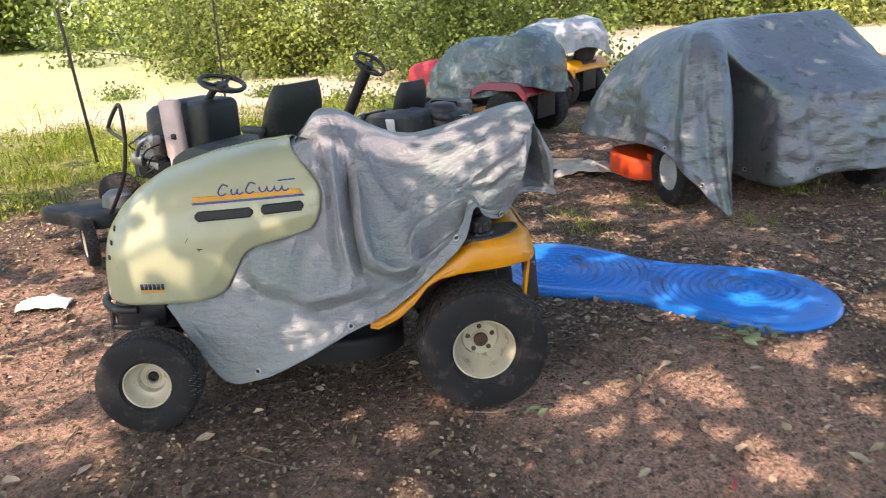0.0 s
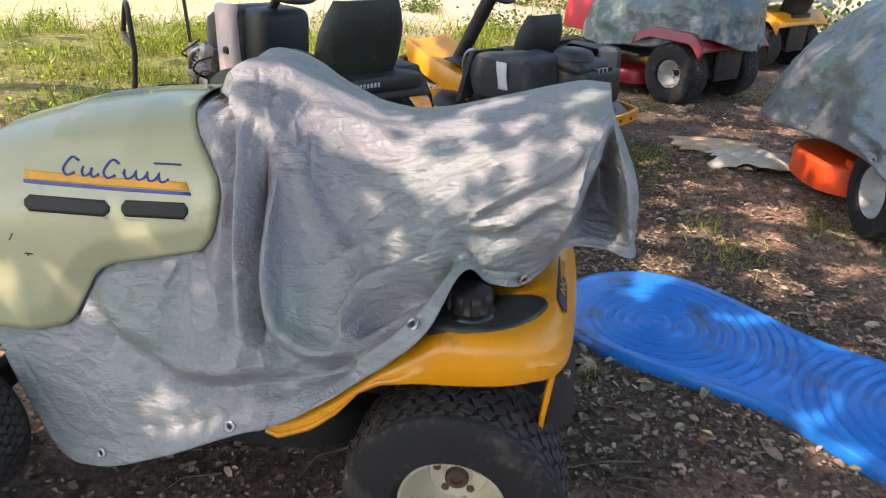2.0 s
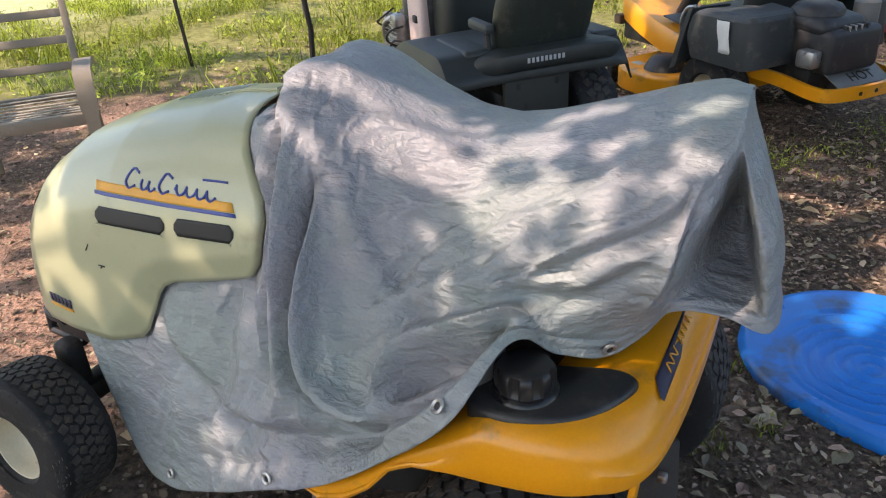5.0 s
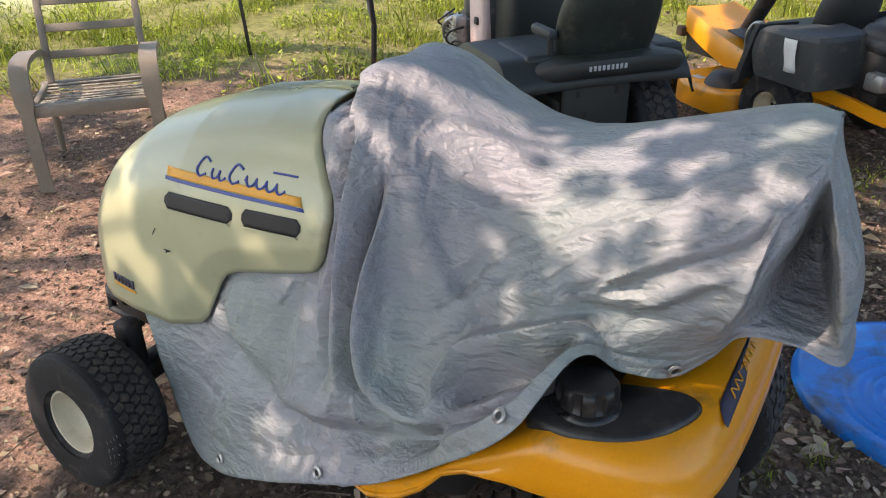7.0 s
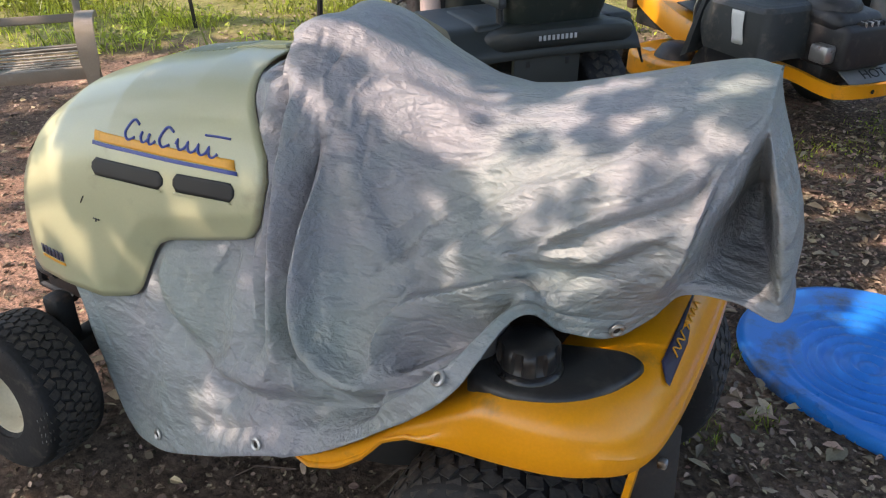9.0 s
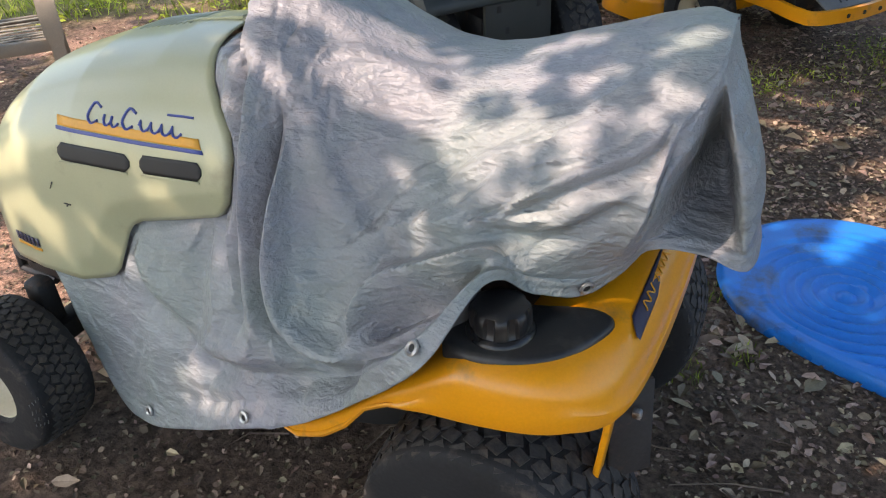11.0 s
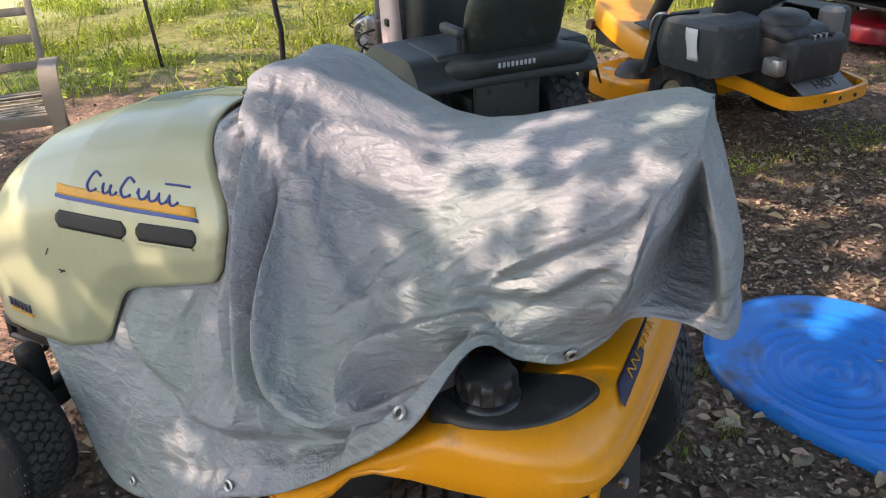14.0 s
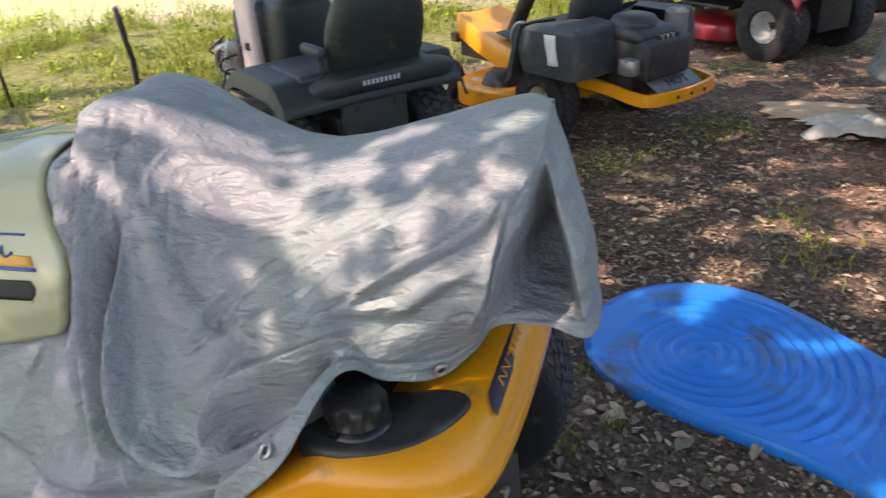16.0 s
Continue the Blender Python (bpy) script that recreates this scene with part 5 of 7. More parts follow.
part("flywheel_shroud", bm, M_CHARCOAL, green)
part("cylinder_head", boxed((0.94, 0.22, 0.56), (0.13, 0.11, 0.15), 0.02), M_STEEL, green, "bright cylinder head")
for k in range(6):
    part("head_fin", boxed((0.95, 0.262, 0.505 + 0.023 * k), (0.15, 0.05, 0.006), 0.001), M_STEEL, green)
part("carburettor", boxed((0.88, 0.25, 0.63), (0.06, 0.07, 0.07), 0.012), M_STEEL, green)
part("bracket", boxed((0.90, 0.28, 0.45), (0.12, 0.012, 0.05), 0.003), M_STEEL, green)
part("rocker_cover", boxed((1.04, 0.25, 0.60), (0.10, 0.05, 0.10), 0.015), M_PLATE, green)
part("muffler", boxed((1.16, 0.16, 0.46), (0.14, 0.16, 0.10), 0.03), M_STEEL, green)
part("intake_pipe", tubed(smooth_path([(0.90, 0.24, 0.66), (1.00, 0.29, 0.6), (1.10, 0.26, 0.50)], 12), 0.016), M_STEEL, green)
for k, (x, z) in enumerate(((0.80, 0.52), (0.84, 0.60), (0.98, 0.68))):
    part("hose", tubed(smooth_path([(x, 0.24, z), (x + 0.06, 0.30, z - 0.03 * k), (x + 0.15, 0.29, z - 0.10), (x + 0.22, 0.20, z - 0.16)], 14), 0.006, 6), M_INK_SHADE, green)
part("wiring", tubed(smooth_path([(0.83, 0.22, 0.48), (0.90, 0.30, 0.42), (1.03, 0.30, 0.36), (1.13, 0.24, 0.40)], 16), 0.008, 6), M_INK_SHADE, green)
bm = bmesh.new()
rows = []
for i in range(33):
    y = -0.50 + 0.86 * i / 32
    bend = abs((y + 0.07) / 0.43) ** 5
    rows.append([(x + 0.13 * bend, y, z - 0.07 * bend) for x, z in ((0.10, 0.655), (-0.10, 0.668), (-0.24, 0.674), (-0.285, 0.670), (-0.306, 0.660), (-0.3115, 0.645), (-0.3105, 0.605), (-0.30, 0.585), (-0.27, 0.572), (-0.24, 0.568))])
sheet(bm, rows)
panel = part("rear_panel", bm, M_GREEN, green, "moulded rear panel with grey lettering bars")
panel.modifiers.new("thick", "SOLIDIFY").thickness = 0.006
for k in range(9):
    part("name_mark", boxed((-0.3125, 0.08 - 0.022 * k, 0.628), (0.003, 0.013, 0.022), 0.0008), M_DECAL_GREY, green)
for y in (-0.40, 0.27):
    part("fender_bulge", boxed((-0.02, y, 0.652), (0.36, 0.14, 0.05), 0.024, seg=4), M_GREEN, green)
part("armrest", boxed((-0.10, 0.21, 0.76), (0.20, 0.05, 0.05), 0.02), M_CHARCOAL, green)
part("armrest_post", tubed([(-0.18, 0.21, 0.62), (-0.16, 0.21, 0.76)], 0.016, 8), M_DARK, green)
part("hitch", boxed((-0.30, 0, 0.26), (0.14, 0.12, 0.012), 0.003), M_DARK, green)
for y, z in ((-0.10, 0.50), (0.10, 0.50), (-0.10, 0.33), (0.06, 0.40)):
    part("plate_hole", boxed((-0.2505, y, z), (0.002, 0.02, 0.03), 0.0005), M_INK_SHADE, green)

red = garden_tractor(pose(1.39, 5.26, 0, 0, 0, 135), M_RED, M_GREYRIM, "red lawn tractor with a green-silver tarp over its seat", hood_mat=M_CRIMSON, red_deck=True, seat_z=0.50, wheel_z=0.86)
yel2 = garden_tractor(pose(2.42, 7.18, 0, 0, 0, 135), M_YELLOW, M_RIM, "yellow lawn tractor with a pale silver tarp over its seat", seat_z=0.50, wheel_z=0.86)
drape("tarp_cover", pose(1.39, 5.26, 0, 0, 0, 135) @ pose(0.42, 0, 0), 0.78, 0.42, ((-1, -0.6, -0.2, 0.2, 0.6, 1), (1.10, 1.16, 1.04, 1.04, 0.98, 0.8)), lambda a: 0.52 + 0.05 * math.sin(3 * a + 1) - 0.13 * max(0.0, math.cos(a - 0.6)), M_TARP_GREEN, "crumpled green-silver tarp draped over a red tractor", 11, 8, 0.06, eyelets=8, crumple=0.022)
drape("tarp_cover", pose(2.42, 7.18, 0, 0, 0, 135) @ pose(0.30, 0, 0), 0.72, 0.42, ((-1, -0.6, -0.2, 0.2, 0.6, 1), (1.12, 1.18, 1.08, 1.12, 1.0, 0.8)), lambda a: 0.72 + 0.06 * math.sin(3 * a), M_TARP_PALE, "crumpled pale silver tarp draped over a yellow tractor", 17, 8, 0.04, eyelets=8, crumple=0.022)


# ---- yellow rear-engine mower ----
def build_yellow_mower():
    """x forward, y to its left, origin under the drive axle."""
    t = thing("rear_engine_mower", pose(0.0, 3.42, 0, 0, 0, 142) @ Matrix.Scale(0.9, 4), "yellow rear-engine mower with black fenders and a paper tag", "lawn mower", "parked mowers")
    left = Vector((0, 1, 0))
    wheel(t, (0, 0.42, 0.23), left, 0.23, 0.18, 0.105, M_RIM, 5, 28, "drive_wheel", 5, M_DARK)
    wheel(t, (0, -0.42, 0.23), -left, 0.23, 0.18, 0.105, M_RIM, 5, 28, "drive_wheel", 5, M_DARK)
    wheel(t, (1.15, 0.36, 0.15), left, 0.15, 0.13, 0.07, M_RIM, 4, 22, "front_wheel", 0)
    wheel(t, (1.15, -0.36, 0.15), -left, 0.15, 0.13, 0.07, M_RIM, 4, 22, "front_wheel", 0)
    deck = slab(ring_outline(0.56, 0.02, 0.36, 0.56, 48, 3.4), 0.10, 0.25, 0.035, 4)
    d = part("mower_deck", deck, M_YELLOW, t, "yellow stamped mower deck")
    bm = bmesh.new()
    lathe(bm, [(0, 0.09), (0.06, 0.09), (0.10, 0.07), (0.13, 0.02), (0.14, 0)], Matrix.Translation((0.50, 0.38, 0.25)), 24)
    part("spindle_cover", bm, M_BLACK, d)
    part("warning_decal", boxed((0.70, 0.44, 0.252), (0.09, 0.06, 0.003), 0.001), M_DECAL_GREY, d)
    part("chassis", boxed((0.35, 0, 0.36), (1.7, 0.4, 0.12), 0.02), M_DARK, t)
    # tilted yellow front body with foot well
    bm = bmesh.new()
    rows = []
    for i in range(14):
        g = i / 13
        x = 0.32 + 0.88 * g
        z = 0.44 + 0.18 * g**1.5
        w = 0.29 - 0.08 * g**2
        rows.append([(x, -w, z - 0.17), (x, -w * 1.02, z - 0.03), (x, -w * 0.97, z), (x, -w * 0.5, z - 0.012), (x, 0, z - 0.015), (x, w * 0.5, z - 0.012), (x, w * 0.97, z), (x, w * 1.02, z - 0.03), (x, w, z - 0.17)])
    vs = sheet(bm, rows)
    bm.faces.new(vs[-1])
    bm.faces.new(vs[0])
    part("front_body", bm, M_YELLOW, t, "yellow tilted front body panel")
    part("foot_pad", boxed((0.62, 0.0, 0.505), (0.30, 0.40, 0.012), 0.004, Matrix.Rotation(-0.15, 4, "Y")), M_BLACK, t)
    part("steering_column", tubed([(0.80, 0, 0.50), (0.46, 0, 1.07)], 0.055, 12), M_DARK, t, "dark steering column")
    steering_wheel(t, (0.44, 0, 1.09), (-0.62, 0, 0.78), 0.155)
    for s in (1, -1):
        bm = bmesh.new()
        plan = smooth_path([(0.14, 0.22, 0), (0.13, 0.50, 0), (0.08, 0.535, 0), (-0.05, 0.54, 0), (-0.29, 0.545, 0), (-0.355, 0.53, 0), (-0.385, 0.46, 0), (-0.40, 0.24, 0)], 40)
        rows = []
        for k, p in enumerate(plan):
            g = k / 39
            front = max(0.0, 1 - g / 0.30)
            low = 0.435 + 0.22 * min(1, front * 1.6) + 0.05 * max(0, g - 0.6)
            top = 0.70 - 0.05 * front + 0.03 * g
            c = Vector((-0.10, 0.20, 0))
            inner, edge = p.lerp(c, 0.75), p.lerp(c, 0.14)
            lean = 0.0
            rows.append([(q.x + dx, s * q.y, z) for q, dx, z in ((inner, 0, top + 0.02), (edge, 0, top + 0.012), (p.lerp(c, 0.05), 0, top + 0.004), (p.lerp(c, 0.02), 0.1 * lean, top - 0.008), (p, 0.3 * lean, top - 0.022), (p.lerp(c, -0.03), 0.6 * lean, (top + low) / 2), (p.lerp(c, -0.05), lean, low))])
        sheet(bm, rows)
        sheet(bm, [[(0.10 + 0.08 * g + (0.03 + 0.02 * g) * h, s * (0.40 + 0.135 * math.sin(min(1, h * 2) * math.pi / 2) + 0.02 * g), 0.715 - 0.34 * g**1.2 - 0.03 * h * g) for h in np.linspace(1.6, -0.6, 9)] for g in np.linspace(0, 1, 9)])
        fn = part("side_fender", bm, M_CHARCOAL, t, "charcoal plastic side fender", flat=True)
        fn.modifiers.new("thick", "SOLIDIFY").thickness = 0.006
    seat(t, pose(0.02, 0, 0.56), 0.44, 0.42, 0.33)
    tag = bmesh.new()
    sheet(tag, [[(-0.12 - 0.09 * i / 5 - 0.03 * j / 6, 0.562 + 0.005 * math.sin(i + j), 0.69 - 0.18 * j / 6) for j in range(7)] for i in range(6)])
    tg = part("paper_tag", tag, M_PAPER, t, "white paper tag hung on the fender")
    tg.modifiers.new("thick", "SOLIDIFY").thickness = 0.0015
    part("control_lever", tubed(smooth_path([(0.30, 0.43, 0.45), (0.30, 0.45, 0.60), (0.27, 0.44, 0.68), (0.20, 0.43, 0.70)], 14), 0.012), M_STEEL, t)
    # engine
    part("engine_block", boxed((-0.51, 0.06, 0.545), (0.30, 0.40, 0.24), 0.035, seg=3), M_BLACK, t, "black rear engine")
    part("engine_shroud", boxed((-0.46, 0.10, 0.68), (0.30, 0.34, 0.10), 0.05, Matrix.Rotation(-0.12, 4, "Y"), seg=4), M_BLACK, t)
    bm = bmesh.new()
    lathe(bm, [(0.0, 0.05), (0.07, 0.05), (0.12, 0.035), (0.14, 0.01), (0.14, -0.04)], Matrix.Translation((-0.42, 0.12, 0.735)), 28)
    part("recoil_dome", bm, M_BLACK, t)
    for k in range(4):
        part("cooling_fin", boxed((-0.625, 0.12 - 0.045 * k, 0.655), (0.05, 0.008, 0.05), 0.002), M_STEEL if k < 3 else M_DARK, t)
    part("vent_opening", boxed((-0.615, 0.05, 0.652), (0.05, 0.19, 0.05), 0.004), M_INK_SHADE, t)
    part("cup_holder", boxed((0.22, 0.46, 0.58), (0.06, 0.03, 0.14), 0.012), M_CHARCOAL, t)
    part("front_crossbar", boxed((1.22, 0.0, 0.44), (0.08, 0.5, 0.07), 0.015), M_RUST, t)
    part("muffler", boxed((-0.56, 0.30, 0.515), (0.12, 0.08, 0.10), 0.02), M_STEEL, t, "dull silver muffler box")
    bm = bmesh.new()
    lathe(bm, [(0, 0.24), (0.05, 0.24), (0.07, 0.22), (0.07, 0.0), (0, 0.0)], Matrix.Translation((-0.44, -0.25, 0.52)), 20)
    part("air_filter", bm, M_PLATE, t, "grey canister")
    # bumper
    pts = smooth_path([(-0.10, 0.33, 0.38), (-0.42, 0.33, 0.37), (-0.64, 0.335, 0.35), (-0.745, 0.30, 0.35), (-0.785, 0.05, 0.35), (-0.745, -0.24, 0.35), (-0.64, -0.31, 0.35), (-0.45, -0.34, 0.36), (-0.10, -0.34, 0.38)], 60)
    bm = bmesh.new()
    rows = []
    for k, p in enumerate(pts):
        a, b = pts[max(0, k - 1)], pts[min(len(pts) - 1, k + 1)]
        dd = (b - a).normalized()
        out = Vector((dd.y, -dd.x, 0)) * 0.014
        rows.append([p + out + Vector((0, 0, 0.035)), p - out + Vector((0, 0, 0.035)), p - out - Vector((0, 0, 0.035)), p + out - Vector((0, 0, 0.035))])
    sheet(bm, rows, True)
    part("rear_bumper", bm, M_YELLOW, t, "curved yellow rear bumper")
    for y in (-0.1, 0.02, 0.14):
        bm = bmesh.new()
        lathe(bm, [(0.012, 0), (0.012, 0.004), (0, 0.004)], Matrix.Translation((-0.798, y, 0.35)) @ Matrix.Rotation(-math.pi / 2, 4, "Y"), 12)
        part("bumper_hole", bm, M_INK_SHADE, t)
    plate = part("heat_plate", boxed((-0.645, 0.0, 0.395), (0.15, 0.40, 0.01), 0.003, Matrix.Rotation(-0.5, 4, "Y")), M_PLATE, t, "grey heat plate with a hot warning")
    cur = bpy.data.curves.new("warning_text", "FONT")
    cur.body, cur.size, cur.extrude = "HOT", 0.09, 0.001
    cur.align_x, cur.align_y = "CENTER", "CENTER"
    cur.materials.append(M_INK_SHADE)
    tx = new("warning_text", cur)
    tx.parent = plate
    tx.matrix_basis = Matrix.Translation((-0.660, -0.02, 0.395)) @ Matrix.Rotation(-0.5, 4, "Y") @ Matrix.Rotation(radians(-90), 4, "Z")
    return t


build_yellow_mower()


# ---- patio chair, posts, edger ----
def build_chair():
    """x: towards its front; origin under the seat's middle."""
    t = thing("patio_chair", pose(-3.22, 1.12, 0, 0, 0, -42), "taupe metal patio chair with worn seat straps", "chair")
    w = 0.29
    for s in (-1, 1):
        arm = smooth_path([(0.28, s * w, 0.0), (0.27, s * w, 0.40), (0.25, s * w, 0.55), (0.16, s * w, 0.61), (-0.10, s * w, 0.60), (-0.27, s * w, 0.56)], 26)
        bm = bmesh.new()
        rows = []
        for k, p in enumerate(arm):
            a, b = arm[max(0, k - 1)], arm[min(len(arm) - 1, k + 1)]
            d = (b - a).normalized()
            n = Vector((-d.z, 0, d.x))
            hw = 0.030 + 0.012 * (p.z > 0.42)
            rows.append([p + n * 0.014 + Vector((0, hw, 0)), p + n * 0.014 - Vector((0, hw, 0)), p - n * 0.014 - Vector((0, hw, 0)), p - n * 0.014 + Vector((0, hw, 0))])
        vs = sheet(bm, rows, True)
        bm.faces.new(vs[0])
        bm.faces.new(vs[-1])
        part("arm_leg", bm, M_CHAIR, t)
        part("rear_leg", tubed([(-0.20, s * w * 0.95, 0.42), (-0.30, s * w * 0.95, 0.2), (-0.36, s * w, 0.0)], 0.018, 8), M_CHAIR, t)
        part("back_post", boxed((-0.30, s * 0.24, 0.64), (0.028, 0.036, 0.56), 0.006, Matrix.Rotation(-0.32, 4, "Y")), M_CHAIR, t)
        part("seat_rail", boxed((0.0, s * 0.265, 0.40), (0.50, 0.03, 0.045), 0.008), M_CHAIR, t)
    part("front_rail", boxed((0.255, 0, 0.40), (0.035, 0.55, 0.06), 0.008), M_CHAIR, t)
    part("rear_rail", boxed((-0.24, 0, 0.40), (0.03, 0.52, 0.04), 0.008), M_CHAIR, t)
    for k, z in enumerate((0.55, 0.68, 0.81, 0.92)):
        part("back_slat", boxed((-0.30 - (z - 0.64) * 0.33, 0, z), (0.016, 0.48, 0.042), 0.005, Matrix.Rotation(-0.32, 4, "Y")), M_CHAIR, t)
    for k in range(8):
        part("seat_strap", boxed((0.20 - 0.055 * k, 0, 0.415 - 0.012 * math.sin(math.pi * k / 7)), (0.022, 0.52, 0.006), 0.002, Matrix.Rotation(0.02 * ((k * 7) % 5 - 2), 4, "Z")), M_STRAP, t)


build_chair()


def fence_post(x, y, h, lean, tilt):
    bm = bmesh.new()
    box(bm, (0, 0, h / 2), (0.030, 0.006, h), 0.001)
    box(bm, (0, 0.012, h / 2), (0.006, 0.024, h), 0.001)
    ob = part("fence_post", bm, M_DARK)
    ob.matrix_world = pose(x, y, -0.02, tilt, lean, 20)
    return tagged(ob, "thin dark steel fence post leaning a little in the grass", "fence post", "fence posts")


fence_post(-4.25, 3.28, 1.22, -3, 2)
fence_post(-3.03, 4.75, 1.55, -4, 2)
fence_post(-2.35, 8.4, 1.6, 0, 0)


def build_edger():
    t = thing("lawn_edger", pose(-2.10, 1.93, 0, 0, 0, 128), "old walk-behind edger with a loop handle and cream rims", "lawn edger")
    turn = Matrix.Rotation(radians(-128), 4, "Z")
    for x, y in ((-0.05, -0.20), (0.36, 0.0)):
        wheel(t, turn @ Vector((x, y, 0.145)), turn @ Vector((-0.9, -0.45, 0)), 0.145, 0.07, 0.088, M_RIM, 4, 26, "cart_wheel", 0)
    part("axle", tubed([turn @ Vector((-0.05, -0.20, 0.145)), turn @ Vector((0.36, 0.0, 0.145))], 0.014, 8), M_DARK, t)
    plan = [turn @ Vector(p) for p in ((-0.46, 0.20, 0), (-0.10, 0.34, 0), (0.14, 0.20, 0), (0.20, 0.0, 0), (0.0, -0.13, 0), (-0.22, -0.02, 0))]
    part("housing", slab([(p.x, p.y) for p in smooth_path(plan, 36, True)], 0.21, 0.30, 0.02, 2), M_DARK, t, "dark steel housing")
    bm = bmesh.new()
    lathe(bm, [(0, 0.10), (0.05, 0.10), (0.09, 0.07), (0.10, 0.0), (0, 0)], Matrix.Translation(turn @ Vector((0.06, 0.12, 0.30))), 24)
    part("engine_shroud", bm, M_PLATE, t, "dull grey engine shroud")
    pts = smooth_path([(-0.10, 0.0, 0.28), (-0.34, -0.03, 0.55), (-0.433, -0.042, 0.78)], 10)
    part("handle_tube", tubed(pts, 0.013, 8), M_DARK, t)
    loop = smooth_path([(x - 0.213, y - 0.062, z) for x, y, z in ((-0.22, 0.02, 0.78), (-0.18, 0.02, 0.80), (-0.06, 0.03, 0.83), (-0.04, 0.03, 0.87), (-0.22, 0.04, 0.99), (-0.28, 0.04, 1.0), (-0.26, 0.03, 0.88))], 26, True)
    part("handle_loop", tubed(loop, 0.012, 8, True), M_BLACK, t)


build_edger()


# ---- small things on the ground ----
def crumpled(name, x, y, size, h, mat, label, category, seed, flat=0.0):
    bm = bmesh.new()
    n = 22
    rows = []
    for i in range(n):
        row = []
        for j in range(n):
            u, v = i / (n - 1) * 2 - 1, j / (n - 1) * 2 - 1
            k = max(0, 1 - (u * u + v * v) * 0.5)
            z = h * k * (0.5 + 0.7 * abs(noise.noise((u * 2 + seed, v * 2, 1)))) + flat + 0.008
            row.append((x + u * size[0] * (1 + 0.3 * noise.noise((v * 2, seed, 2))), y + v * size[1] * (1 + 0.3 * noise.noise((u * 2, seed, 5))), z))
        rows.append(row)
    sheet(bm, rows)
    ob = part(name, bm, mat)
    ob.modifiers.new("thick", "SOLIDIFY").thickness = 0.002
    return tagged(ob, label, category)


crumpled("plastic_bag", -2.2, 1.05, (0.14, 0.08), 0.07, M_PAPER, "crumpled white plastic bag on the dirt", "bag", 3.0)
crumpled("cloth_sheet", 1.46, 3.32, (0.27, 0.17), 0.15, M_CLOTH, "pale crumpled cloth lying under the cover's edge", "cloth", 8.0)
crumpled("cardboard_scrap", 1.30, 3.72, (0.30, 0.17), 0.03, M_WOOD, "sunlit tan cardboard scrap on the leaf litter", "cardboard", 5.0)
for x, y, a in ((-0.80, -0.36, 10), (0.73, -1.05, 60)):
    ob = part("plastic_scrap", boxed((0, 0, 0), (0.08, 0.011, 0.003), 0.001, Matrix.Rotation(0.1, 4, "Y")), M_CRIMSON)
    ob.matrix_world = pose(x, y, 0.012, 3, 0, a)
    tagged(ob, "small red plastic scrap on the soil", "plastic scrap", "red scraps")


def leaf_quads(centres, sizes, rng, name, mat, slim=0.55, upright=None, label="", category="", kind="", parent=None, lie=None):
    """Many small folded leaves as one mesh: four vertices along the midrib and edges each."""
    n = len(centres)
    c = np.asarray(centres, float)
    sz = np.asarray(sizes, float)[:, None]
    d = rng.normal(size=(n, 3))
    if lie is not None:
        d[:, 2] *= lie
    d /= np.linalg.norm(d, axis=1, keepdims=True)
    up = rng.normal(size=(n, 3))
    if lie is not None:
        up = np.array([0, 0, 1.0]) + rng.normal(size=(n, 3)) * 0.35
    side = np.cross(d, up)
    side /= np.linalg.norm(side, axis=1, keepdims=True) + 1e-9
    nrm = np.cross(side, d)
    curl = rng.uniform(-0.1, 0.35, size=(n, 1)) * sz
    v = np.stack([c - d * sz * 0.5, c - d * sz * 0.1 + side * sz * slim * 0.5 + nrm * curl, c + d * sz * 0.28 + side * sz * slim * 0.36 + nrm * curl * 0.8, c + d * sz * 0.5 + nrm * curl * 0.4, c + d * sz * 0.28 - side * sz * slim * 0.36 + nrm * curl * 0.8, c - d * sz * 0.1 - side * sz * slim * 0.5 + nrm * curl], 1)
    idx = np.arange(n)[:, None] * 6
    quads = np.concatenate([idx + [0, 1, 2, 3], idx + [0, 3, 4, 5]])
    me = bpy.data.meshes.new(name)
    me.from_pydata(v.reshape(-1, 3).tolist(), [], quads.tolist())
    me.materials.append(mat)
    ob = new(name, me)
    if parent:
        ob.parent = parent
    if label:
        tagged(ob, label, category, kind=kind)
    return ob


rng = np.random.default_rng(4)


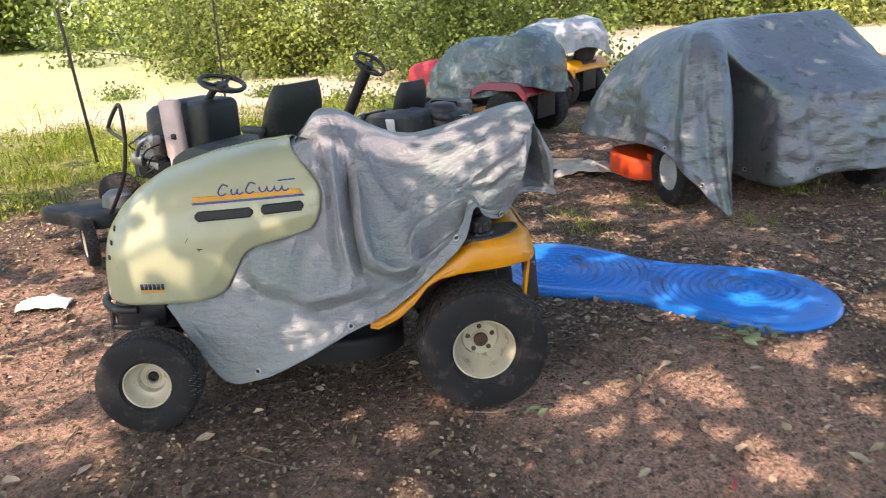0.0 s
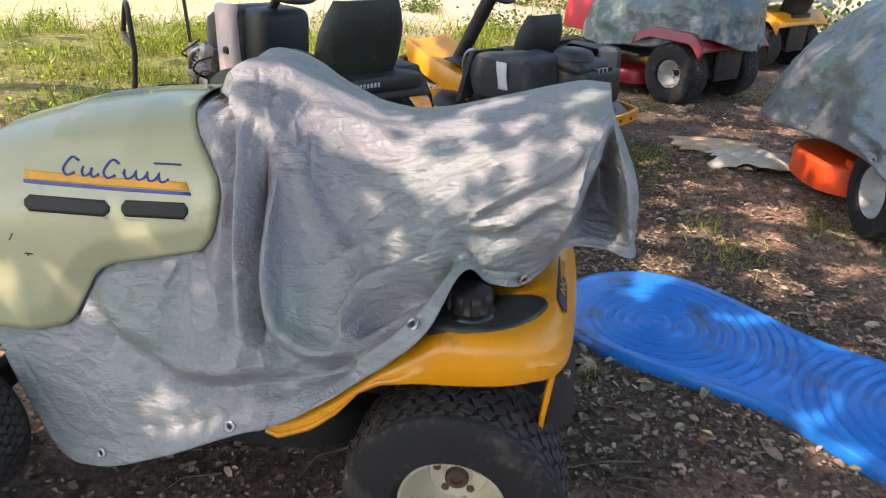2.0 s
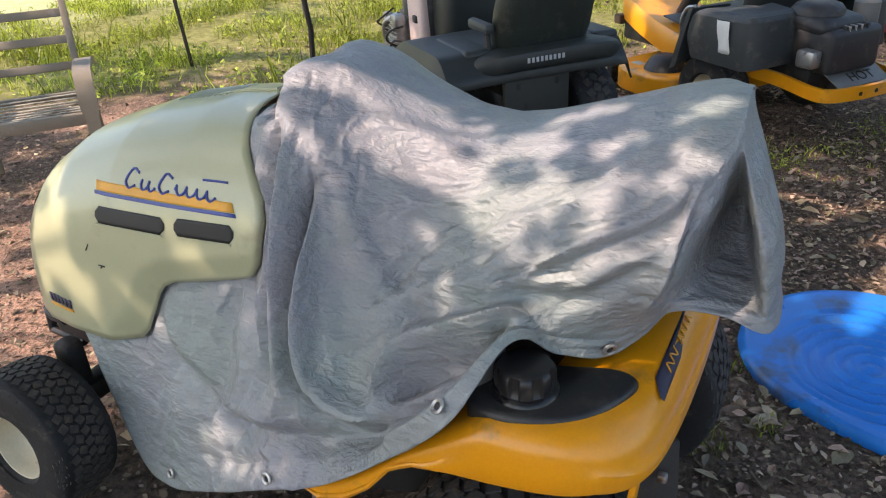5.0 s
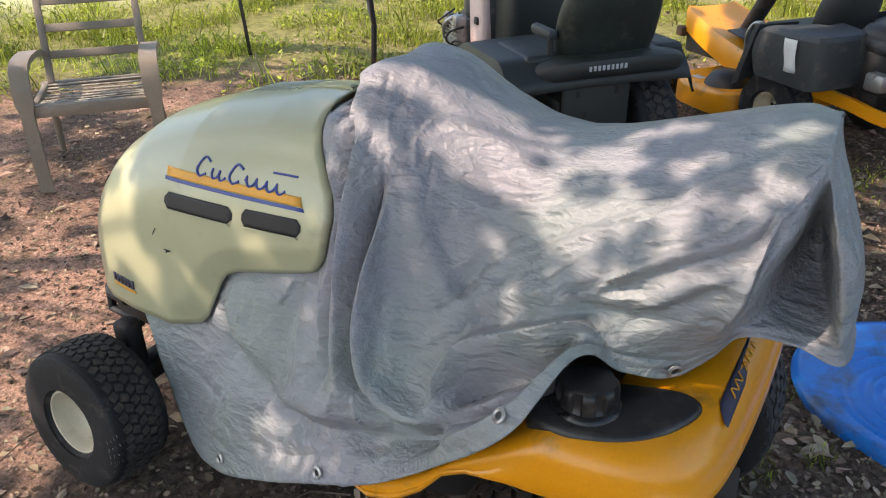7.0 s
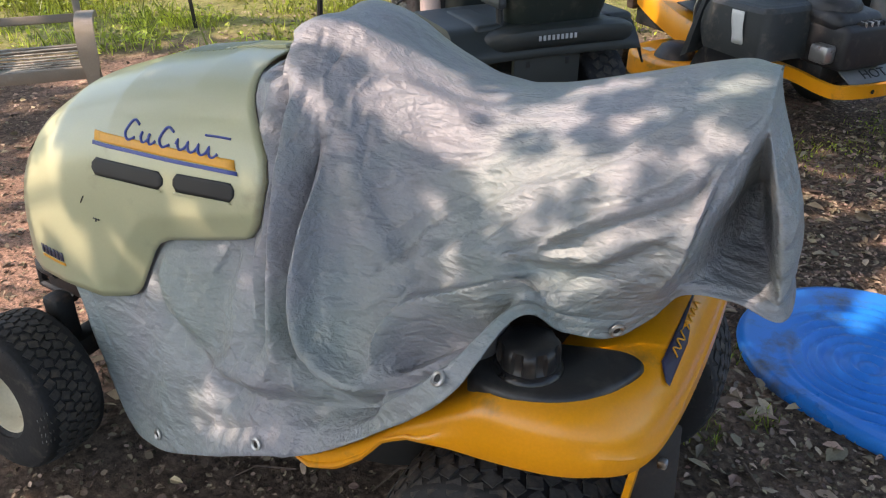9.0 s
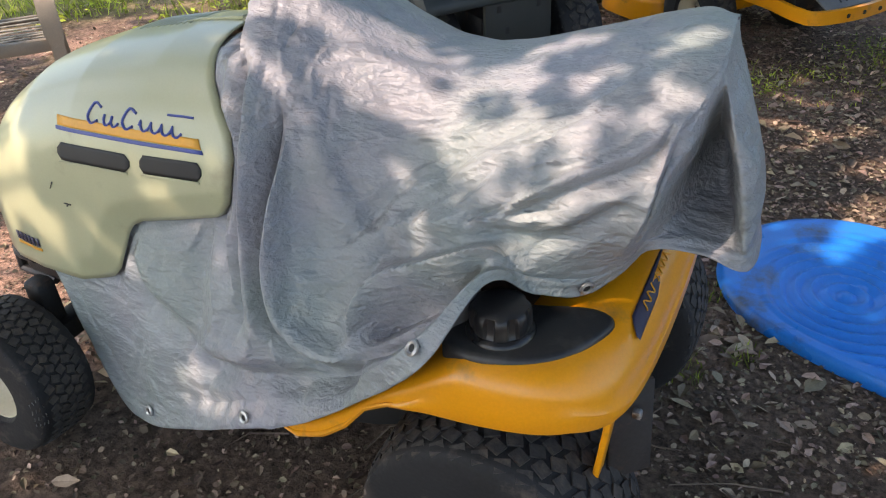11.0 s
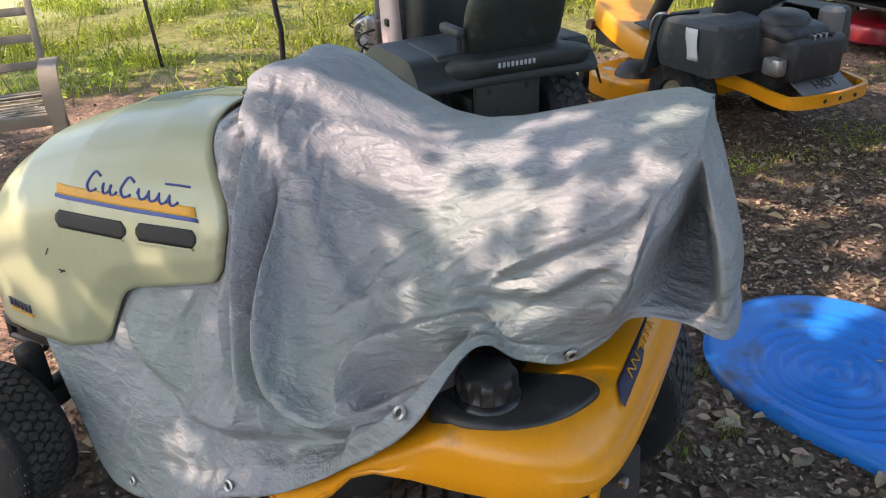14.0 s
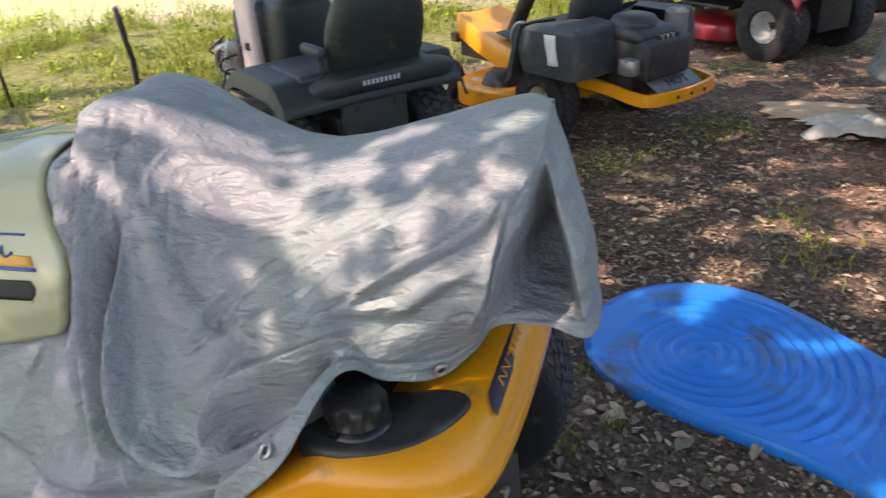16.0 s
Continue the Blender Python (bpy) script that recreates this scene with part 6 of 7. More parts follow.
def litter():
    n = 110000
    x = rng.normal(-0.2, 2.7, n)
    y = rng.normal(1.2, 2.5, n)
    keep = (x > -5) & (x < 6) & (y > -3.5) & (y < 9)
    x, y = x[keep], y[keep]
    dens = np.array([noise.noise((a * 0.9, b * 0.9, 2.0)) for a, b in zip(x, y)])
    under = np.exp(-(((x + 0.4) / 0.9) ** 4 + ((y + 0.45) / 0.65) ** 4))  # few leaves beneath the tractor
    keep = (rng.uniform(0, 1, len(x)) > 0.75 * under) & (dens > rng.uniform(-0.9, 0.45, len(x))) & (rng.uniform(0, 1, len(x)) < np.clip(0.75 + 0.5 * y, 0.75, 1))
    x, y = x[keep], y[keep]
    z = np.array([ground_height(a, b) for a, b in zip(x, y)]) + rng.uniform(0.003, 0.014, len(x))
    s = (rng.gamma(1.4, 0.0095, len(x)) + 0.005) * np.clip(0.85 + 0.25 * y, 0.85, 1)
    leaf_quads(np.stack([x, y, z], 1), s, rng, "leaf_litter", M_LITTER, 0.5, label="scattered dry brown leaves over the soil", category="leaf litter", kind="stuff", lie=0.12)
    n = 70000
    x, y = rng.normal(0.4, 2.0, n), rng.normal(0.9, 2.2, n)
    keep = (x > -4) & (x < 5) & (y > -3) & (y < 7)
    x, y = x[keep], y[keep]
    z = np.array([ground_height(a, b) for a, b in zip(x, y)]) + rng.uniform(0.001, 0.008, len(x))
    leaf_quads(np.stack([x, y, z], 1), rng.gamma(3, 0.0035, len(x)) + 0.004, rng, "leaf_crumbs", M_CRUMB, 0.7, label="fine brown leaf crumbs and bark bits over the soil", category="leaf litter", kind="stuff", lie=0.25)
    bm = bmesh.new()
    for _ in range(420):
        a, b = rng.normal(0.3, 2.2), rng.normal(0.8, 2.4)
        t = rng.uniform(0, 6.28)
        L = rng.uniform(0.05, 0.28)
        z = ground_height(a, b) + 0.008
        p = [(a, b, z), (a + L * 0.5 * math.cos(t) + rng.normal() * 0.01, b + L * 0.5 * math.sin(t) + rng.normal() * 0.01, z + 0.006), (a + L * math.cos(t + 0.2), b + L * math.sin(t + 0.2), z)]
        tube(bm, p, rng.uniform(0.0015, 0.005), 5, taper=0.5)
    tagged(part("fallen_twigs", bm, M_TWIG), "thin fallen twigs lying among the leaves", "twigs", kind="stuff")


litter()


def blades(name, spots, heights, mat, label, category):
    n = len(spots)
    p = np.asarray(spots, float)
    h = np.asarray(heights, float)[:, None]
    a = rng.uniform(0, 2 * math.pi, n)
    w = np.stack([np.cos(a), np.sin(a), np.zeros(n)], 1) * (0.0025 + 0.012 * h)
    lean = np.stack([rng.normal(0, 0.35, n), rng.normal(0, 0.35, n), np.ones(n)], 1)
    mid = p + lean * h * 0.55
    tip = p + lean * h * [1, 1, 0.95] + np.stack([rng.normal(0, 0.15, n), rng.normal(0, 0.15, n), np.zeros(n)], 1) * h
    v = np.stack([p - w, p + w, mid + w * 0.7, tip, mid - w * 0.7], 1)
    idx = np.arange(n)[:, None] * 5
    me = bpy.data.meshes.new(name)
    me.from_pydata(v.reshape(-1, 3).tolist(), [], (idx + [0, 1, 2, 4]).tolist() + (idx + [4, 2, 3]).tolist())
    me.materials.append(mat)
    return tagged(new(name, me), label, category, kind="stuff")


def grasses():
    n = 90000
    x = rng.uniform(-8, 0.5, n)
    y = rng.uniform(1.5, 10, n)
    e = -0.62 * x + 0.78 * y
    clump = np.array([noise.noise((a * 1.7, b * 1.7, 6.0)) + 0.5 * noise.noise((a * 5, b * 5, 1.0)) for a, b in zip(x, y)])
    edge = np.clip((e - 4.1) / 1.0, 0, 1) * np.clip((8.6 - (-0.3 * x + 0.95 * y)) / 0.8, 0.06, 1)
    keep = rng.uniform(0, 1, n) < edge * np.clip(0.30 + 1.7 * clump, 0.03, 1)
    x, y, cl = x[keep], y[keep], clump[keep]
    blades("grass", np.stack([x, y, np.zeros(len(x)) - 0.01], 1), np.clip(rng.gamma(4, 0.022, len(x)) * (1 + cl), 0.02, 0.4), M_GRASS, "sunlit yellow-green grass at the edge of the field", "grass")
    n = 42000
    x, y = rng.uniform(-8, 1, n), rng.uniform(1.5, 9.5, n)
    clump = np.array([noise.noise((a * 1.7, b * 1.7, 6.0)) + 0.6 * noise.noise((a * 4, b * 4, 8.0)) for a, b in zip(x, y)])
    keep = (rng.uniform(0, 1, n) < np.clip((-0.62 * x + 0.78 * y - 3.7) / 0.9, 0, 1) * np.clip(0.25 + 1.8 * clump, 0.02, 1)) & (-0.3 * x + 0.95 * y < 8.4)
    x, y, cl = x[keep], y[keep], clump[keep]
    h = rng.uniform(0.01, 0.10, len(x)) * (1 + cl)
    leaf_quads(np.stack([x, y, h], 1), rng.uniform(0.025, 0.06, len(x)), rng, "ground_weeds", M_GRASS, 0.5, label="low broad-leaved weeds among the grass", category="weeds", kind="stuff", lie=0.6)
    n = 5000
    cx = rng.uniform(-3.5, 5, 60)
    cy = rng.uniform(1.6, 8, 60)
    k = rng.integers(0, 60, n)
    x, y = cx[k] + rng.normal(0, 0.09, n), cy[k] + rng.normal(0, 0.09, n)
    blades("grass_tufts", np.stack([x, y, np.zeros(n) - 0.005], 1), rng.gamma(4, 0.010, n) + 0.01, M_GRASS, "sparse low green tufts in the leaf litter", "grass")


grasses()

# sprig with pale leaves beside the board
def sprig(name, x, y, n, spread, size, label, category):
    t = thing(name, pose(x, y, 0), label, category)
    for k in range(n):
        c = np.array([[0, 0, 0.03]]) + rng.normal(0, 1, (1, 3)) * [spread, spread, 0.01]
        leaf_quads(c, rng.uniform(0.8, 1.3, 1) * size, rng, "leaf", M_SPRIG, 0.5, parent=t, lie=0.3)
    bm = bmesh.new()
    tube(bm, [(-spread, -spread, 0.015), (0, 0, 0.03), (spread, spread * 0.6, 0.02)], 0.003, 5)
    part("stem", bm, M_TWIG, t)


sprig("leafy_sprig", 1.30, -0.03, 24, 0.06, 0.065, "cut green sprig wilting on the soil", "sprig")
def tufts():
    """Small green tufts in the trodden soil."""
    p, h = [], []
    for x, y, r, n in ((0.22, 0.45, 0.04, 70), (0.37, 0.58, 0.03, 25), (0.21, 0.83, 0.04, 50), (0.52, 0.70, 0.02, 14), (-1.62, -0.36, 0.05, 80), (-1.58, -0.12, 0.04, 50), (0.23, 2.70, 0.16, 130), (0.73, 3.22, 0.18, 190), (0.62, 2.75, 0.12, 70)):
        p.append(np.stack([rng.normal(x, r, n), rng.normal(y, r, n), np.full(n, -0.003)], 1))
        h.append(rng.gamma(4, 0.006, n) + 0.008)
    blades("low_tufts", np.concatenate(p), np.concatenate(h), M_GRASS, "small green grass tufts in the trodden soil", "grass")


tufts()
sprig("fallen_sprig", 0.20, -0.52, 3, 0.02, 0.06, "fallen green leaves by the rear wheel", "sprig")


# ---- woods ----
def tree(x, y, h, r, crown_from, crown_r, n_clump, leaves, seed, size=0.13, leaf_mat=None, label="tall tree with a leafy crown over the clearing", group="trees", lean=(0, 0), offset=(0, 0), flatten=0.45):
    rg = np.random.default_rng(seed)
    t = thing("tree", pose(x, y, 0), label, "tree", group)
    bm = bmesh.new()
    top = Vector((offset[0] * 0.6 + lean[0], offset[1] * 0.6 + lean[1], h))
    spine = smooth_path([(0, 0, -0.1), (lean[0] * 0.2 + 0.05, lean[1] * 0.2, h * 0.3), (offset[0] * 0.25, offset[1] * 0.25, h * 0.6), tuple(top)], 18)
    tube(bm, spine, r, 12, taper=0.25)
    part("trunk", bm, M_BARK, t)
    cz = (crown_from + h) / 2 + 0.6
    ctr = np.array([offset[0], offset[1], cz])
    cl = rg.normal(size=(n_clump, 3))
    cl /= np.linalg.norm(cl, axis=1, keepdims=True)
    cl *= rg.uniform(0.25, 1, (n_clump, 1)) ** 0.5
    cl = ctr + cl * [crown_r, crown_r, crown_r * flatten]
    for k in range(min(7, n_clump)):
        a = spine[9 + k % 7]
        b = Vector(cl[k])
        bm = bmesh.new()
        tube(bm, [a, a.lerp(b, 0.5) + Vector((0, 0, 0.25)), b], r * 0.3, 7, taper=0.3)
        part("limb", bm, M_BARK, t)
    which = rg.integers(0, n_clump, leaves)
    rad = rg.uniform(0.35, 0.75, n_clump)[which][:, None]
    pts = cl[which] + rg.normal(size=(leaves, 3)) * rad * [0.6, 0.6, 0.35]
    leaf_quads(pts, rg.uniform(0.6, 1.5, leaves) * size, rg, "crown", leaf_mat or M_LEAF, 0.6, parent=t)
    return t


# trees that shade the clearing, all standing beside or behind the path; their crowns meet overhead, with gaps
STEMS = ((-6.4, -3.4, 8.5), (-2.0, -6.6, 9.0), (2.8, -5.6, 8.5), (5.6, -1.6, 9.0), (8.5, 4.4, 9.5), (-7.8, 0.4, 9.5))
GAPS = (  # where light comes through: place on the ground, reach in x and y, share of shade
    (0.42, 0.44, 0.52, 0.32, 0.36),
    (-0.62, 0.45, 0.50, 0.42, 0.94),
    (-0.05, -0.12, 0.85, 0.16, 0.96),
    (0.28, -0.08, 0.42, 0.13, 1.0),
    (-0.05, -0.85, 0.30, 0.16, 0.5),
    (-0.55, -0.5, 0.55, 0.22, 0.95),
    (0.05, -0.5, 0.30, 0.07, 0.45),
    (1.65, -0.1, 0.35, 0.25, 0.45),
    (1.4, 2.1, 0.7, 0.6, 0.35),
    (0.85, -0.55, 0.65, 0.33, 0.14),
    (-2.1, 0.2, 1.0, 0.9, 0.02),
    (-2.7, 2.0, 0.7, 0.5, 0.15),
    (-1.25, -0.55, 0.36, 0.28, 0.92),
    (-0.4, -1.1, 0.8, 0.45, 0.84),
    (1.1, 0.75, 0.65, 0.45, 0.74),
    (3.1, 3.1, 1.7, 1.5, 1.0),
    (-0.7, 2.53, 0.9, 0.6, 0.96),
    (0.25, 3.75, 0.9, 0.8, 0.93),
    (1.9, 6.0, 1.1, 1.0, 0.93),
    (1.45, 4.55, 0.6, 0.45, 0.2),
    (1.7, 3.2, 0.5, 0.6, 0.35),
    (2.6, 1.7, 0.9, 0.55, 1.0),
    (5.7, 5.7, 1.5, 1.7, 0.0),
)

# holes in the low bough over the tractor, by where their light falls on the level ground: middle, long half axis, half width
SEAT_HOLES = (
    (0.09, 0.588, 0.126, -0.047, 0.032), (-0.006, 0.535, 0.06, -0.10, 0.032), (0.096, 0.409, 0.016, -0.041, 0.012), (0.224, 0.632, 0.07, 0.033, 0.026),
    (0.219, 0.471, 0.085, 0.0, 0.039), (0.292, 0.583, 0.065, 0.03, 0.042), (0.343, 0.446, 0.095, -0.027, 0.056), (0.23, 0.331, 0.035, -0.035, 0.022),
    (0.476, 0.544, 0.069, -0.006, 0.052), (0.394, 0.348, 0.059, -0.013, 0.038), (0.457, 0.287, 0.02, 0.0, 0.022), (0.512, 0.398, 0.11, 0.02, 0.048),
    (0.651, 0.416, 0.06, 0.036, 0.038), (0.57, 0.301, 0.089, 0.059, 0.018), (0.637, 0.294, 0.055, 0.029, 0.018), (0.722, 0.336, -0.03, -0.062, 0.016),
    (0.576, 0.646, 0.079, 0.006, 0.026), (0.658, 0.541, 0.06, 0.011, 0.014), (0.802, 0.636, 0.041, 0.026, 0.028), (0.785, 0.468, 0.044, 0.02, 0.020),
)
FRONT_HOLES = (
    (0.47, 0.21, 0.01, 0.009, 0.012), (0.373, 0.149, 0.056, 0.026, 0.008), (0.28, 0.21, 0.069, -0.005, 0.008), (-0.503, -0.163, 0.07, 0.013, 0.040),
    (-0.236, 0.107, 0.022, 0.0, 0.016), (-0.593, 0.075, 0.03, 0.0, 0.020), (-0.38, -0.201, 0.12, 0.01, 0.014), (-0.759, 0.289, 0.03, -0.09, 0.045),
    (-0.851, 0.157, -0.08, -0.09, 0.055), (-0.785, 0.10, 0.06, 0.03, 0.035), (-0.316, 0.221, 0.06, 0.012, 0.016),
)

# lit spots on the bare dirt beside the rear wheel
DIRT_HOLES = (
    (0.27, -0.285, 0.015, -0.05, 0.018), (-0.05, -0.27, 0.02, 0.06, 0.016), (-0.17, -0.36, 0.09, -0.04, 0.030), (0.0, -0.45, 0.09, -0.03, 0.026),
    (0.416, -0.44, 0.111, 0.039, 0.052), (0.568, -0.368, 0.126, 0.039, 0.065), (0.765, -0.278, 0.053, 0.003, 0.07), (0.897, -0.386, 0.008, -0.139, 0.13),
    (0.932, -0.511, 0.065, -0.068, 0.077), (0.563, -0.558, 0.075, -0.002, 0.044), (0.418, -0.654, 0.066, 0.006, 0.035), (0.841, -0.726, 0.06, -0.01, 0.042),
    (0.638, -0.708, 0.04, 0.01, 0.029), (1.386, -0.235, 0.05, -0.1, 0.06), (1.508, -0.138, 0.102, 0.057, 0.046), (1.553, -0.421, 0.092, 0.027, 0.079),
    (1.449, -0.657, 0.04, -0.043, 0.088), (0.917, -0.981, 0.007, -0.108, 0.083), (0.924, -0.835, 0.019, -0.049, 0.057), (0.315, -0.489, 0.082, 0.015, 0.033),
)


def canopy():
    rg = np.random.default_rng(12)
    step = 0.095
    gx, gy = np.meshgrid(np.arange(-6.6, 6.4, step), np.arange(-4.6, 9.5, step))
    gx = gx.ravel() + rg.uniform(-0.04, 0.04, gx.size)
    gy = gy.ravel() + rg.uniform(-0.07, 0.07, gy.size)
    share, weight = np.full(gx.size, 0.54) * 0.35, np.full(gx.size, 0.35)
    for x, y, rx, ry, s in GAPS:
        w = np.exp(-(((gx - x) / rx) ** 2 + ((gy - y) / ry) ** 2))
        share, weight = share + w * s * 5, weight + w * 5
    share = share / weight
    open_field = 1 / (1 + np.exp(-(-0.62 * gx + 0.78 * gy - 3.7) * 5)) * (1 / (1 + np.exp(-(0.32 * gy - 1.5 - gx) * 4)))
    share = share * (1 - open_field) / (1 + np.exp(-(gy + 2.7) * 2.4))  # the crowns thin out over the path
    for x, y, rx, ry, dim in ((-4.3, 2.75, 0.8, 0.35, 0.85), (-3.3, 3.25, 0.7, 0.35, 0.85), (-5.2, 5.25, 1.2, 0.35, 0.35), (-2.6, 4.0, 0.7, 0.3, 0.6)):  # thin shade across the grass
        share = np.maximum(share, dim * np.exp(-(((gx - x) / rx) ** 2 + ((gy - y) / ry) ** 2)))
    field = np.array([noise.noise((a * 3.8, b * 3.8, 9.3)) + 0.8 * noise.noise((a * 8.5, b * 8.5, 4.1)) for a, b in zip(gx, gy)])
    rank = field.argsort().argsort() / len(field)
    bough = (gx > -1.15) & (gx < 1.0) & (gy > -0.32) & (gy < 0.88)
    side = (gx > -0.25) & (gx < 1.95) & (gy > -1.25) & (gy < 0.05) & ~bough
    keep = (rank < share) & ~bough & ~side
    gx, gy = gx[keep], gy[keep]
    z = rg.uniform(4.7, 5.3, len(gx))
    pts = np.stack([gx + SUN.x / SUN.z * z, gy + SUN.y / SUN.z * z, z], 1)
    fx, fy = np.meshgrid(np.arange(-1.13, 1.0, 0.032), np.arange(-0.30, 0.88, 0.032))
    fx = fx.ravel() + rg.uniform(-0.013, 0.013, fx.size)
    fy = fy.ravel() + rg.uniform(-0.013, 0.013, fy.size)
    ex, ey = np.meshgrid(np.arange(-0.25, 1.95, 0.036), np.arange(-1.25, 0.05, 0.036))
    ex = ex.ravel() + rg.uniform(-0.014, 0.014, ex.size)
    ey = ey.ravel() + rg.uniform(-0.014, 0.014, ey.size)
    beside = (ex > 1.0) | (ey < -0.32)
    fx, fy = np.concatenate([fx, ex[beside]]), np.concatenate([fy, ey[beside]])
    shut = np.ones(fx.size, bool)
    wob = np.array([1 + 0.35 * noise.noise((a * 14, b * 14, 2.0)) for a, b in zip(fx, fy)])
    for x, y, ux, uy, w in SEAT_HOLES + FRONT_HOLES + DIRT_HOLES:
        long = math.hypot(ux, uy)
        along = ((fx - x) * ux + (fy - y) * uy) / long
        across = ((fy - y) * ux - (fx - x) * uy) / long
        shut &= np.hypot(along / (long + 0.016), across / (w + 0.016)) > wob
    fx, fy = fx[shut], fy[shut]
    fz = rg.uniform(3.70, 3.90, len(fx))
    low = np.stack([fx + SUN.x / SUN.z * fz, fy + SUN.y / SUN.z * fz, fz], 1)
    tops = np.array([(x * 0.62 - 1.2, y * 0.62 - 0.6) for x, y, _ in STEMS])
    owner = ((pts[:, None, :2] - tops[None]) ** 2).sum(2).argmin(1)
    for k, (x, y, h) in enumerate(STEMS):
        t = thing("tree", pose(x, y, 0), "tall tree with a leafy crown reaching over the clearing", "tree", "trees")
        mine = pts[owner == k] - [x, y, 0]
        mid = Vector(mine.mean(0)) if len(mine) else Vector((0, 0, h))
        spine = smooth_path([(0, 0, -0.1), (0.1, 0.05, h * 0.3), (mid.x * 0.2, mid.y * 0.2, h * 0.55), (mid.x * 0.6, mid.y * 0.6, 5.0), (mid.x, mid.y, 5.1)], 22)
        bm = bmesh.new()
        tube(bm, spine, 0.19, 12, taper=0.2)
        part("trunk", bm, M_BARK, t)
        for j in range(min(9, len(mine))):
            a, b = spine[11 + j], Vector(mine[int(j * len(mine) / 9)])
            bm = bmesh.new()
            tube(bm, [a, a.lerp(b, 0.5) + Vector((0, 0, 0.3)), b], 0.045, 7, taper=0.25)
            part("limb", bm, M_BARK, t)
        n = 10
        c = np.repeat(mine, n, axis=0) + rg.normal(size=(len(mine) * n, 3)) * [0.03, 0.03, 0.03]
        leaf_quads(c, rg.uniform(0.10, 0.14, len(c)), rg, "crown", M_LEAF, 0.7, parent=t, lie=0.35)
        if k == 0:
            near = low - [x, y, 0]
            for j in range(8):
                a, b = spine[10 + j % 5], Vector(near[int((j + 0.5) * len(near) / 8)])
                part("limb", tubed([a, a.lerp(b, 0.5) + Vector((0, 0, 0.2)), b + Vector((0, 0, 0.05))], 0.02, 6, taper=0.25), M_BARK, t)
            c = np.repeat(near, 6, axis=0) + rg.normal(size=(len(near) * 6, 3)) * [0.010, 0.010, 0.02]
            leaf_quads(c, rg.uniform(0.038, 0.055, len(c)), rg, "low_bough", M_LEAF, 0.7, parent=t, lie=0.35)


canopy()


def wood_edge():
    """The wood beyond the field: trunks and a deep, uneven wall of undergrowth."""
    rg = np.random.default_rng(77)
    for k in range(26):
        a = radians(rg.uniform(-48, 50))
        d = rg.uniform(19, 30) * (1.8 if a < -0.2 else 1.0)
        x, y = -0.4 + d * math.sin(a), -3 + d * math.cos(a)
        if a > 0.28:
            d = 64
            x, y = -0.4 + d * math.sin(a), -3 + d * math.cos(a)
        tree(x, y, rg.uniform(8, 12), rg.uniform(0.08, 0.2), 3.0, 2.4, 22, 2400, 200 + k, 0.17, (M_BUSH, M_BUSH, M_BUSH_MID, M_BUSH_DARK)[k % 4], "slender tree at the edge of the wood", "wood edge", flatten=1.1)
    for k in range(58):
        a = radians(-50 + 100 * k / 57 + rg.normal() * 1.4)
        d, big = 15.8 + 1.0 * math.sin(5 * a + 1) + rg.normal() * 0.6, 1.0
        if a < -0.16:
            big = 1.0 + 1.1 * min(1.0, (-0.16 - a) / 0.15)
            d *= big
        elif a > 0.24:
            big = 2.0
            d = 30 + rg.normal() * 1.2
        elif a > 0.05:
            d = 14.5 + rg.normal() * 0.6
        x, y = -0.4 + d * math.sin(a), -3 + d * math.cos(a)
        n = 4300
        s = rg.uniform(0.7, 1.7) * big
        ncl = 14
        cl = rg.normal(size=(ncl, 3)) * [0.8 * s, 0.6 * s, 0.7 * s] + [0, 0, 1.1 * s]
        w = rg.integers(0, ncl, n)
        p = cl[w] + rg.normal(size=(n, 3)) * [0.30 * big, 0.30 * big, 0.26 * big]
        p[:, 2] = np.abs(p[:, 2]) + 0.02
        t = thing("shrub", pose(x, y, 0), "dense green shrub at the edge of the wood", "shrub", "wood edge")
        # between 0.08 and 0.24 the darker green paints in the shade on the shrubs
        leaf_quads(p, rg.uniform(0.045, 0.115, n) * big, rg, "foliage", M_BUSH_MID if 0.08 < a < 0.24 else (M_BUSH, M_BUSH_MID, M_BUSH, M_BUSH, M_BUSH_MID)[int(2.5 + 2.5 * noise.noise((a * 9, 3.3, k * 0.35))) % 5], 0.6, parent=t)
        for j in range(2):
            part("stem", tubed([(0, 0, -0.05), tuple(cl[j] * 0.5), tuple(cl[j])], 0.025, 6, taper=0.4), M_BARK, t)


wood_edge()


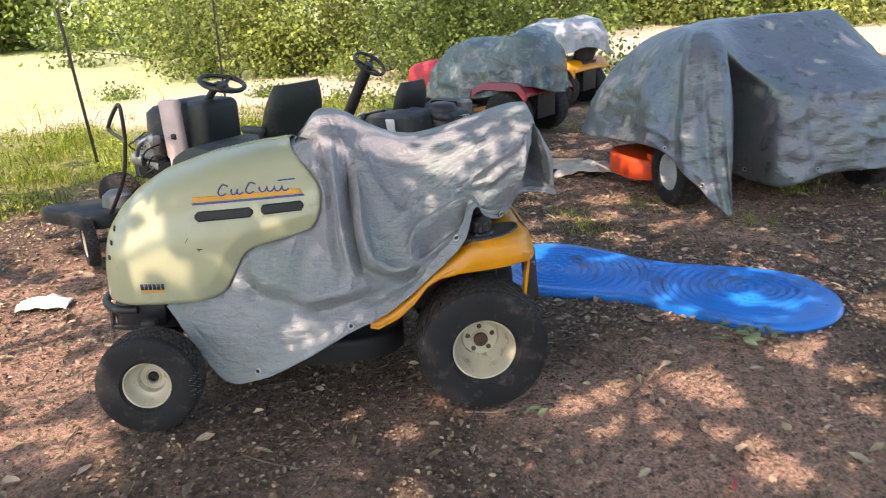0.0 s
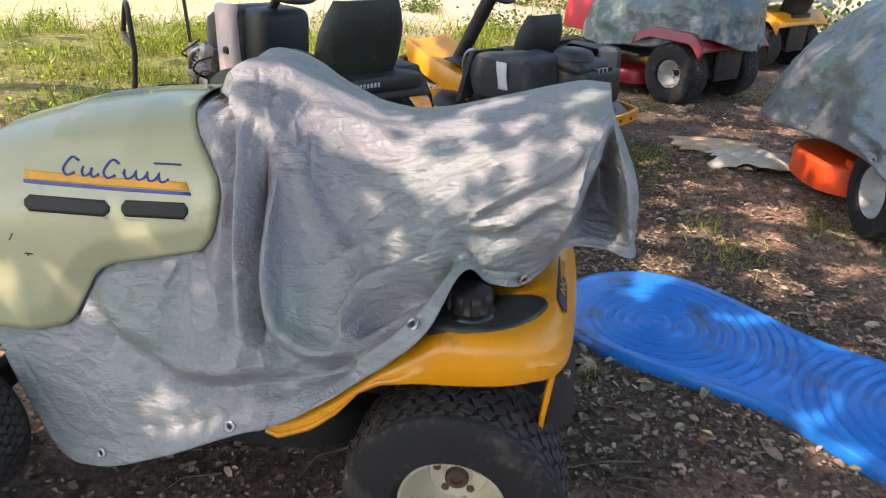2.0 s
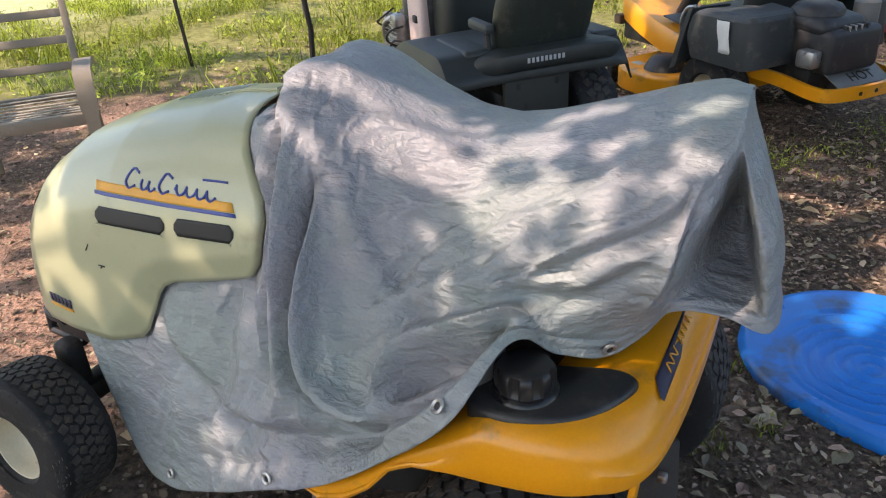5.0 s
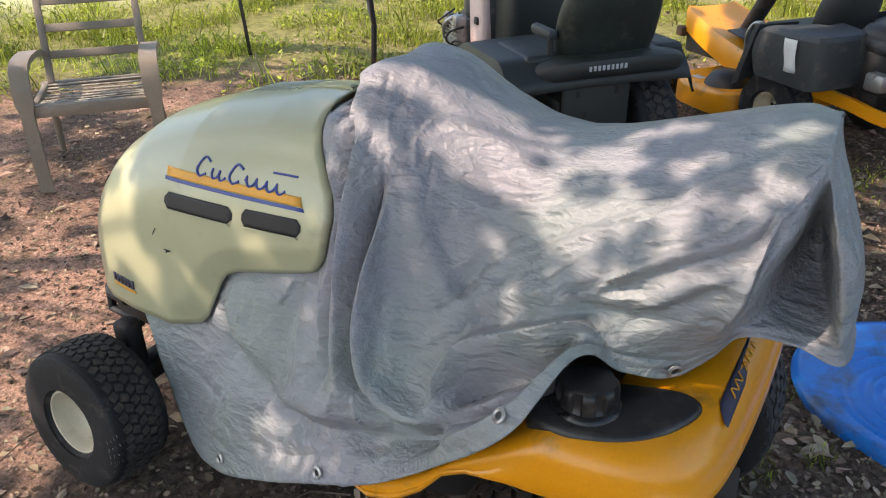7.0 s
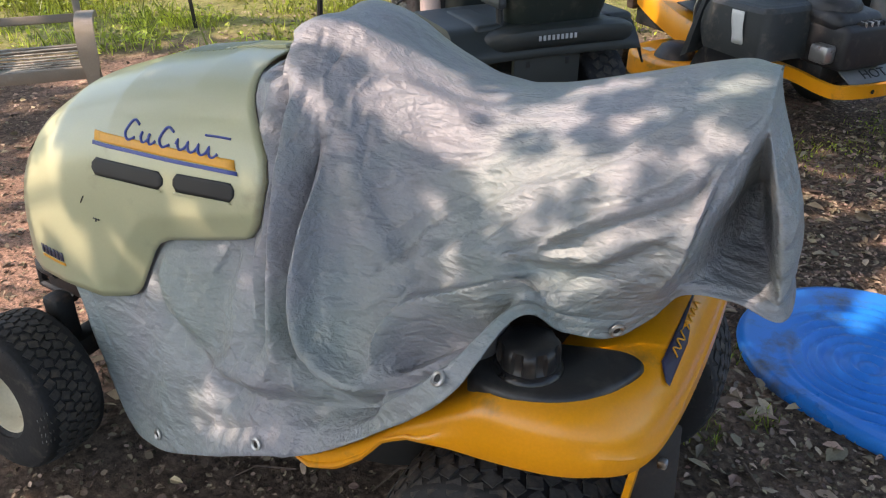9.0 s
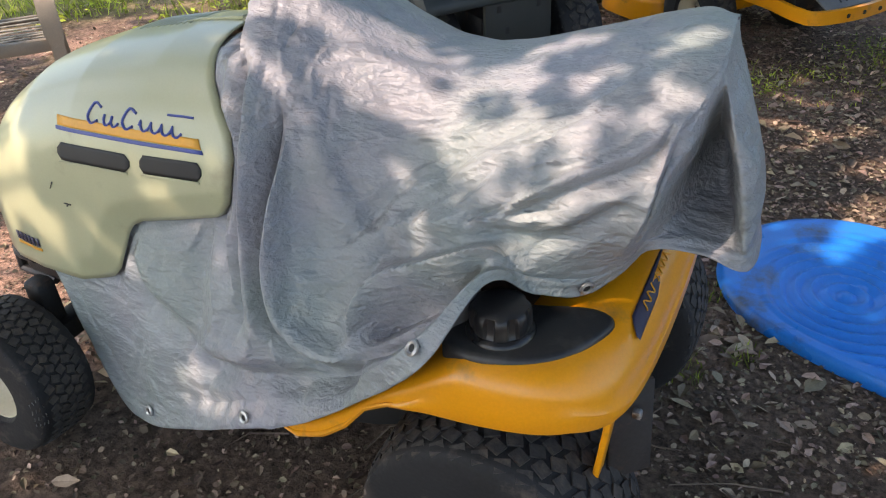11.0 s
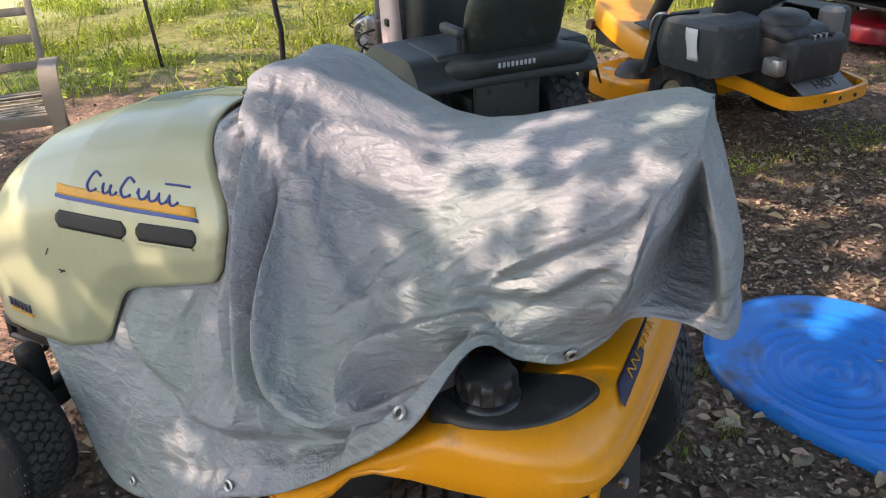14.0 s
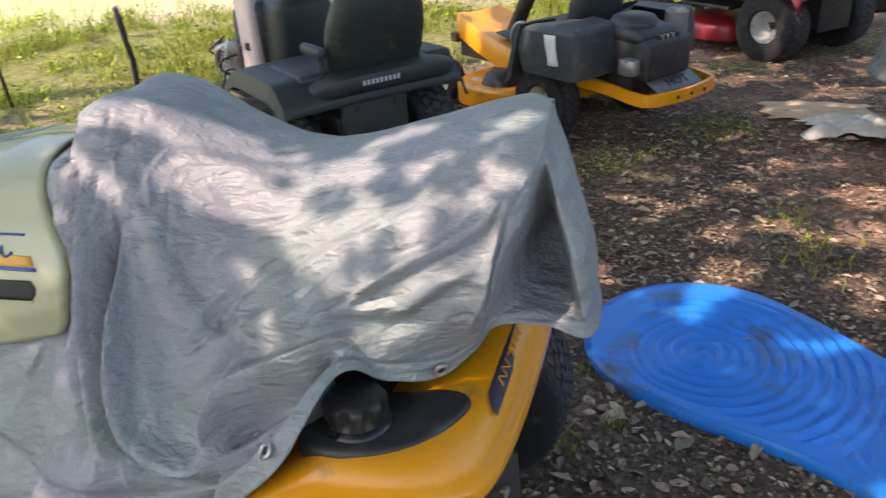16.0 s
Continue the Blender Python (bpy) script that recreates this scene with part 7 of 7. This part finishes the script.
def low_plants():
    """Weeds by the tracks, ahead of the wood."""
    rg = np.random.default_rng(31)
    for k, (x, y, s) in enumerate(((-4.4, 10.4, 0.25), (-0.6, 8.2, 0.35), (0.0, 7.6, 0.4), (0.6, 8.8, 0.5), (-1.9, 9.8, 0.25), (1.2, 9.8, 0.6), (2.2, 10.4, 0.6))):
        n = 420
        p = np.abs(rg.normal(size=(n, 3))) * [1, 1, 0.7] * s * 0.6
        p[:, 0] *= rg.choice([-1, 1], n)
        p[:, 1] *= rg.choice([-1, 1], n)
        t = thing("weed", pose(x, y, 0), "leafy weed growing by the dirt track", "weed", "weeds")
        leaf_quads(p, rg.uniform(0.03, 0.07, n), rg, "foliage", M_BUSH_MID, 0.55, parent=t)
        for j in range(3):
            part("stem", tubed([(0, 0, -0.02), tuple(p[j] * 0.6), tuple(p[j])], 0.008, 5, taper=0.4), M_BARK, t)


low_plants()


def weed_patches():
    """Low green seedlings in thin patches on the shaded soil."""
    rg = np.random.default_rng(77)
    spots = []
    for x, y, r, n in ((0.73, 3.33, 0.22, 420), (0.15, 2.62, 0.16, 220), (0.44, 2.87, 0.12, 90), (0.93, 4.79, 0.30, 420), (1.93, 5.55, 0.45, 600)):
        spots.append(np.stack([rg.normal(x, r * 0.6, n), rg.normal(y, r * 0.6, n), rg.uniform(0.006, 0.035, n)], 1))
    p = np.concatenate(spots)
    leaf_quads(p, rg.uniform(0.010, 0.024, len(p)), rg, "seedlings", M_GRASS, 0.5, label="low green seedlings in thin patches on soil", category="weeds", kind="stuff", lie=0.5)


weed_patches()


def broad_leaves():
    """Larger dead leaves lying flat here and there."""
    rg = np.random.default_rng(31)
    n = 700
    x, y = rg.uniform(-2.5, 3.0, n), rg.uniform(-1.4, 5.0, n)
    x[:26], y[:26] = rg.normal(0.30, 0.09, 26), rg.normal(0.62, 0.07, 26)
    z = np.array([ground_height(a, b) for a, b in zip(x, y)]) + rg.uniform(0.006, 0.016, n)
    leaf_quads(np.stack([x, y, z], 1), rg.uniform(0.03, 0.085, n), rg, "fallen_leaves", M_BROAD, 0.42, label="larger tan dead leaves lying on the soil", category="leaf litter", kind="stuff", lie=0.15)


broad_leaves()
